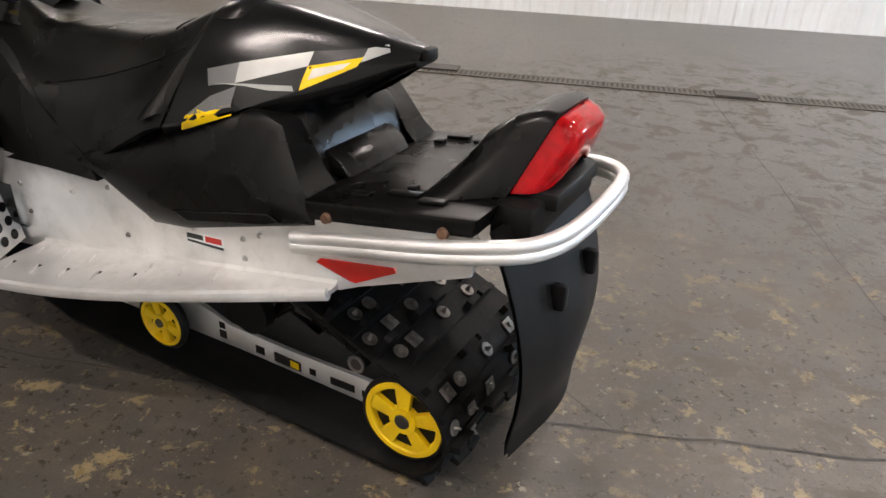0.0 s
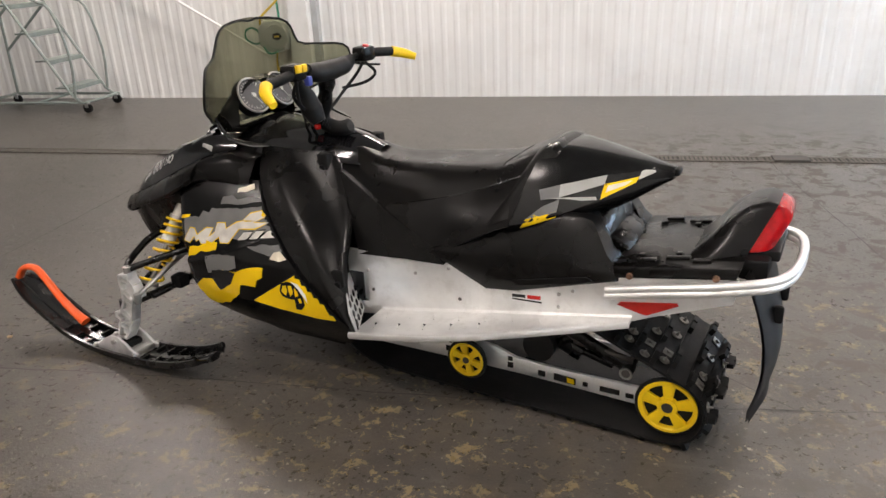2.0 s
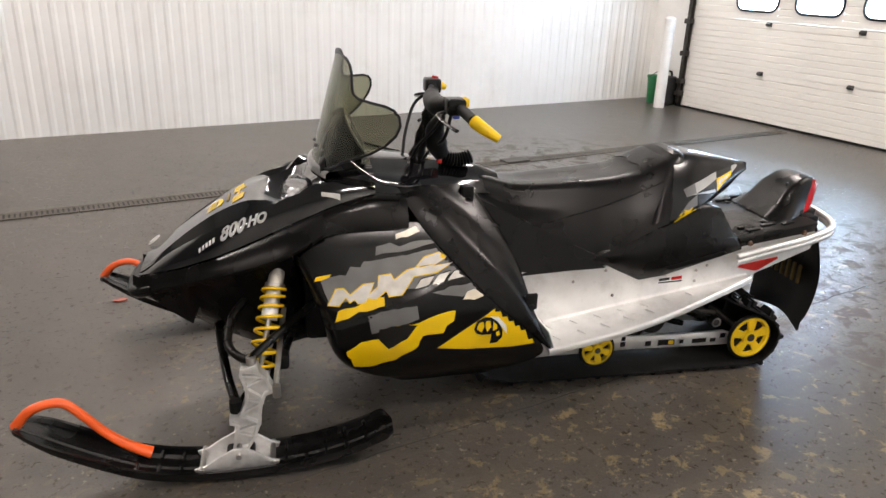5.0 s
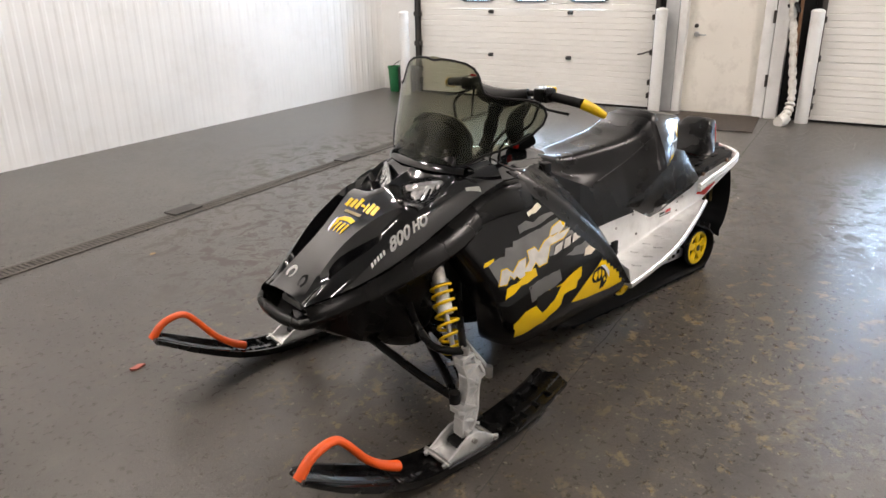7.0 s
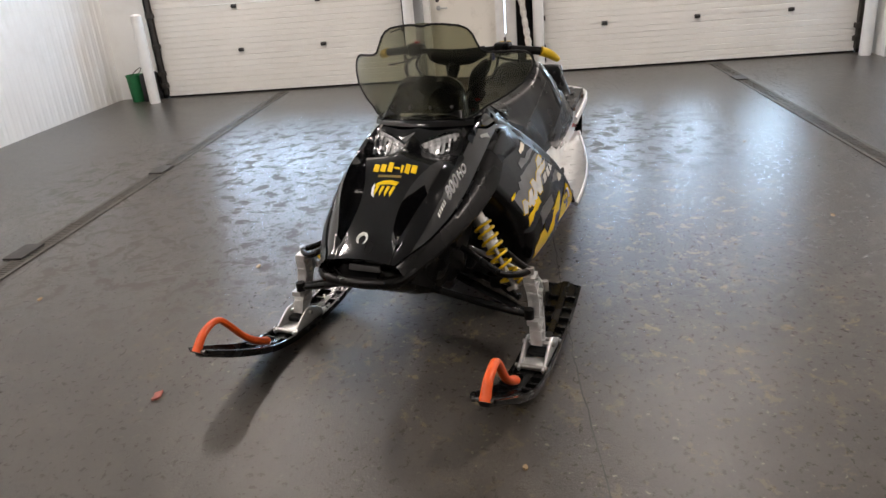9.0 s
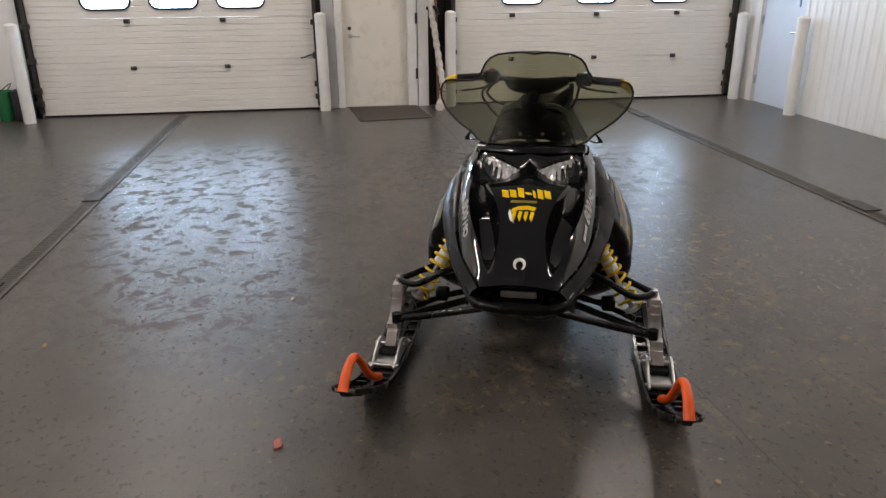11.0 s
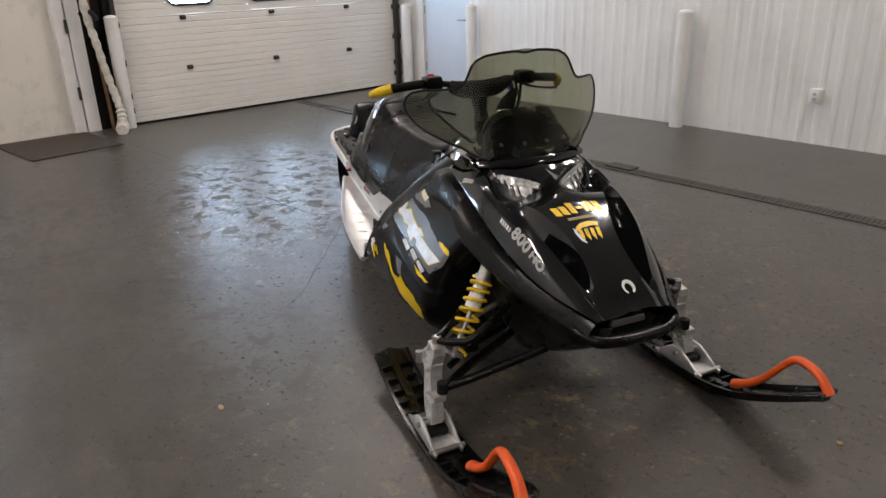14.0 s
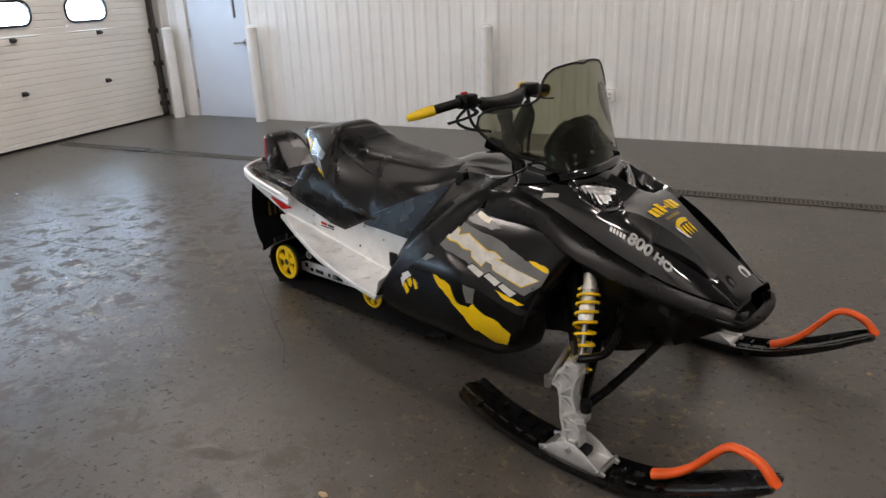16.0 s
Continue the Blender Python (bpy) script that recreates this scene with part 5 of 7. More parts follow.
# gauge pod with two round dials
bm = bmesh.new()
secs = []
for x, z0, z1, w in ((1.60, 0.80, 0.835, 0.17), (1.575, 0.80, 0.885, 0.165), (1.545, 0.80, 0.935, 0.158), (1.515, 0.80, 0.957, 0.150), (1.495, 0.80, 0.945, 0.145)):
    half = [(w * math.cos(a), z0 + (z1 - z0) * math.sin(a) ** 0.6) for a in (math.pi / 2 * k / 8 for k in range(9))]
    secs.append([(x, y, z) for y, z in half] + [(x, -y, z) for y, z in half[-2::-1]])
loft(bm, secs)
pod = part_s("gauge_pod", bm, MATTE, SLED, angle=50)
for s in (1, -1):
    face = Matrix.Translation((1.488, 0.070 * s, 0.896)) @ Euler((0, radians(-62), radians(-6 * s))).to_matrix().to_4x4()
    bm = bmesh.new()
    cyl(bm, (0, 0, -0.03), (0, 0, 0.0), 0.066, n=32)
    bmesh.ops.transform(bm, matrix=face, verts=bm.verts)
    g = part_s("gauge", bm, BLACK_RUBBER, pod, "round dial gauge")
    bm = bmesh.new()
    tube(bm, [(0.062 * math.cos(a), 0.062 * math.sin(a), 0.004) for a in (2 * math.pi * k / 32 for k in range(32))], 0.0036, 8, closed=True)
    bmesh.ops.transform(bm, matrix=face, verts=bm.verts)
    part_s("bezel", bm, STEEL, g)
    bm = bmesh.new()
    cyl(bm, (0, 0, 0.0), (0, 0, 0.003), 0.056, n=32)
    bmesh.ops.transform(bm, matrix=face, verts=bm.verts)
    part_s("dial_face", bm, DIAL, g)
    bm = bmesh.new()
    for k in range(21):
        a = radians(-130 + 260 * k / 20)
        r0 = 0.040 if k % 2 == 0 else 0.046
        box(bm, -0.0010, 0.0010, r0, 0.052, 0.0032, 0.0040, m=Matrix.Rotation(a, 4, "Z"))
    box(bm, -0.0014, 0.0014, -0.012, 0.042, 0.0042, 0.0055, m=Matrix.Rotation(radians(118), 4, "Z"))
    cyl(bm, (0, 0, 0.003), (0, 0, 0.008), 0.008)
    bmesh.ops.transform(bm, matrix=face, verts=bm.verts)
    part("dial_marks", bm, SILVER_D, g)

WS_OUT = [(0.806 + (z - 0.806) * 0.925 + 0.012 * max(0.0, min(1.0, (z - 1.05) / 0.06)), w) for z, w in [(0.806, 0.120), (0.812, 0.172), (0.826, 0.205), (0.850, 0.232), (0.872, 0.275), (0.900, 0.318), (0.930, 0.350), (0.965, 0.370), (0.995, 0.374), (1.020, 0.366), (1.036, 0.350), (1.044, 0.325), (1.047, 0.280), (1.051, 0.235), (1.060, 0.212), (1.080, 0.199), (1.110, 0.183), (1.130, 0.166), (1.145, 0.136), (1.153, 0.085), (1.156, 0.040)]]


def ws_x(y, z):
    return 1.618 - 0.255 * (z - 0.815) - 1.20 * y * y - 0.10 * max(0.0, abs(y) - 0.19)


bm = bmesh.new()
rows_o, rows_i = [], []
for z, w in WS_OUT:
    ro = []
    for k in range(33):
        t = -1 + 2 * k / 32
        y = w * t
        zz = z + (0.006 * (1 - t * t) if z > 1.115 else 0)
        ro.append((ws_x(y, zz), y, zz))
    rows_o.append(ro)
    rows_i.append([(x - 0.004, y * 0.998, z2) for x, y, z2 in ro])
ao = [[bm.verts.new(p) for p in r] for r in rows_o]
ai = [[bm.verts.new(p) for p in r] for r in rows_i]
for A in (ao, ai):
    for i in range(len(A) - 1):
        for j in range(32):
            bm.faces.new((A[i][j], A[i][j + 1], A[i + 1][j + 1], A[i + 1][j]))
for j in range(32):
    bm.faces.new((ao[0][j], ao[0][j + 1], ai[0][j + 1], ai[0][j]))
    bm.faces.new((ao[-1][j], ao[-1][j + 1], ai[-1][j + 1], ai[-1][j]))
for i in range(len(ao) - 1):
    bm.faces.new((ao[i][0], ao[i + 1][0], ai[i + 1][0], ai[i][0]))
    bm.faces.new((ao[i][32], ao[i + 1][32], ai[i + 1][32], ai[i][32]))
windshield = part_s("windshield", bm, SMOKE, SLED, "smoked plastic windshield with side wings", angle=40)
edge = [(ws_x(w, z) - 0.002, w, z) for z, w in WS_OUT]
loop = edge + [(ws_x(0, 1.135) - 0.002, 0.0, 1.135)] + [(x, -y, z) for x, y, z in edge[::-1]]
bm = bmesh.new()
tube(bm, loop, 0.0042, 8)
part_s("edge_trim", bm, BLACK_RUBBER, windshield, "black rubber edge trim")
# mounting band at the windshield's foot and its screws
bm = bmesh.new()
foot = []
for k in range(25):
    y = -0.200 + 0.40 * k / 24
    x = ws_x(y, 0.815)
    foot.append([(x + 0.018, y * 1.01, 0.790), (x + 0.014, y, 0.806), (x - 0.002, y, 0.814), (x - 0.014, y, 0.810), (x - 0.04, y, 0.795)])
loft(bm, foot)
part_s("windshield_base", bm, GLOSS, SLED, "gloss black windshield base", angle=50)
for y in (-0.13, -0.045, 0.045, 0.13):
    bm = bmesh.new()
    x = ws_x(y, 0.855)
    cyl(bm, (x - 0.002, y, 0.855), (x + 0.007, y, 0.857), 0.007, 0.005, 12)
    part_s("screw", bm, SCREW, windshield)
# clear side struts below the wings
for s in (1, -1):
    bm = bmesh.new()
    tube(bm, [(1.515, s * 0.232, 0.850), (1.44, s * 0.262, 0.800), (1.36, s * 0.248, 0.778), (1.30, s * 0.222, 0.772)], [0.004, 0.010, 0.012, 0.004], 8, 5, flat=0.5)
    part_s("side_strut", bm, GLOSS, windshield)

# headlamps
for s in (1, -1):
    Q = [(1.712, 0.024, 0.738), (1.668, 0.100, 0.776), (1.640, 0.160, 0.774), (1.636, 0.180, 0.752), (1.666, 0.172, 0.716), (1.712, 0.105, 0.698), (1.738, 0.020, 0.700)]
    c = Vector((1.682, 0.100, 0.738))
    corner = [Vector(p) for p in Q]
    ring = [Vector(p) for p in spline(Q, 4, closed=True)]
    root = part_s("headlamp", (lambda b: (loft(b, [[(p.x + 0.004, s * p.y, p.z) for p in ring], [((c.x + (p.x - c.x) * 1.10), s * (c.y + (p.y - c.y) * 1.07), c.z + (p.z - c.z) * 1.07 + 0.002) for p in ring], [(c.x + (p.x - c.x) * 1.2 - 0.05, s * (c.y + (p.y - c.y) * 1.08), c.z + (p.z - c.z) * 1.1 - 0.03) for p in ring]], closed=True), b)[1])(bmesh.new()), GLOSS, SLED, "clear headlamp under a black brow")
    bm = bmesh.new()
    # fluted bowl behind the cover
    rows = []
    for j in range(9):
        v = j / 8
        row = []
        for i in range(25):
            u = i / 24
            a = corner[0].lerp(corner[2], u).lerp(corner[6].lerp(corner[4], u), v)
            bow = 0.55 * math.sin(math.pi * u) * (1 if v < 0.5 else -1) * abs(v - 0.5) * 0.016
            row.append((a.x - 0.004 - 0.012 * math.sin(math.pi * u) * math.sin(math.pi * v) + 0.004 * math.sin(u * 44) + 0.003 * (j % 2), s * a.y, a.z + bow + 0.002 * math.sin(u * 44)))
        rows.append(row)
    loft(bm, rows)
    part("reflector_bowl", bm, CHROME, root)
    bm = bmesh.new()
    cv = [bm.verts.new((p.x + 0.004, s * p.y, p.z)) for p in ring]
    mid = [bm.verts.new((c.x + (p.x - c.x) * 0.5 + 0.012, s * (c.y + (p.y - c.y) * 0.5), c.z + (p.z - c.z) * 0.5 + 0.006)) for p in ring]
    cen = bm.verts.new((c.x + 0.015, s * c.y, c.z + 0.008))
    m7 = len(ring)
    for i in range(m7):
        k = (i + 1) % m7
        bm.faces.new((cv[i], cv[k], mid[k], mid[i]))
        bm.faces.new((mid[i], mid[k], cen))
    bmesh.ops.recalc_face_normals(bm, faces=bm.faces)
    bmesh.ops.solidify(bm, geom=bm.faces[:], thickness=0.002)
    part_s("lens", bm, LENS, root, angle=50)

# graphics on the hood: plain shapes for the maker's marks, the engine size in letters
HOODTREE = tree_of(hood)
for u0, v0, w_, h_ in ((1.852, 0.075, 0.019, 0.022), (1.852, 0.050, 0.022, 0.020), (1.854, 0.030, 0.017, 0.010), (1.853, 0.010, 0.005, 0.022), (1.850, -0.016, 0.022, 0.021), (1.854, -0.043, 0.018, 0.022), (1.854, -0.070, 0.018, 0.023)):
    decal("yellow_mark", [(u0 - w_, v0 - h_ / 2 - 0.004), (u0 + w_ * 0.8, v0 - h_ / 2 + 0.002), (u0 + w_, v0 + h_ / 2 + 0.002), (u0 - w_ * 0.8, v0 + h_ / 2 - 0.004)], HOODTREE, YELLOW_D, hood, "z", lift=0.0018)
decal("grey_bar", [(1.882, -0.050), (1.892, -0.050), (1.892, 0.040), (1.882, 0.040)], HOODTREE, mat("dull_gold_print", (0.20, 0.14, 0.02), 0.4), hood, "z", lift=0.0018)
decal("yellow_swoosh", [(1.908, 0.040), (1.902, 0.010), (1.905, -0.020), (1.915, -0.042), (1.930, -0.048), (1.920, -0.020), (1.918, 0.010), (1.922, 0.034)], HOODTREE, YELLOW_D, hood, "z", lift=0.0018)
for k in range(4):
    y0 = 0.028 - 0.020 * k
    decal("yellow_swoosh", [(1.926, y0 + 0.006), (1.924, y0 - 0.006), (1.948 - 0.002 * k, y0 - 0.010), (1.962, y0 - 0.002), (1.944, y0 + 0.003)], HOODTREE, YELLOW_D, hood, "z", lift=0.0018)
decal("white_swoosh", [(1.914, -0.050), (1.932, -0.054), (1.958, -0.046), (1.968, -0.030), (1.950, -0.040), (1.930, -0.044)], HOODTREE, WHITE_D, hood, "z", lift=0.0018)
bm = bmesh.new()
tube(bm, [(2.128 + 0.016 * math.cos(a), 0.016 * math.sin(a), 0.5415 - 0.0115 * math.cos(a)) for a in (0.5 + 5.2 * k / 22 for k in range(23))], [0.0030 + 0.0026 * math.sin(math.pi * k / 22) for k in range(23)], 8, flat=0.5)
part_s("emblem", bm, WHITE_D, hood, "round silver nose emblem")


def lettering(text, size, m, material, parent, tree=None):
    cu = bpy.data.curves.new("lettering", "FONT")
    cu.body, cu.size, cu.extrude, cu.align_x, cu.align_y = text, size, 0.0006, "CENTER", "CENTER"
    cu.resolution_u, cu.shear, cu.offset = 3, 0.22, 0.0014
    tmp = bpy.data.objects.new("lettering", cu)
    me = bpy.data.meshes.new_from_object(tmp)
    bpy.data.objects.remove(tmp)
    me.transform(m)
    if tree:
        for v in me.vertices:
            hit = tree.ray_cast(Vector((v.co.x, v.co.y, 2)), Vector((0, 0, -1)))
            if hit[0]:
                v.co = hit[0] + Vector((0, 0, 0.0022))
    me.materials.append(material)
    ob = new("lettering", me)
    ob.parent = parent
    return ob


FLANKTREE = tree_of(hood, belt)
for s in (1, -1):
    # reads along the flank, its foot towards the outside
    ang = radians(180 - 7.5) if s > 0 else radians(8.5)
    mid = (1.838, 0.218) if s > 0 else (1.905, -0.2055)
    mm = Matrix.Translation((mid[0], mid[1], 0)) @ Matrix.Rotation(ang, 4, "Z") @ Matrix.Diagonal((1.30, 0.74, 1, 1))
    t_ = lettering("800", 0.038, mm @ Matrix.Translation((-0.021, 0, 0)), WHITE_D, hood, FLANKTREE)
    t_["label"] = "white engine size lettering"
    lettering("HO", 0.027, mm @ Matrix.Translation((0.036, 0, 0)), WHITE_D, hood, FLANKTREE)
    for k in range(5):
        x0 = 1.962 - 0.0105 * k if s > 0 else 1.790 + 0.0105 * k
        yy = s * (0.2125 - 0.13 * (x0 - 1.885))
        decal("white_mark", [(x0 - 0.0035, yy - 0.0035), (x0 + 0.0035, yy - 0.0035), (x0 + 0.0035, yy + 0.0035), (x0 - 0.0035, yy + 0.0035)], FLANKTREE, WHITE_D, hood, "z", lift=0.002)
    decal("white_mark", [(1.60, s * 0.230), (1.545, s * 0.241), (1.545, s * 0.233), (1.60, s * 0.223)], FLANKTREE, SILVER_D, hood, "z", lift=0.002)

# ---------------------------------------------------------------- steering
HB = [(1.108, 0.415, 0.946), (1.150, 0.395, 0.972), (1.172, 0.365, 0.988), (1.182, 0.24, 1.000), (1.198, 0.15, 1.003), (1.215, 0.06, 0.985), (1.222, 0.02, 0.982), (1.215, -0.03, 0.986), (1.205, -0.12, 1.006), (1.188, -0.20, 1.010), (1.172, -0.31, 1.000), (1.148, -0.345, 0.990), (1.105, -0.365, 0.975)]
bm = bmesh.new()
tube(bm, HB[2:11], 0.011, 12, 4)
bar = part_s("handlebar", bm, BLACK_RUBBER, SLED, "black handlebar with yellow hooked ends")
for a in ((HB[2], HB[3]), (HB[10], HB[9])):
    bm = bmesh.new()
    p, q = Vector(a[0]), Vector(a[1])
    tube(bm, [p.lerp(q, k / 16) for k in range(17)], [0.0165, 0.0155] * 8 + [0.0165], 12)
    part_s("grip", bm, RUBBER, bar)
for pts in ((HB[2], HB[1], HB[0]), (HB[10], HB[11], HB[12])):
    bm = bmesh.new()
    tube(bm, pts, [0.019, 0.018, 0.0165, 0.012], 12, 6)
    part_s("hook_end", bm, YELLOW, bar, "yellow plastic hooked grip end")
# control blocks, levers, pad, steering post
for y, z in ((0.215, 1.001), (-0.165, 1.008)):
    bm = bmesh.new()
    box(bm, 1.165, 1.222, y - 0.033, y + 0.033, z - 0.022, z + 0.028, 0.010)
    blk = part_s("control_block", bm, MATTE, bar)
    if y > 0:
        for k in (-1, 1):
            bm = bmesh.new()
            box(bm, 1.155, 1.168, y + 0.013 * k - 0.010, y + 0.013 * k + 0.010, z + 0.004, z + 0.028, 0.003)
            part_s("rocker_switch", bm, YELLOW, blk, "yellow rocker switch")
        bm = bmesh.new()
        box(bm, 1.168, 1.19, y - 0.06, y - 0.04, z - 0.045, z - 0.015, 0.005)
        part_s("rocker_switch", bm, mat("blue_switch_plastic", (0.05, 0.07, 0.35), 0.4), blk, "blue switch")
    else:
        bm = bmesh.new()
        cyl(bm, (1.185, y, z + 0.02), (1.182, y, z + 0.034), 0.013, 0.011)
        part_s("kill_switch", bm, RED_BACK, blk, "red stop button")
for s, y0, y1 in ((1, 0.19, 0.345), (-1, -0.155, -0.29)):
    bm = bmesh.new()
    tube(bm, [(1.21, y0, 0.985), (1.245, y0 + 0.02 * s, 0.978), (1.238, (y0 + y1) / 2, 0.965), (1.215, y1, 0.955)], [0.009, 0.008, 0.006, 0.007], 8, 5, flat=0.6)
    part_s("lever", bm, MATTE, bar)
bm = bmesh.new()
tube(bm, [(1.200, -0.10, 1.002), (1.212, -0.07, 0.985), (1.218, 0.0, 0.978), (1.216, 0.08, 0.982), (1.200, 0.145, 1.000)], [0.018, 0.030, 0.034, 0.032, 0.020], 14, 4)
part_s("bar_pad", bm, BLACK_RUBBER, bar)
bm = bmesh.new()
tube(bm, [(1.222, 0.01, 0.965), (1.245, 0.005, 0.89), (1.275, 0.0, 0.79)], [0.024, 0.030, 0.022, 0.028, 0.022, 0.034], 14, 5)
part_s("steering_post", bm, MATTE, SLED)
bm = bmesh.new()
tube(bm, [(1.225, 0.16, 0.965), (1.235, 0.12, 0.915), (1.225, 0.105, 0.865), (1.205, 0.10, 0.825)], [0.014, 0.030, 0.036, 0.024], 12, 5)
part_s("cable_boot", bm, BLACK_RUBBER, SLED)
for i, pts in enumerate((((1.21, 0.17, 0.985), (1.25, 0.16, 0.92), (1.28, 0.09, 0.86), (1.30, 0.05, 0.80)), ((1.20, 0.20, 0.985), (1.215, 0.175, 0.90), (1.24, 0.10, 0.85), (1.27, 0.06, 0.79)), ((1.20, -0.17, 0.99), (1.25, -0.20, 0.94), (1.29, -0.13, 0.86), (1.31, -0.06, 0.80)), ((1.185, -0.155, 0.985), (1.165, -0.185, 0.945), (1.19, -0.16, 0.915), (1.25, -0.10, 0.90)))):
    bm = bmesh.new()
    tube(bm, pts, 0.0055, 8, 6)
    part_s("cable", bm, BLACK_RUBBER, SLED)
# bellows and starter handle on the console
bm = bmesh.new()
tube(bm, [(1.10 + 0.10 * k / 20, 0.075, 0.815 - 0.012 * math.sin(math.pi * k / 20)) for k in range(21)], [0.026 if k % 2 else 0.019 for k in range(21)], 12)
part_s("bellows", bm, BLACK_RUBBER, SLED)
bm = bmesh.new()
box(bm, 1.205, 1.223, 0.092, 0.110, 0.80, 0.818, 0.005)
part_s("tether_switch", bm, RED_D, SLED, "small red tether switch")

# ---------------------------------------------------------------- seat
def raked(x, y, z):
    """The seams behind the seat lean forward as they go down."""
    f = max(0.0, min(1.0, (x - 0.06) / 0.33)) * max(0.0, min(1.0, (0.80 - x) / 0.38))
    return (x + 0.30 * (0.822 - z) * f, y, z)


SEAT = [  # x, top centre, top half width, shoulder drop, bottom half width, bottom height
    (0.395, 0.822, 0.160, 0.022, 0.282, 0.622),
    (0.44, 0.806, 0.166, 0.022, 0.284, 0.604),
    (0.49, 0.772, 0.172, 0.024, 0.282, 0.578),
    (0.56, 0.752, 0.174, 0.026, 0.276, 0.542),
    (0.66, 0.742, 0.170, 0.030, 0.268, 0.500),
    (0.75, 0.735, 0.160, 0.032, 0.260, 0.530),
    (0.85, 0.727, 0.145, 0.034, 0.243, 0.570),
    (0.93, 0.722, 0.128, 0.034, 0.222, 0.602),
    (1.00, 0.732, 0.108, 0.030, 0.200, 0.632),
    (1.06, 0.756, 0.090, 0.028, 0.178, 0.668),
    (1.10, 0.758, 0.078, 0.026, 0.160, 0.700),
]
bm = bmesh.new()
secs = []
for k in range(41):
    x = 0.395 + (1.10 - 0.395) * k / 40
    zt, w, dr, yb, zb = smooth_table(SEAT, x)
    zb = lerp_table(SEAT, x)[4]
    dish = 0.006 * math.exp(-((x - 0.72) / 0.2) ** 2)
    half = [(0, zt - dish), (w * 0.35, zt - dish * 0.6), (w * 0.65, zt - 0.001), (w * 0.85, zt - 0.005), (w, zt - dr * 0.7), (w + 0.018, zt - dr * 1.9)]
    y0, z0 = half[-1]
    for t in (0.2, 0.4, 0.6, 0.8, 0.93):
        half.append((y0 + (yb - y0) * t + 0.012 * math.sin(math.pi * t), z0 + (zb - z0) * t))
    half += [(yb, zb), (yb - 0.02, zb - 0.006)]
    secs.append([raked(x, -y, z) for y, z in half[:0:-1]] + [raked(x, y, z) for y, z in half])
loft(bm, secs)
seat = part_s("seat", bm, VINYL, SLED, "black vinyl seat with stitched seams", angle=65)
SEATTREE = tree_of(seat)


def laid(name, pts, r, tree, material, parent, way="y", side=1, lift=0.0):
    """A thin welt that follows a surface, given in x, z (from a side) or x, y (from above)."""
    P = []
    for p in spline([(a, b, 0) for a, b in pts], 8):
        if way == "y":
            h = tree.ray_cast(Vector((p.x, side * 2, p.y)), Vector((0, -side, 0)))
        else:
            h = tree.ray_cast(Vector((p.x, p.y, 2)), Vector((0, 0, -1)))
        if h[0]:
            P.append(h[0] + (h[1] if h[1].z > -0.2 else -h[1]) * lift)
    if len(P) > 3:
        bm = bmesh.new()
        tube(bm, P, r, 6)
        part_s(name, bm, material, parent)


for s in (1, -1):
    laid("seam", [(0.45, 0.745), (0.56, 0.700), (0.70, 0.655), (0.86, 0.618)], 0.0024, SEATTREE, VINYL, seat, "y", s)
    laid("seam", [(1.085, 0.745), (1.06, 0.715), (1.04, 0.690)], 0.0024, SEATTREE, VINYL, seat, "y", s)
laid("seam", [(0.52, -0.16), (0.50, -0.08), (0.505, 0.0), (0.50, 0.08), (0.52, 0.16)], 0.003, SEATTREE, VINYL, seat, "z")

# ridge and tail fairing behind the seat
TAIL = [(0.062, 0.768, 0.022, 0.006, 0.040, 0.752), (0.10, 0.778, 0.060, 0.012, 0.085, 0.734), (0.16, 0.792, 0.088, 0.016, 0.150, 0.705), (0.24, 0.808, 0.118, 0.020, 0.208, 0.680), (0.32, 0.822, 0.142, 0.022, 0.252, 0.652), (0.40, 0.826, 0.158, 0.024, 0.282, 0.620)]
bm = bmesh.new()
secs = []
for k in range(25):
    x = 0.062 + (0.40 - 0.062) * k / 24
    zt, w, dr, yb, zb = smooth_table(TAIL, x)
    half = [(0, zt), (w * 0.5, zt - 0.001), (w * 0.85, zt - 0.006), (w, zt - dr * 0.8), (w + (yb - w) * 0.25, zt - dr * 1.8)]
    y0, z0 = half[-1]
    for t in (0.3, 0.6, 0.85):
        half.append((y0 + (yb - y0) * t + 0.008 * math.sin(math.pi * t), z0 + (zb - z0) * t))
    g = min(1.0, 0.12 + (x - 0.062) / 0.16)
    half += [(yb, zb), (yb - 0.012 * g, zb - 0.022 * g), (yb * 0.6, zb - 0.045 * g)]
    secs.append([raked(x, -y, z) for y, z in half[:0:-1]] + [raked(x, y, z) for y, z in half])
rows = loft(bm, secs)
bm.faces.new(rows[0])
fairing = part_s("tail_fairing", bm, SATIN, SLED, "black tail fairing with chequered graphics", angle=50)
bm = bmesh.new()
secs = []
for x, g in ((0.350, -0.002), (0.357, 0.004), (0.378, 0.006), (0.402, 0.006), (0.416, 0.003), (0.422, -0.004)):
    zt, w, dr, yb, zb = smooth_table(SEAT if x > 0.4 else TAIL, x)
    half = [(0, zt + g), (w * 0.5, zt + g), (w * 0.85, zt - 0.006 + g), (w + g * 0.6, zt - dr * 0.8 + g * 0.8), (w + 0.02 + g, zt - dr * 1.9), (w + (yb - w) * 0.5 + g, zt + (zb - zt) * 0.5), (yb + g * 0.5, zb + 0.01)]
    fwd = lambda z: x + 0.26 * max(0.0, 0.78 - z)
    secs.append([raked(fwd(z), -y, z) for y, z in half[:0:-1]] + [raked(fwd(z), y, z) for y, z in half])
loft(bm, secs)
part_s("seat_ridge", bm, VINYL, SLED, angle=60)
bm = bmesh.new()
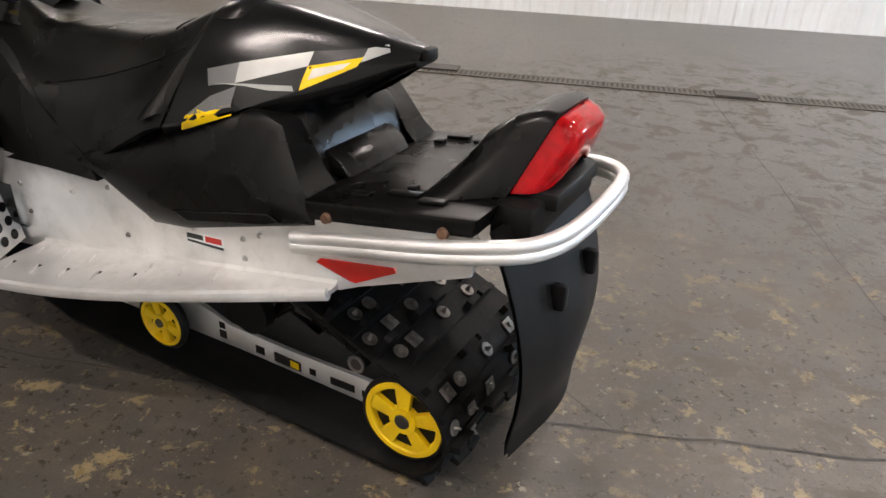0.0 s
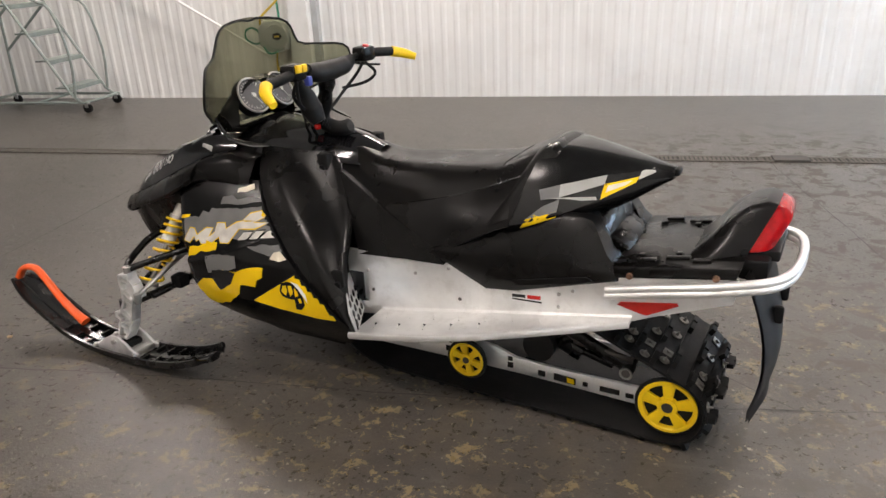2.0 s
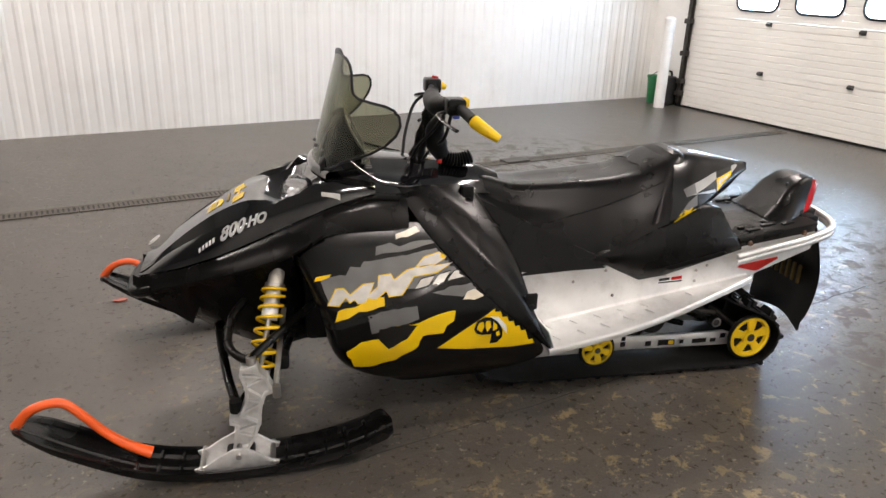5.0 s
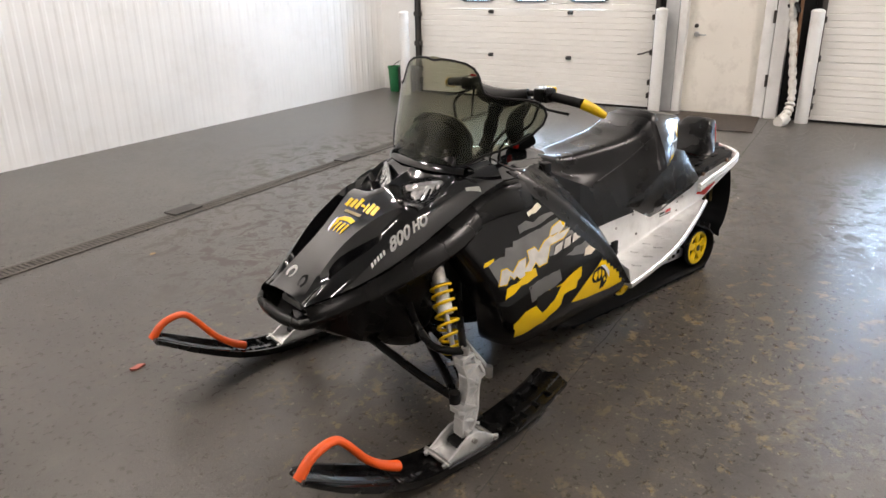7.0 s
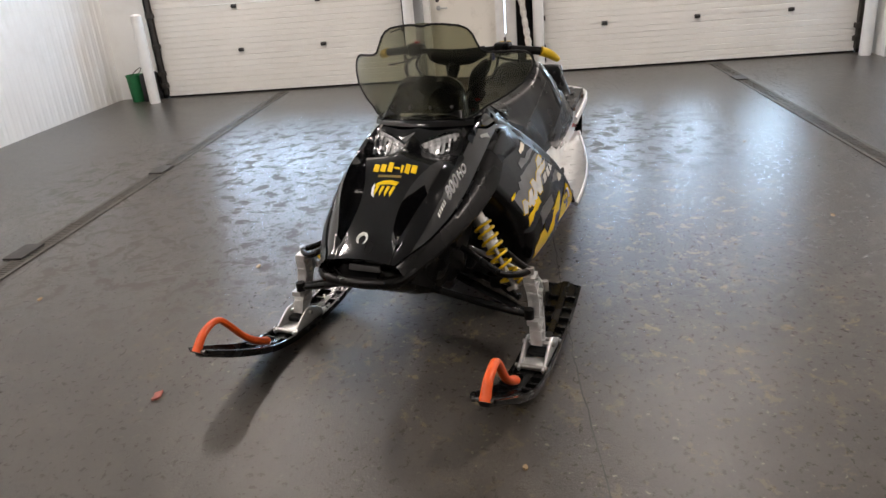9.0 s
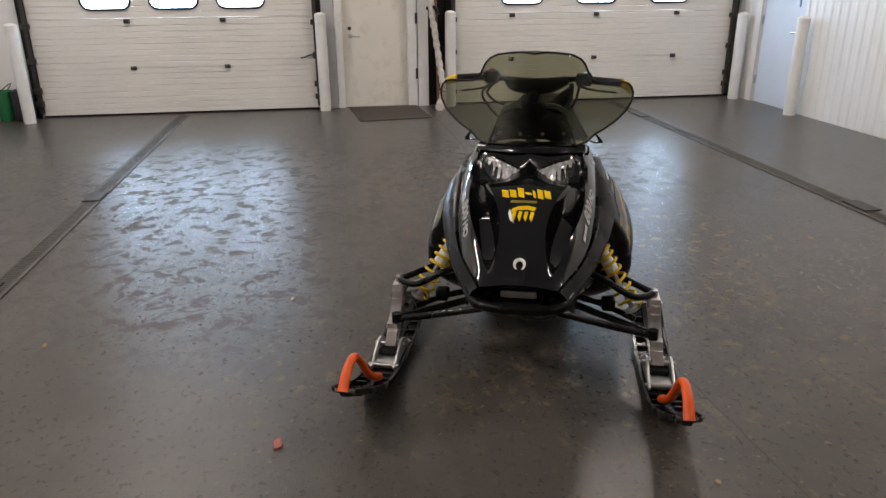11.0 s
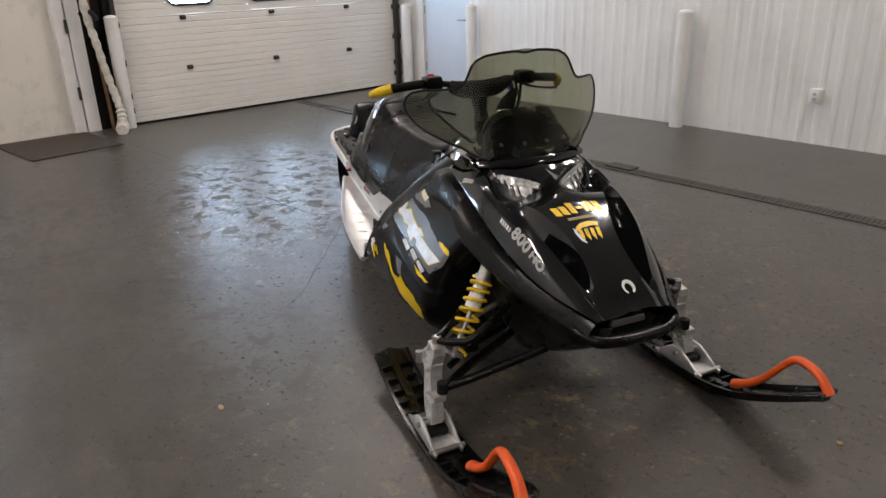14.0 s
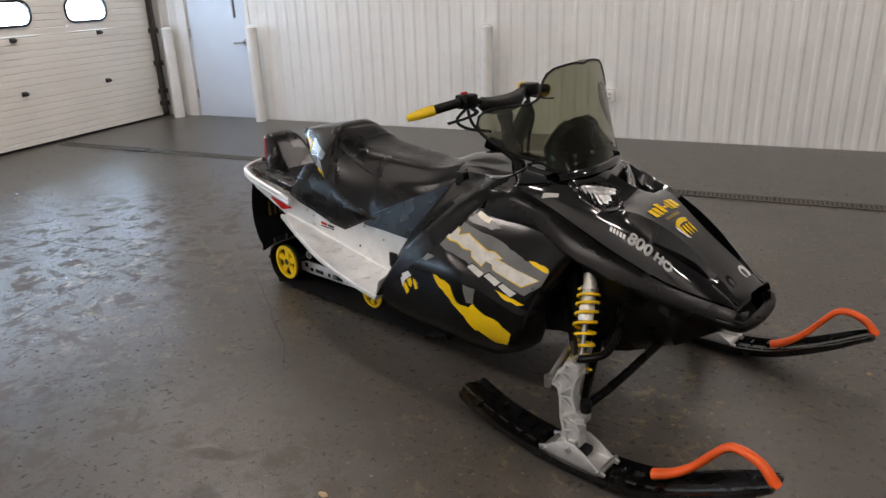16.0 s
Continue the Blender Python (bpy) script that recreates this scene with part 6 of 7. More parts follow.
box(bm, 0.050, 0.070, -0.026, 0.026, 0.748, 0.770, 0.006)
part_s("tail_catch", bm, BLACK_RUBBER, SLED)
TAILTREE = tree_of(fairing)
for s in (1, -1):
    for nm, m_, o in (
        ("grey_square", GREY_D, [(0.387, 0.720), (0.334, 0.734), (0.332, 0.703), (0.377, 0.695)]),
        ("grey_square", SILVER_D, [(0.334, 0.734), (0.223, 0.757), (0.226, 0.735), (0.332, 0.703)]),
        ("black_square", BLACK_D, [(0.223, 0.757), (0.142, 0.766), (0.144, 0.753), (0.226, 0.735)]),
        ("grey_square", SILVER_D, [(0.142, 0.766), (0.085, 0.780), (0.108, 0.762), (0.146, 0.745)]),
        ("yellow_square", YELLOW_D, [(0.226, 0.735), (0.144, 0.753), (0.150, 0.739), (0.230, 0.698)]),
        ("cream_patch", CREAM_D, [(0.217, 0.731), (0.160, 0.744), (0.171, 0.734), (0.220, 0.715)]),
        ("black_square", BLACK_D, [(0.332, 0.703), (0.226, 0.735), (0.230, 0.698), (0.327, 0.659)]),
        ("grey_square", GREY_D, [(0.370, 0.680), (0.329, 0.699), (0.332, 0.666), (0.410, 0.645)]),
        ("yellow_square", YELLOW_D, [(0.410, 0.645), (0.398, 0.650), (0.391, 0.657), (0.380, 0.652), (0.369, 0.656), (0.355, 0.660), (0.345, 0.667), (0.332, 0.669), (0.334, 0.652), (0.427, 0.616)]),
        ("silver_flash", SILVER_D, [(0.371, 0.700), (0.306, 0.704), (0.241, 0.705), (0.237, 0.697), (0.276, 0.696), (0.313, 0.700)]),
    ):
        decal(nm, o, TAILTREE, m_, fairing, "y", s, 0.0014 + 0.001 * (nm in ("cream_patch", "silver_flash")), step=0.03)

# ---------------------------------------------------------------- tunnel, boards, rear body
BOARD_Z = lambda x: 0.268 + (0.90 - x) * 0.170
for s in (1, -1):
    bm = bmesh.new()
    prism(bm, [(1.02, 0.235), (1.02, 0.465), (0.66, 0.470), (0.15, 0.515), (-0.145, 0.560), (-0.150, 0.545), (-0.14, 0.492), (0.06, 0.414), (0.10, 0.395), (0.50, 0.322), (0.90, 0.252)], "y", s * 0.252, s * 0.262)
    tun = part("tunnel_side", bm, ALU, SLED, "worn bare aluminium tunnel side")
    for x, z in ((0.945, 0.40), (0.930, 0.335), (0.655, 0.455), (0.31, 0.395), (0.31, 0.435), (0.27, 0.452), (0.30, 0.36), (0.62, 0.36), (0.77, 0.42), (0.43, 0.425)):
        bm = bmesh.new()
        cyl(bm, (x, s * 0.261, z), (x, s * 0.266, z), 0.0065, 0.004, 10)
        part_s("rivet", bm, STEEL if z > 0.36 else SCREW, tun)
    # running board: tray with rolled outer edge
    OUT = [(0.905, 0.440), (0.80, 0.440), (0.65, 0.432), (0.50, 0.408), (0.35, 0.368), (0.22, 0.328), (0.105, 0.290)]
    bm = bmesh.new()
    rows = []
    for x, y in OUT:
        z = BOARD_Z(x)
        rows.append([(x, s * 0.260, z + 0.012), (x, s * 0.266, z + 0.003), (x, s * (0.268 + (y - 0.268) * 0.5), z), (x, s * (y - 0.008), z), (x, s * y, z + 0.003), (x, s * y, z - 0.015), (x, s * (y - 0.006), z - 0.015), (x, s * (y - 0.008), z - 0.008), (x, s * 0.262, z - 0.008)])
    loft(bm, rows, closed=True, caps=True)
    board = part_s("running_board", bm, ALU, SLED, "bare aluminium running board with raised teeth", angle=35)
    bm = bmesh.new()
    tube(bm, [(x, s * (y + 0.002), BOARD_Z(x) - 0.004) for x, y in OUT], 0.009, 8, 3, flat=1.3)
    part_s("board_edge", bm, ALU, board)
    for k in range(7):
        x = 0.865 - 0.085 * k
        yo = lerp_table([(a, b) for a, b in OUT[::-1]], x)[0]
        for y in ((0.292, 0.322), (yo - 0.075, yo - 0.045)) if k < 5 else ((0.29, 0.315),):
            bm = bmesh.new()
            z = BOARD_Z(x)
            prism(bm, [(-0.003, -0.001), (0.003, -0.001), (0.0015, 0.006), (-0.0015, 0.006)], "y", y[0], y[1])
            bmesh.ops.transform(bm, matrix=Matrix.Translation((x, 0, z)) @ Matrix.Rotation(radians(0), 4, "Z"), verts=bm.verts)
            for v in bm.verts:
                v.co.x -= 0.55 * (v.co.y - y[0])
                v.co.y *= s
            part("cleat", bm, ALU, board)
            # slot drawn as a flat black patch, its inner shade put into colour
            bm = bmesh.new()
            for v in [(x - 0.014, y[0] - 0.006, z + 0.0012), (x + 0.002, y[0] - 0.006, z + 0.0012), (x - 0.005 - 0.55 * (y[1] - y[0]), y[1] + 0.006, z + 0.0012), (x - 0.021 - 0.55 * (y[1] - y[0]), y[1] + 0.006, z + 0.0012)]:
                bm.verts.new((v[0], s * v[1], v[2]))
            bm.faces.new(bm.verts[:])
            part("slot_shade", bm, BLACK_D, board)
    # perforated toe bracket
    bm = bmesh.new()
    prism(bm, [(0.268, 0.262), (0.43, 0.262), (0.43, 0.335), (0.38, 0.385), (0.268, 0.40)], "x", 0.0, 0.004)
    bmesh.ops.transform(bm, matrix=Matrix.Translation((0.918, 0, 0)) @ Matrix.Translation((0, 0, 0.26)) @ Matrix.Rotation(radians(18), 4, "Y") @ Matrix.Translation((0, 0, -0.26)), verts=bm.verts)
    for v in bm.verts:
        v.co.x += 0.050 - 0.53 * (v.co.y - 0.268)
        v.co.y *= s
    toe = part("toe_bracket", bm, ALU, SLED, "perforated aluminium toe bracket")
    # perforations: black discs on the solid plate, darkness painted rather than cut
    for i in range(4):
        for j in range(3):
            y, z = 0.295 + 0.034 * i, 0.285 + 0.032 * j
            if z > 0.40 - (y - 0.268) * 0.3:
                continue
            bm = bmesh.new()
            cyl(bm, (-0.0015, s * y, z), (0.0, s * y, z), 0.011, n=14)
            bmesh.ops.transform(bm, matrix=Matrix.Translation((0.9165, 0, 0)) @ Matrix.Translation((0, 0, 0.26)) @ Matrix.Rotation(radians(18), 4, "Y") @ Matrix.Translation((0, 0, -0.26)), verts=bm.verts)
            for v in bm.verts:
                v.co.x += 0.050 - 0.53 * (abs(v.co.y) - 0.268)
            part("hole_shade", bm, BLACK_D, toe)
    # red reflector
    bm = bmesh.new()
    prism(bm, [(0.147, 0.437), (0.078, 0.420), (0.066, 0.420), (-0.012, 0.462), (-0.008, 0.470), (0.138, 0.446)], "y", s * 0.2615, s * 0.2655, 0.001)
    part("reflector", bm, RED_D, SLED, "red triangular reflector")
    # small sticker with unreadable print
    SX, SZ = 0.405, 0.402
    bm = bmesh.new()
    prism(bm, [(SX + 0.045, SZ - 0.014), (SX - 0.045, SZ - 0.004), (SX - 0.045, SZ + 0.018), (SX + 0.045, SZ + 0.012)], "y", s * 0.2622, s * 0.2632)
    st = part("sticker", bm, WHITE_D, SLED, "small white dealer sticker")
    for a, b, c, d, m_ in ((0.045, 0.004, 0.000, 0.010, BLACK_D), (-0.002, -0.042, 0.002, 0.014, RED_D), (0.045, -0.045, -0.008, -0.003, BLACK_D)):
        bm = bmesh.new()
        prism(bm, [(SX + a, SZ + c), (SX + b, SZ + c + 0.003), (SX + b, SZ + d + 0.003), (SX + a, SZ + d)], "y", s * 0.2634, s * 0.2642)
        part("printed_bar", bm, m_, st)
    # rear side body below the seat
    bm = bmesh.new()
    P = [(0.735, 0.500), (0.655, 0.474), (0.600, 0.447), (0.530, 0.414), (0.44, 0.424), (0.146, 0.506), (0.150, 0.535), (0.185, 0.570), (0.232, 0.650), (0.30, 0.668), (0.44, 0.632), (0.56, 0.585), (0.68, 0.530)]
    C = Vector((0.40, 0.0, 0.53))
    tuck = lambda z: 0.30 * max(0.0, z - 0.52)
    outer = [(x, s * (0.2660 - tuck(z)), z) for x, z in P]
    inner = [(x, s * 0.18, z) for x, z in P]
    mid = [(C.x + (x - C.x) * 0.90, s * (0.276 - tuck(C.z + (z - C.z) * 0.88)), C.z + (z - C.z) * 0.88) for x, z in P]
    mid2 = [(C.x + (x - C.x) * 0.55, s * (0.281 - tuck(C.z + (z - C.z) * 0.5)), C.z + (z - C.z) * 0.5) for x, z in P]
    loft(bm, [inner, outer, mid, mid2], closed=True)
    bm.faces.new([v for v in bm.verts][-len(P):])
    body = part_s("rear_side_body", bm, MATTE, SLED, "matte black moulded rear side body", angle=45)
    bm = bmesh.new()
    prism(bm, [(0.46, 0.462), (0.23, 0.512), (0.205, 0.502), (0.235, 0.490), (0.42, 0.450)], "y", s * 0.276, s * 0.2835, 0.002)
    part("embossed_panel", bm, SATIN, body)

# black tank-like storage behind, under the tail
bm = bmesh.new()
secs = []
for y in (-0.225, -0.20, -0.15, -0.05, 0.05, 0.15, 0.20, 0.225):
    f = 1 - (abs(y) / 0.24) ** 4 * 0.12
    secs.append([(0.45, y, 0.50), (0.17, y, 0.53), (0.19, y, 0.56), (0.205 + 0.02 * (1 - f), y, 0.60), (0.225, y, 0.645 * f + 0.02), (0.27, y, 0.675 * f + 0.01), (0.45, y, 0.69 * f)])
loft(bm, secs, closed=True, caps=True)
part_s("storage_case", bm, MATTE, SLED, "smooth black storage case under the tail", angle=50)

# tunnel top, cargo plate and its moulded ridges
bm = bmesh.new()
prism(bm, [(1.0, 0.455), (1.0, 0.44), (0.15, 0.53), (-0.12, 0.565), (-0.12, 0.572), (0.15, 0.538)], "y", -0.252, 0.252)
part("tunnel_top", bm, ALU, SLED)
bm = bmesh.new()
prism(bm, [(0.165, 0.548), (0.160, 0.512), (-0.14, 0.558), (-0.150, 0.592)], "y", -0.268, 0.268, 0.008)
plate = part_s("cargo_plate", bm, MATTE, SLED, "matte black cargo plate behind the seat", angle=30)
PZ = lambda x: 0.549 + (0.165 - x) * 0.1397
for s in (1, -1):
    for x0, x1, y in ((0.11, 0.06, 0.225), (0.04, -0.02, 0.205), (-0.03, -0.075, 0.225), (0.12, 0.10, 0.19), (0.02, 0.005, 0.175), (-0.05, -0.09, 0.195)):
        bm = bmesh.new()
        box(bm, x1, x0, s * y - 0.009, s * y + 0.009, -0.002, 0.006, 0.002)
        for v in bm.verts:
            v.co.z += PZ(v.co.x)
        part_s("ridge", bm, MATTE, plate)
    for x in (0.117, -0.095):
        bm = bmesh.new()
        cyl(bm, (x, s * 0.266, PZ(x) - 0.028), (x, s * 0.275, PZ(x) - 0.028), 0.010, 0.008, 12)
        part_s("bolt", bm, RUST, plate)
bm = bmesh.new()
prism(bm, [(0.205, 0.552), (0.150, 0.552), (0.165, 0.575), (0.190, 0.592), (0.205, 0.592)], "y", -0.13, 0.16, 0.006)
part_s("plate_step", bm, MATTE, plate)

# tail hump and lamp
def hump(x, h, w, z0, n=26):
    out = []
    for k in range(n + 1):
        c = math.cos(math.pi * k / n)
        z = z0 + h * min(1.0, (1 - abs(c)) / 0.30) ** 0.75 * (1 + 0.06 * (1 - c * c))
        # leans back as it rises
        f = max(0.0, min(1.0, (-0.05 - x) / 0.12))
        out.append((x + 0.42 * (0.69 - z) * f, w * c * (1 - 0.10 * (z - z0) / 0.12), z))
    return out


bm = bmesh.new()
loft(bm, [hump(-0.015, 0.004, 0.205, 0.574), hump(-0.06, 0.045, 0.212, 0.578), hump(-0.10, 0.092, 0.206, 0.584), hump(-0.135, 0.118, 0.196, 0.588), hump(-0.165, 0.128, 0.184, 0.590), hump(-0.190, 0.122, 0.176, 0.592), hump(-0.192, 0.100, 0.150, 0.600)])
hump_ob = part_s("tail_hump", bm, MATTE, SLED, "matte black hump that carries the tail lamp", angle=55)
bm = bmesh.new()
box(bm, -0.205, -0.135, -0.20, 0.20, 0.535, 0.592, 0.008)
box(bm, -0.225, -0.150, -0.15, 0.15, 0.575, 0.606, 0.008)
part_s("lamp_bracket", bm, BLACK_RUBBER, SLED)
bm = bmesh.new()
loft(bm, [hump(-0.188, 0.110, 0.166, 0.598), hump(-0.193, 0.112, 0.168, 0.598), hump(-0.214, 0.104, 0.160, 0.600), hump(-0.232, 0.090, 0.145, 0.603), hump(-0.240, 0.070, 0.120, 0.610), hump(-0.243, 0.045, 0.09, 0.62), hump(-0.244, 0.004, 0.02, 0.64)])
tl = part_s("tail_lamp", bm, RED_LENS, SLED, "red tail lamp lens", angle=60)
bm = bmesh.new()
loft(bm, [hump(-0.186, 0.10, 0.155, 0.602), hump(-0.205, 0.095, 0.148, 0.604), hump(-0.218, 0.07, 0.11, 0.612)])
part_s("lamp_body", bm, RED_BACK, tl)

# rear bumper: an oval tube round the tail
BP = [(0.172, 0.236, 0.478), (0.05, 0.233, 0.505), (-0.08, 0.227, 0.530), (-0.17, 0.212, 0.548), (-0.225, 0.185, 0.556), (-0.255, 0.140, 0.562), (-0.268, 0.08, 0.568), (-0.273, 0.0, 0.572)]
BP = BP + [(x, -y, z) for x, y, z in BP[-2::-1]]
bm = bmesh.new()
tube(bm, [(x, y, z + 0.0085) for x, y, z in BP], 0.0115, 10, 5)
bump = part_s("rear_bumper", bm, ALU, SLED, "polished aluminium rear grab bumper")
bm = bmesh.new()
tube(bm, [(x, y, z - 0.0085) for x, y, z in BP], 0.0115, 10, 5)
part_s("lower_bead", bm, ALU, bump)

# snow flap
bm = bmesh.new()
rows_f, rows_b = [], []
for k in range(13):
    t = k / 12
    z = 0.565 - 0.415 * t
    x = -0.165 - 0.060 * math.sin(math.pi * min(t * 1.1, 1.0) * 0.8) - 0.01 * t
    w = 0.245 * (1 - 0.10 * t ** 3) if t < 0.9 else 0.22
    rows_f.append([(x - 0.030 * (1 - (j / 6) ** 2) * (0.4 + 0.6 * t), w * j / 6, z - 0.02 * (j / 6) ** 2 * t) for j in range(-6, 7)])
    rows_b.append([(px + 0.007, py, pz) for px, py, pz in rows_f[-1]])
loft(bm, rows_f)
loft(bm, rows_b)
bmesh.ops.remove_doubles(bm, verts=bm.verts, dist=1e-5)
flap = part_s("snow_flap", bm, FLAP, SLED, "black moulded rubber snow flap", angle=60)
for k in range(6):
    bm = bmesh.new()
    y = -0.135 + 0.054 * k
    box(bm, -0.224, -0.214, y - 0.010, y + 0.010, 0.30, 0.375, 0.003)
    part("moulded_bar", bm, mat("faded_yellow_print", (0.11, 0.075, 0.012), 0.6) if k == 0 else bpy.data.materials["faded_yellow_print"], flap)
for s in (1, -1):
    bm = bmesh.new()
    box(bm, -0.252, -0.225, s * 0.12 - 0.014, s * 0.12 + 0.014, 0.40, 0.45, 0.008)
    part_s("moulded_boss", bm, FLAP, flap)

# ---------------------------------------------------------------- track and rear suspension
def arc(cx, cz, r, a0, a1, n):
    return [(cx + r * math.cos(radians(a0 + (a1 - a0) * k / n)), cz + r * math.sin(radians(a0 + (a1 - a0) * k / n))) for k in range(n + 1)]

RUN = arc(0.0, 0.122, 0.103, 118, 270, 14) + [(0.15, 0.019), (0.45, 0.019), (0.75, 0.019), (0.95, 0.022), (1.03, 0.045)] + arc(1.30, 0.335, 0.095, -52, 80, 8) + [(1.10, 0.410), (0.75, 0.395), (0.45, 0.385)] + arc(0.34, 0.325, 0.055, 70, 125, 4)
pts3 = [Vector((x, 0, z)) for x, z in RUN]
# even spacing along the loop
seg = [(pts3[i], pts3[(i + 1) % len(pts3)]) for i in range(len(pts3))]
total = sum((b - a).length for a, b in seg)
PITCH = total / 60


def on_run(d):
    d %= total
    for a, b in seg:
        L_ = (b - a).length
        if d <= L_:
            return a.lerp(b, d / L_), (b - a).normalized()
        d -= L_
    return seg[0][0], (seg[0][1] - seg[0][0]).normalized()


bm = bmesh.new()
rows = []
for k in range(240):
    p, t = on_run(k * PITCH / 4)
    nrm = Vector((-t.z, 0, t.x))  # inward for this sense of travel
    rows.append([p + Vector((0, y, 0)) + nrm * d for y, d in ((-0.19, 0.003), (-0.19, -0.004), (0.19, -0.004), (0.19, 0.003))])
loft(bm, rows + [rows[0]], closed=True)
track = part_s("track", bm, RUBBER, SLED, "black rubber drive track with tall lugs", angle=40)

lug_a, lug_b = bmesh.new(), bmesh.new()
for b_, spans in ((lug_a, ((-0.185, -0.125), (-0.055, 0.055), (0.125, 0.185))), (lug_b, ((-0.15, -0.065), (0.065, 0.15)))):
    o = [(-0.188, -0.001), (-0.188, 0.005)]
    for y0, y1 in spans:
        o += [(y0, 0.005), (y0 + 0.003, 0.024), ((y0 + y1) / 2 - 0.006, 0.027), ((y0 + y1) / 2, 0.019), ((y0 + y1) / 2 + 0.006, 0.027), (y1 - 0.003, 0.024), (y1, 0.005)]
    o += [(0.188, 0.005), (0.188, -0.001)]
    prism(b_, o, "x", -0.007, 0.007)
meshes = []
for nm, b_ in (("lug", lug_a), ("lug", lug_b)):
    bmesh.ops.recalc_face_normals(b_, faces=b_.faces)
    me = bpy.data.meshes.new(nm)
    b_.to_mesh(me)
    b_.free()
    me.materials.append(RUBBER)
    meshes.append(me)
plate_bm, stud_bm = bmesh.new(), bmesh.new()
box(plate_bm, -0.014, 0.014, -0.015, 0.015, 0.003, 0.006, 0.001)
cyl(plate_bm, (0, 0, 0.006), (0, 0, 0.012), 0.006)
cyl(stud_bm, (0, 0, 0.003), (0, 0, 0.006), 0.0145, n=18)
cyl(stud_bm, (0, 0, 0.006), (0, 0, 0.018), 0.006, 0.002, 10)
small = []
for nm, b_, m_ in (("clip_plate", plate_bm, STUD_STEEL), ("stud", stud_bm, STUD_STEEL)):
    me = bpy.data.meshes.new(nm)
    b_.to_mesh(me)
    b_.free()
    me.materials.append(m_)
    small.append(me)
for k in range(60):
    p, t = on_run(k * PITCH)
    out = Vector((t.z, 0, -t.x))
    M_ = Matrix(((t.x, 0, out.x, p.x + out.x * 0.004), (0, 1, 0, 0), (t.z, 0, out.z, p.z + out.z * 0.004), (0, 0, 0, 1)))
    flat_low = p.z < 0.03 and -0.02 < p.x
    if flat_low:
        M_ = M_ @ Matrix.Diagonal((1, 1, 0.55, 1))
    ob = new("lug", meshes[k % 2])
    ob.parent, ob.matrix_local = track, M_
    if not flat_low and k % 4 != 3:
        p2, t2 = on_run((k + 0.5) * PITCH)
        o2 = Vector((t2.z, 0, -t2.x))
        for j, y in enumerate((-0.155, -0.09, 0.02, 0.095, 0.16) if k % 2 else (-0.12, -0.02, 0.09, 0.135)):
            me = small[0] if (j + k) % 3 == 0 else small[1]
            ob = new("clip_plate" if me is small[0] else "stud", me)
            ob.parent = track
            ob.matrix_local = Matrix(((t2.x, 0, o2.x, p2.x + o2.x * 0.003), (0, 1, 0, y), (t2.z, 0, o2.z, p2.z + o2.z * 0.003), (0, 0, 0, 1)))


def wheel(x, y, z, r, spokes, s, name):
    """A spoked yellow idler wheel with a rubber tyre; s is the side it faces."""
    bm = bmesh.new()
    loft(bm, [[(rr * math.cos(a), yy, rr * math.sin(a)) for a in (2 * math.pi * k / 40 for k in range(40))] for rr, yy in ((r * 0.80, -0.012), (r * 1.0, -0.012), (r * 1.0, 0.002), (r * 0.97, 0.006), (r * 0.86, 0.006), (r * 0.82, 0.003), (r * 0.80, -0.012))], closed=True)
    bmesh.ops.translate(bm, vec=(x, y, z), verts=bm.verts)
    w = part_s(name, bm, YELLOW, SLED, "yellow plastic idler wheel", angle=35)
    bm = bmesh.new()
    for k in range(spokes):
        a = 2 * math.pi * k / spokes + 0.3
        pr = [(r * 0.25, -r * 0.13), (r * 0.84, -r * 0.22), (r * 0.84, r * 0.22), (r * 0.25, r * 0.13)]
        A = [(u * math.cos(a) - v * math.sin(a), u * math.sin(a) + v * math.cos(a)) for u, v in pr]
        prism(bm, A, "y", -0.008 * s, 0.004 * s, 0.0015)
    bmesh.ops.translate(bm, vec=(x, y, z), verts=bm.verts)
    part_s("spokes", bm, YELLOW, w, angle=35)
    bm = bmesh.new()
    cyl(bm, (x, y - 0.010 * s, z), (x, y + 0.008 * s, z), r * 0.36, r * 0.33, 24)
    part_s("hub", bm, YELLOW, w)
    bm = bmesh.new()
    cyl(bm, (x, y + 0.006 * s, z), (x, y + 0.011 * s, z), r * 0.20, r * 0.17, 16)
    part_s("axle_bolt", bm, SCREW, w)
    bm = bmesh.new()
    cyl(bm, (x, y - 0.022 * s, z), (x, y - 0.009 * s, z), r * 0.98, n=32)
    part_s("backing", bm, BLACK_RUBBER, w)
    bm = bmesh.new()
    tube(bm, [(x + (r + 0.002) * math.cos(a), y - 0.003 * s, z + (r + 0.002) * math.sin(a)) for a in (2 * math.pi * k / 40 for k in range(40))], 0.0075, 8, closed=True)
    part_s("tyre", bm, BLACK_RUBBER, w)


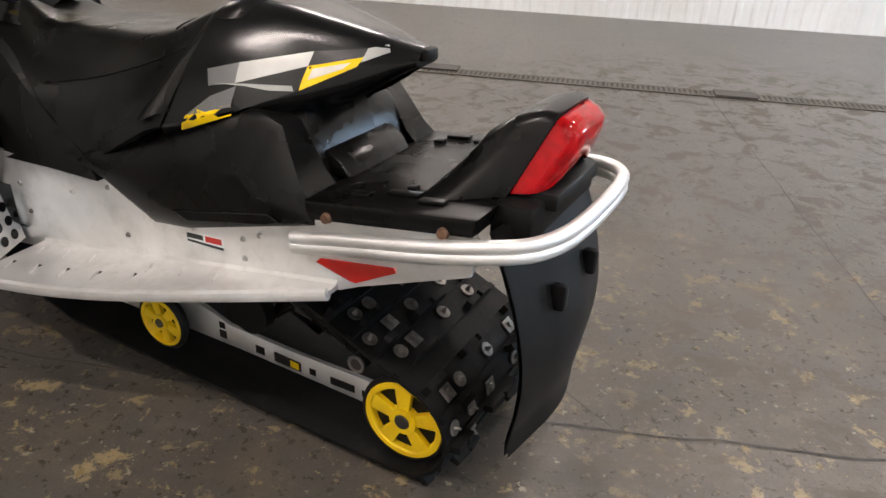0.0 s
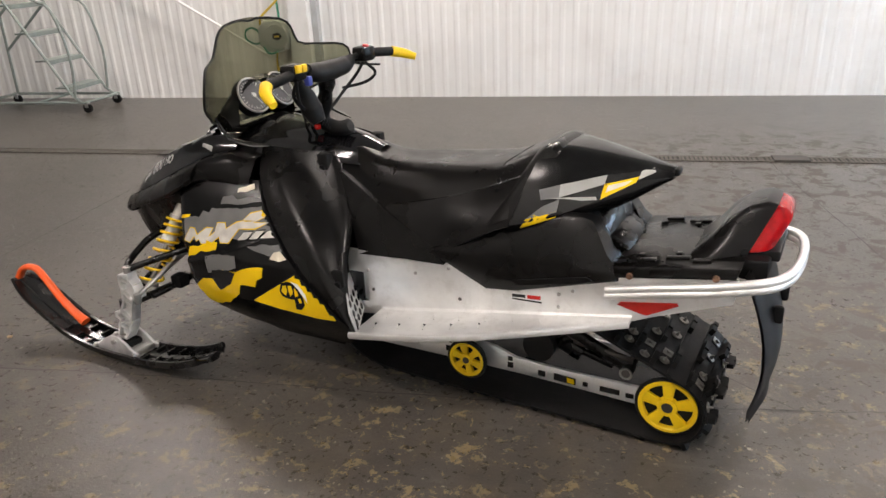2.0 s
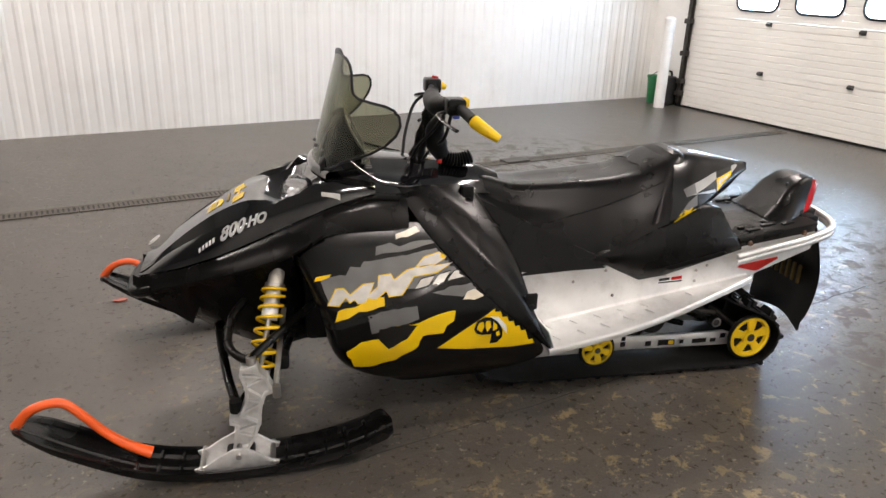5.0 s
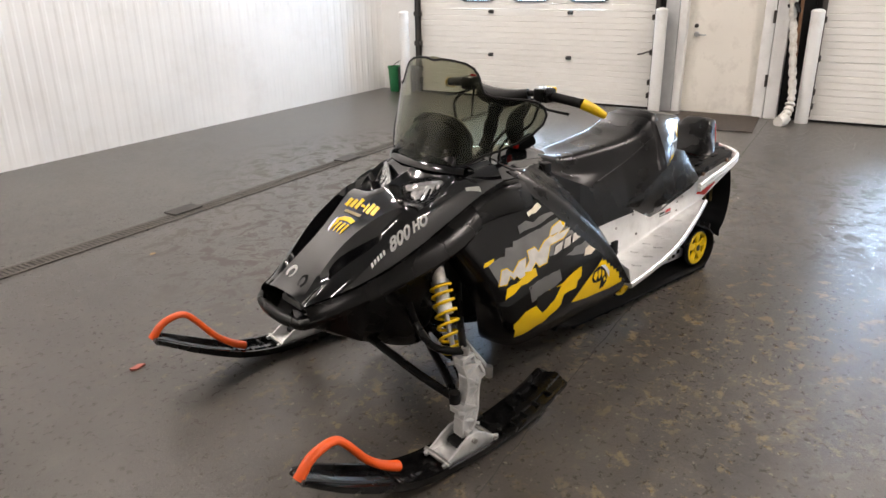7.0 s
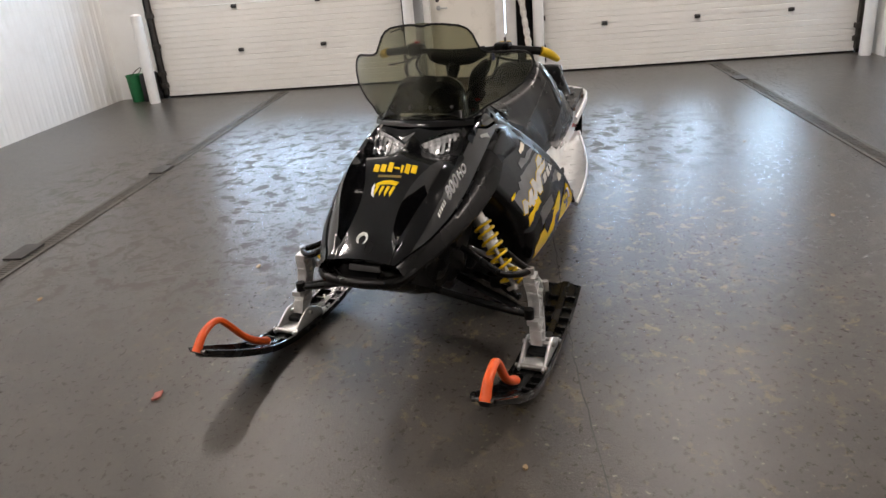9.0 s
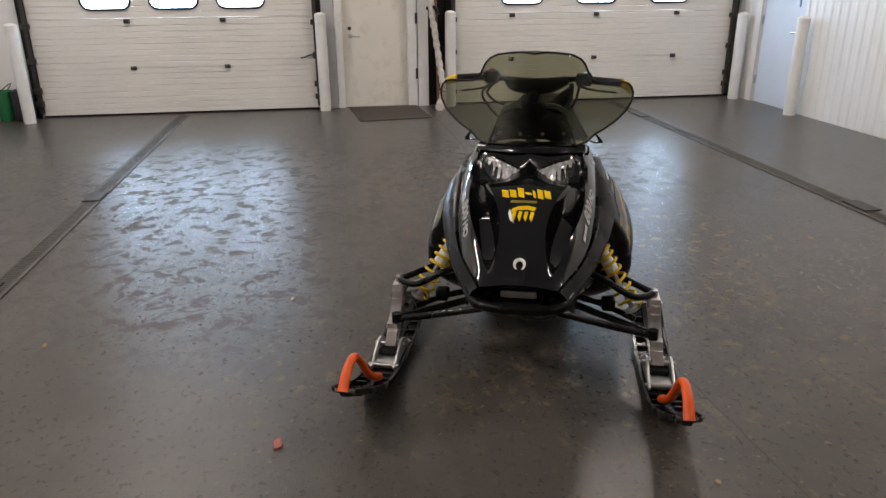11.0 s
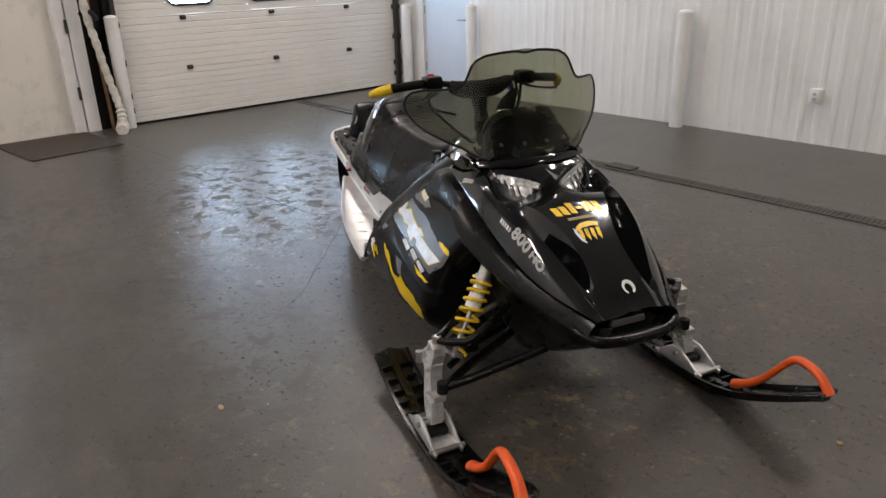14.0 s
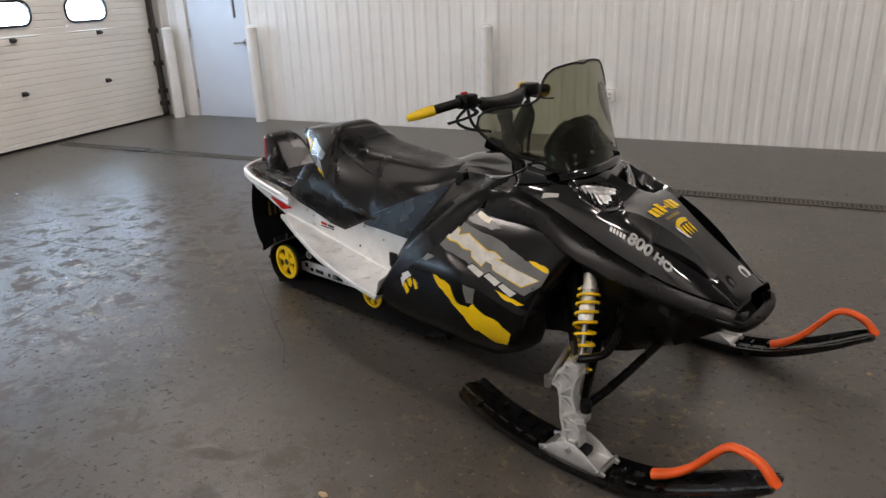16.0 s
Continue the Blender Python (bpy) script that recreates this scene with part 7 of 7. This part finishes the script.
for s in (1, -1):
    wheel(0.0, s * 0.218, 0.122, 0.084, 5, s, "rear_idler_wheel")
    wheel(0.628, s * 0.215, 0.122, 0.060, 6, s, "rail_idler_wheel")
    bm = bmesh.new()
    prism(bm, [(0.03, 0.068), (0.10, 0.068), (0.45, 0.080), (0.70, 0.082), (0.98, 0.080), (1.02, 0.11), (0.90, 0.150), (0.74, 0.190), (0.66, 0.175), (0.55, 0.160), (0.48, 0.135), (0.30, 0.128), (0.08, 0.128), (0.03, 0.110)], "y", s * 0.150, s * 0.164, 0.002)
    rail = part_s("slide_rail", bm, ALU, SLED, "silver slide rail", angle=30)
    # rail openings: thin black patches in place of their shaded depth
    for x, z, w_, h_ in ((0.08, 0.108, 0.012, 0.010), (0.12, 0.092, 0.012, 0.008), (0.18, 0.094, 0.03, 0.009), (0.255, 0.096, 0.008, 0.008), (0.50, 0.105, 0.010, 0.010), (0.50, 0.128, 0.008, 0.008), (0.72, 0.15, 0.012, 0.012), (0.72, 0.115, 0.010, 0.010), (0.84, 0.12, 0.009, 0.009), (0.90, 0.11, 0.009, 0.009), (0.395, 0.10, 0.012, 0.010)):
        bm = bmesh.new()
        box(bm, x - w_, x + w_, s * 0.1645 - 0.0008, s * 0.1645 + 0.0008, z - h_, z + h_)
        part("slot_shade", bm, BLACK_D, rail)
    bm = bmesh.new()
    prism(bm, [(0.355, 0.088), (0.285, 0.085), (0.285, 0.108), (0.355, 0.112)], "y", s * 0.1645, s * 0.1660)
    part("rail_badge", bm, BLACK_D, rail, "small yellow and black badge")
    bm = bmesh.new()
    prism(bm, [(0.312, 0.0895), (0.290, 0.0885), (0.290, 0.1045), (0.312, 0.106)], "y", s * 0.1662, s * 0.1668)
    part("badge_bar", bm, YELLOW_D if s > 0 else GREY_D, rail)
    # arms
    for pts, r, m_ in ((((0.13, s * 0.135, 0.176), (0.30, s * 0.13, 0.25), (0.42, s * 0.12, 0.32)), 0.022, MATTE), (((0.78, s * 0.13, 0.14), (0.92, s * 0.12, 0.25), (1.02, s * 0.10, 0.33)), 0.02, MATTE), (((0.45, s * 0.13, 0.12), (0.36, s * 0.13, 0.20), (0.28, s * 0.12, 0.26)), 0.014, MATTE), (((0.30, s * 0.14, 0.232), (0.12, s * 0.14, 0.20)), 0.012, DARK_STEEL)):
        bm = bmesh.new()
        tube(bm, pts, r, 10, 3)
        part_s("suspension_arm", bm, m_, SLED)
    bm = bmesh.new()
    cyl(bm, (0.131, s * 0.12, 0.176), (0.131, s * 0.183, 0.176), 0.018, n=20)
    ax = part_s("arm_pivot", bm, SCREW, SLED)
    bm = bmesh.new()
    tube(bm, [(0.131 + 0.0165 * math.cos(a), s * 0.183, 0.176 + 0.0165 * math.sin(a)) for a in (2 * math.pi * k / 20 for k in range(20))], 0.0035, 6, closed=True)
    part_s("pivot_ring", bm, STEEL, ax)
    bm = bmesh.new()
    cyl(bm, (0.40, s * 0.155, 0.205), (0.40, s * 0.185, 0.205), 0.050, n=24)
    part_s("inner_wheel", bm, BLACK_RUBBER, SLED)
for x, z in ((0.0, 0.122), (0.131, 0.176), (0.628, 0.122), (0.42, 0.32), (1.02, 0.33)):
    bm = bmesh.new()
    cyl(bm, (x, -0.17, z), (x, 0.17, z), 0.014, n=12)
    part_s("cross_shaft", bm, DARK_STEEL, SLED)
bm = bmesh.new()
cyl(bm, (0.30, 0.02, 0.14), (0.62, 0.02, 0.28), 0.030, n=16)
cyl(bm, (0.20, 0.02, 0.12), (0.36, 0.02, 0.165), 0.012, n=12)
part_s("rear_shock", bm, MATTE, SLED)

# ---------------------------------------------------------------- front suspension and skis
SKI = [(1.418, 0.104), (1.45, 0.090), (1.51, 0.066), (1.58, 0.046), (1.68, 0.028), (1.80, 0.019), (1.92, 0.018), (2.02, 0.026), (2.12, 0.048), (2.21, 0.086), (2.30, 0.134), (2.37, 0.176), (2.425, 0.208)]


def front_end(s):
    Y = 0.507

    def S(p):
        return (p[0], s * p[1], p[2])

    # ski with raised sides and a keel
    bm = bmesh.new()
    path = spline([(x, 0, z) for x, z in SKI], 4)
    secs = []
    for i, p in enumerate(path):
        f = i / (len(path) - 1)
        w = 0.066
        if f < 0.07:
            w *= max(0.30, 1 - (1 - f / 0.07) ** 2) ** 0.5
        if f > 0.86:
            w *= 1 - 0.38 * ((f - 0.86) / 0.14) ** 1.5
        lip = 0.026 * min(1, f / 0.08) * (1 - 0.45 * max(0, (f - 0.8) / 0.2))
        secs.append([S((p.x, Y + y, p.z + z)) for y, z in ((-w, lip), (-w + 0.010, lip), (-w + 0.014, 0.006), (-0.016, 0.006), (-0.012, 0.012), (0.012, 0.012), (0.016, 0.006), (w - 0.014, 0.006), (w - 0.010, lip), (w, lip), (w, lip - 0.010), (w - 0.006, -0.002), (0.018, -0.004), (0.012, -0.016), (-0.012, -0.016), (-0.018, -0.004), (-w + 0.006, -0.002), (-w, lip - 0.010))])
    loft(bm, secs, closed=True, caps=True)
    ski = part_s("ski", bm, mat("black_ski_plastic", (0.004, 0.004, 0.004), 0.24, spec=0.45, vary=0.2, scale=20, rough_vary=0.1) if s > 0 else bpy.data.materials["black_ski_plastic"], SLED, "black plastic ski with an orange loop", angle=40)
    # ribs across the trough
    for k in range(12):
        x = 1.50 + 0.058 * k
        if 1.74 < x < 1.98:
            continue
        z = lerp_table(SKI, x)[0]
        for y0, y1 in ((-0.053, -0.015), (0.015, 0.053)):
            bm = bmesh.new()
            box(bm, x - 0.004, x + 0.004, *sorted((s * (Y + y0), s * (Y + y1))), z + 0.004, z + 0.020, 0.001)
            part("rib", bm, bpy.data.materials["black_ski_plastic"], ski)
    bm = bmesh.new()
    tube(bm, [S((x, Y, max(z - 0.014, 0.0045))) for x, z in SKI[3:9]], 0.0045, 8, 4)
    part_s("wear_rod", bm, STEEL, ski)
    # orange loop
    bm = bmesh.new()
    tube(bm, [S(p) for p in ((2.105, Y - 0.018, 0.078), (2.16, Y - 0.016, 0.110), (2.215, Y - 0.012, 0.160), (2.270, Y - 0.006, 0.232), (2.305, Y - 0.003, 0.268), (2.345, Y, 0.272), (2.392, Y + 0.002, 0.254), (2.430, Y + 0.004, 0.212))], [0.020, 0.017, 0.015, 0.0145, 0.0145, 0.0150, 0.016, 0.018], 12, 5, flat=0.8)
    part_s("ski_loop", bm, ORANGE, ski, "orange plastic ski loop")
    bm = bmesh.new()
    cyl(bm, S((2.425, Y - 0.03, 0.214)), S((2.425, Y + 0.03, 0.214)), 0.006)
    cyl(bm, S((2.425, Y - 0.034, 0.214)), S((2.425, Y - 0.028, 0.214)), 0.010)
    part_s("loop_bolt", bm, SCREW, ski)
    # saddle: two cheeks bolted through, with a base between
    saddle = part_s("ski_saddle", (lambda b: (box(b, 1.765, 1.965, *sorted((s * (Y - 0.046), s * (Y + 0.046))), 0.030, 0.044, 0.004), b)[1])(bmesh.new()), CAST, SLED, "cast aluminium ski saddle", angle=30)
    for y in (-0.048, 0.038):
        bm = bmesh.new()
        a, b = sorted((s * (Y + y), s * (Y + y + 0.010)))
        prism(bm, [(1.755, 0.034), (1.98, 0.034), (1.985, 0.048), (1.955, 0.056), (1.915, 0.082), (1.880, 0.100), (1.845, 0.102), (1.810, 0.084), (1.775, 0.058), (1.750, 0.050)], "y", a, b, 0.003)
        part_s("cheek", bm, CAST, saddle, angle=30)
    for x, z in ((1.862, 0.082), (1.770, 0.045), (1.965, 0.045)):
        bm = bmesh.new()
        cyl(bm, S((x, Y - 0.058, z)), S((x, Y + 0.058, z)), 0.0085, n=10)
        part_s("bolt", bm, STEEL, saddle)
    bm = bmesh.new()
    box(bm, 1.82, 1.90, *sorted((s * (Y - 0.036), s * (Y + 0.036))), 0.046, 0.070, 0.008)
    part_s("rubber_block", bm, BLACK_RUBBER, saddle)
    # spindle: an upright with lightening pockets
    bm = bmesh.new()
    O_ = [(1.835, 0.078), (1.880, 0.080), (1.872, 0.130), (1.862, 0.150), (1.885, 0.158), (1.885, 0.176), (1.858, 0.180), (1.838, 0.225), (1.838, 0.262), (1.850, 0.300), (1.848, 0.322), (1.800, 0.330), (1.795, 0.310), (1.775, 0.290), (1.762, 0.262), (1.758, 0.245), (1.780, 0.238), (1.790, 0.215), (1.800, 0.150), (1.815, 0.110)]
    prism(bm, O_, "y", *sorted((s * (Y - 0.011), s * (Y - 0.001))), 0.002)

    def lean(bm):
        for v in bm.verts:
            v.co.y -= s * (v.co.z - 0.10) * 0.12

    def strap(bm, p, q, w):
        """A full-depth rib along a line of the upright."""
        d_ = Vector((q[0] - p[0], q[1] - p[1])).normalized() * w
        n_ = Vector((-d_.y, d_.x))
        prism(bm, [(p[0] - d_.x * 0.5 + n_.x, p[1] - d_.y * 0.5 + n_.y), (q[0] + d_.x * 0.5 + n_.x, q[1] + d_.y * 0.5 + n_.y), (q[0] + d_.x * 0.5 - n_.x, q[1] + d_.y * 0.5 - n_.y), (p[0] - d_.x * 0.5 - n_.x, p[1] - d_.y * 0.5 - n_.y)], "y", *sorted((s * (Y - 0.024), s * (Y + 0.012))), 0.001)

    ring = []
    for k, p in enumerate(O_):
        u_, v_ = Vector(O_[k - 1]), Vector(O_[(k + 1) % len(O_)])
        n_ = (v_ - u_).normalized()
        ring.append((Vector(p), Vector(p) + Vector((-n_.y, n_.x)) * 0.0085))
    y0_, y1_ = s * (Y - 0.026), s * (Y + 0.014)
    loft(bm, [[(o.x, y0_, o.y), (o.x, y1_, o.y), (i.x, y1_, i.y), (i.x, y0_, i.y)] for o, i in ring + ring[:1]], closed=True)
    bmesh.ops.remove_doubles(bm, verts=bm.verts, dist=1e-6)
    bmesh.ops.recalc_face_normals(bm, faces=bm.faces)
    lean(bm)
    sp = part_s("spindle", bm, CAST, SLED, "cast aluminium steering spindle with trussed webs", angle=30)
    for p, q in (((1.815, 0.110), (1.872, 0.130)), ((1.872, 0.130), (1.800, 0.150)), ((1.800, 0.150), (1.858, 0.180)), ((1.858, 0.180), (1.790, 0.215)), ((1.790, 0.215), (1.838, 0.225)), ((1.790, 0.225), (1.838, 0.262)), ((1.838, 0.262), (1.775, 0.290)), ((1.775, 0.290), (1.850, 0.300))):
        bm = bmesh.new()
        strap(bm, p, q, 0.0034)
        lean(bm)
        part_s("web_rib", bm, CAST, sp, angle=30)
    for p, q, r in (((1.818, Y - 0.034, 0.318), (1.818, Y - 0.034, 0.350), 0.014), ((1.750, Y, 0.235), (1.750, Y, 0.272), 0.012)):
        bm = bmesh.new()
        cyl(bm, S(p), S(q), r, n=14)
        part_s("ball_joint", bm, STEEL, sp)
    bm = bmesh.new()
    cyl(bm, S((1.868, Y - 0.030, 0.180)), S((1.868, Y - 0.030, 0.215)), 0.018, n=16)
    part_s("rubber_boot", bm, BLACK_RUBBER, sp)
    # arms
    for nm, pts, r, m_ in (
        ("upper_arm", ((1.60, 0.20, 0.405), (1.72, 0.34, 0.368), (1.80, 0.44, 0.345), (1.818, Y - 0.034, 0.338)), 0.0125, MATTE),
        ("upper_arm", ((1.818, Y - 0.034, 0.338), (1.855, 0.44, 0.338), (1.885, 0.385, 0.350), (1.875, 0.30, 0.395), (1.83, 0.21, 0.420)), 0.0125, MATTE),
        ("lower_arm", ((1.862, Y - 0.03, 0.190), (1.80, 0.34, 0.215), (1.70, 0.08, 0.262)), 0.014, MATTE),
        ("lower_arm", ((1.862, Y - 0.03, 0.190), (1.90, 0.34, 0.232), (1.95, 0.06, 0.315)), 0.014, MATTE),
        ("tie_rod", ((1.752, Y - 0.005, 0.262), (1.74, 0.36, 0.320), (1.725, 0.20, 0.372)), 0.0085, STEEL),
        ("sway_link", ((1.70, 0.16, 0.265), (1.735, 0.30, 0.245), (1.790, 0.42, 0.215)), 0.012, MATTE),
    ):
        bm = bmesh.new()
        tube(bm, [S(p) for p in pts], r, 10, 4)
        part_s(nm, bm, m_, SLED)
    bm = bmesh.new()
    box(bm, 1.715, 1.765, *sorted((s * 0.30, s * 0.35)), 0.225, 0.275, 0.010)
    part_s("link_joint", bm, BLACK_RUBBER, SLED)
    # coil-over shock
    a, b = Vector(S((1.728, 0.225, 0.560))), Vector(S((1.806, 0.425, 0.235)))
    d = (b - a)
    sh = part_s("front_shock", (lambda bb: (cyl(bb, a, a + d * 0.48, 0.023, n=20), bb)[1])(bmesh.new()), mat("weathered_silver_shock", (0.50, 0.48, 0.43), 0.45, 0.5, vary=0.25, scale=40) if s > 0 else bpy.data.materials["weathered_silver_shock"], SLED, "weathered silver coil-over shock with a yellow spring")
    bm = bmesh.new()
    cyl(bm, a + d * 0.48, a + d * 0.95, 0.0085, n=14)
    part_s("rod", bm, STEEL, sh)
    for q in (0.90, 0.24):
        bm = bmesh.new()
        cyl(bm, a + d * q, a + d * (q + 0.03), 0.030, n=20)
        part_s("spring_seat", bm, STEEL, sh)
    bm = bmesh.new()
    cyl(bm, a + d * 0.40, a + d * 0.52, 0.0245, n=20)
    part_s("label_band", bm, WHITE_D, sh)
    ax = d.normalized()
    u = ax.orthogonal().normalized()
    v = ax.cross(u)
    turns, N_ = 7.5, 150
    bm = bmesh.new()
    pts = []
    for k in range(N_ + 1):
        t = k / N_
        # closer coils towards the top
        q = 0.27 + 0.625 * (t ** 1.25)
        r = 0.0325 + 0.004 * t
        an = 2 * math.pi * turns * t
        pts.append(a + d * q + (u * math.cos(an) + v * math.sin(an)) * r)
    tube(bm, pts, 0.0052, 8)
    part_s("spring", bm, YELLOW, sh, "yellow coil spring")
    # silver mounting plate behind the shock top
    bm = bmesh.new()
    box(bm, 1.69, 1.75, *sorted((s * 0.185, s * 0.20)), 0.42, 0.54, 0.004)
    part_s("shock_mount", bm, CAST, SLED)


both_sides(front_end)
# dark engine bay block that fills the gap between pan and panels
bm = bmesh.new()
box(bm, 1.05, 1.66, -0.20, 0.20, 0.24, 0.66, 0.02)
part("engine_bay", bm, BLACK_RUBBER, SLED)

# the body draws in towards the tail; the steering keeps its own width
def draw_in(x):
    return max(0.0, 0.057 - 0.027 * x)


KEEP = {"rear_bumper", "lower_bead", "hood", "hood_belt", "nose_bar", "nose_mouth", "nose_grille", "headlamp", "reflector_bowl", "lens", "track", "lug", "stud", "clip_plate", "windshield", "edge_trim", "windshield_base", "gauge_pod", "gauge", "bezel", "dial_face", "dial_marks"}
SHIFT = {"handlebar", "grip", "hook_end", "control_block", "rocker_switch", "kill_switch", "lever", "bar_pad", "steering_post", "cable", "bellows", "tether_switch", "cable_boot"}
for ob in SLED.children_recursive:
    kind = ob.name.split(".")[0]
    if ob.type != "MESH" or kind in KEEP or (ob.parent.name.split(".")[0] in KEEP and kind != "screw"):
        continue
    for v in ob.data.vertices:
        c = draw_in(v.co.x)
        if kind in SHIFT:
            v.co.y -= c
        else:
            v.co.y -= math.copysign(c, v.co.y) * min(1.0, abs(v.co.y) / 0.16)
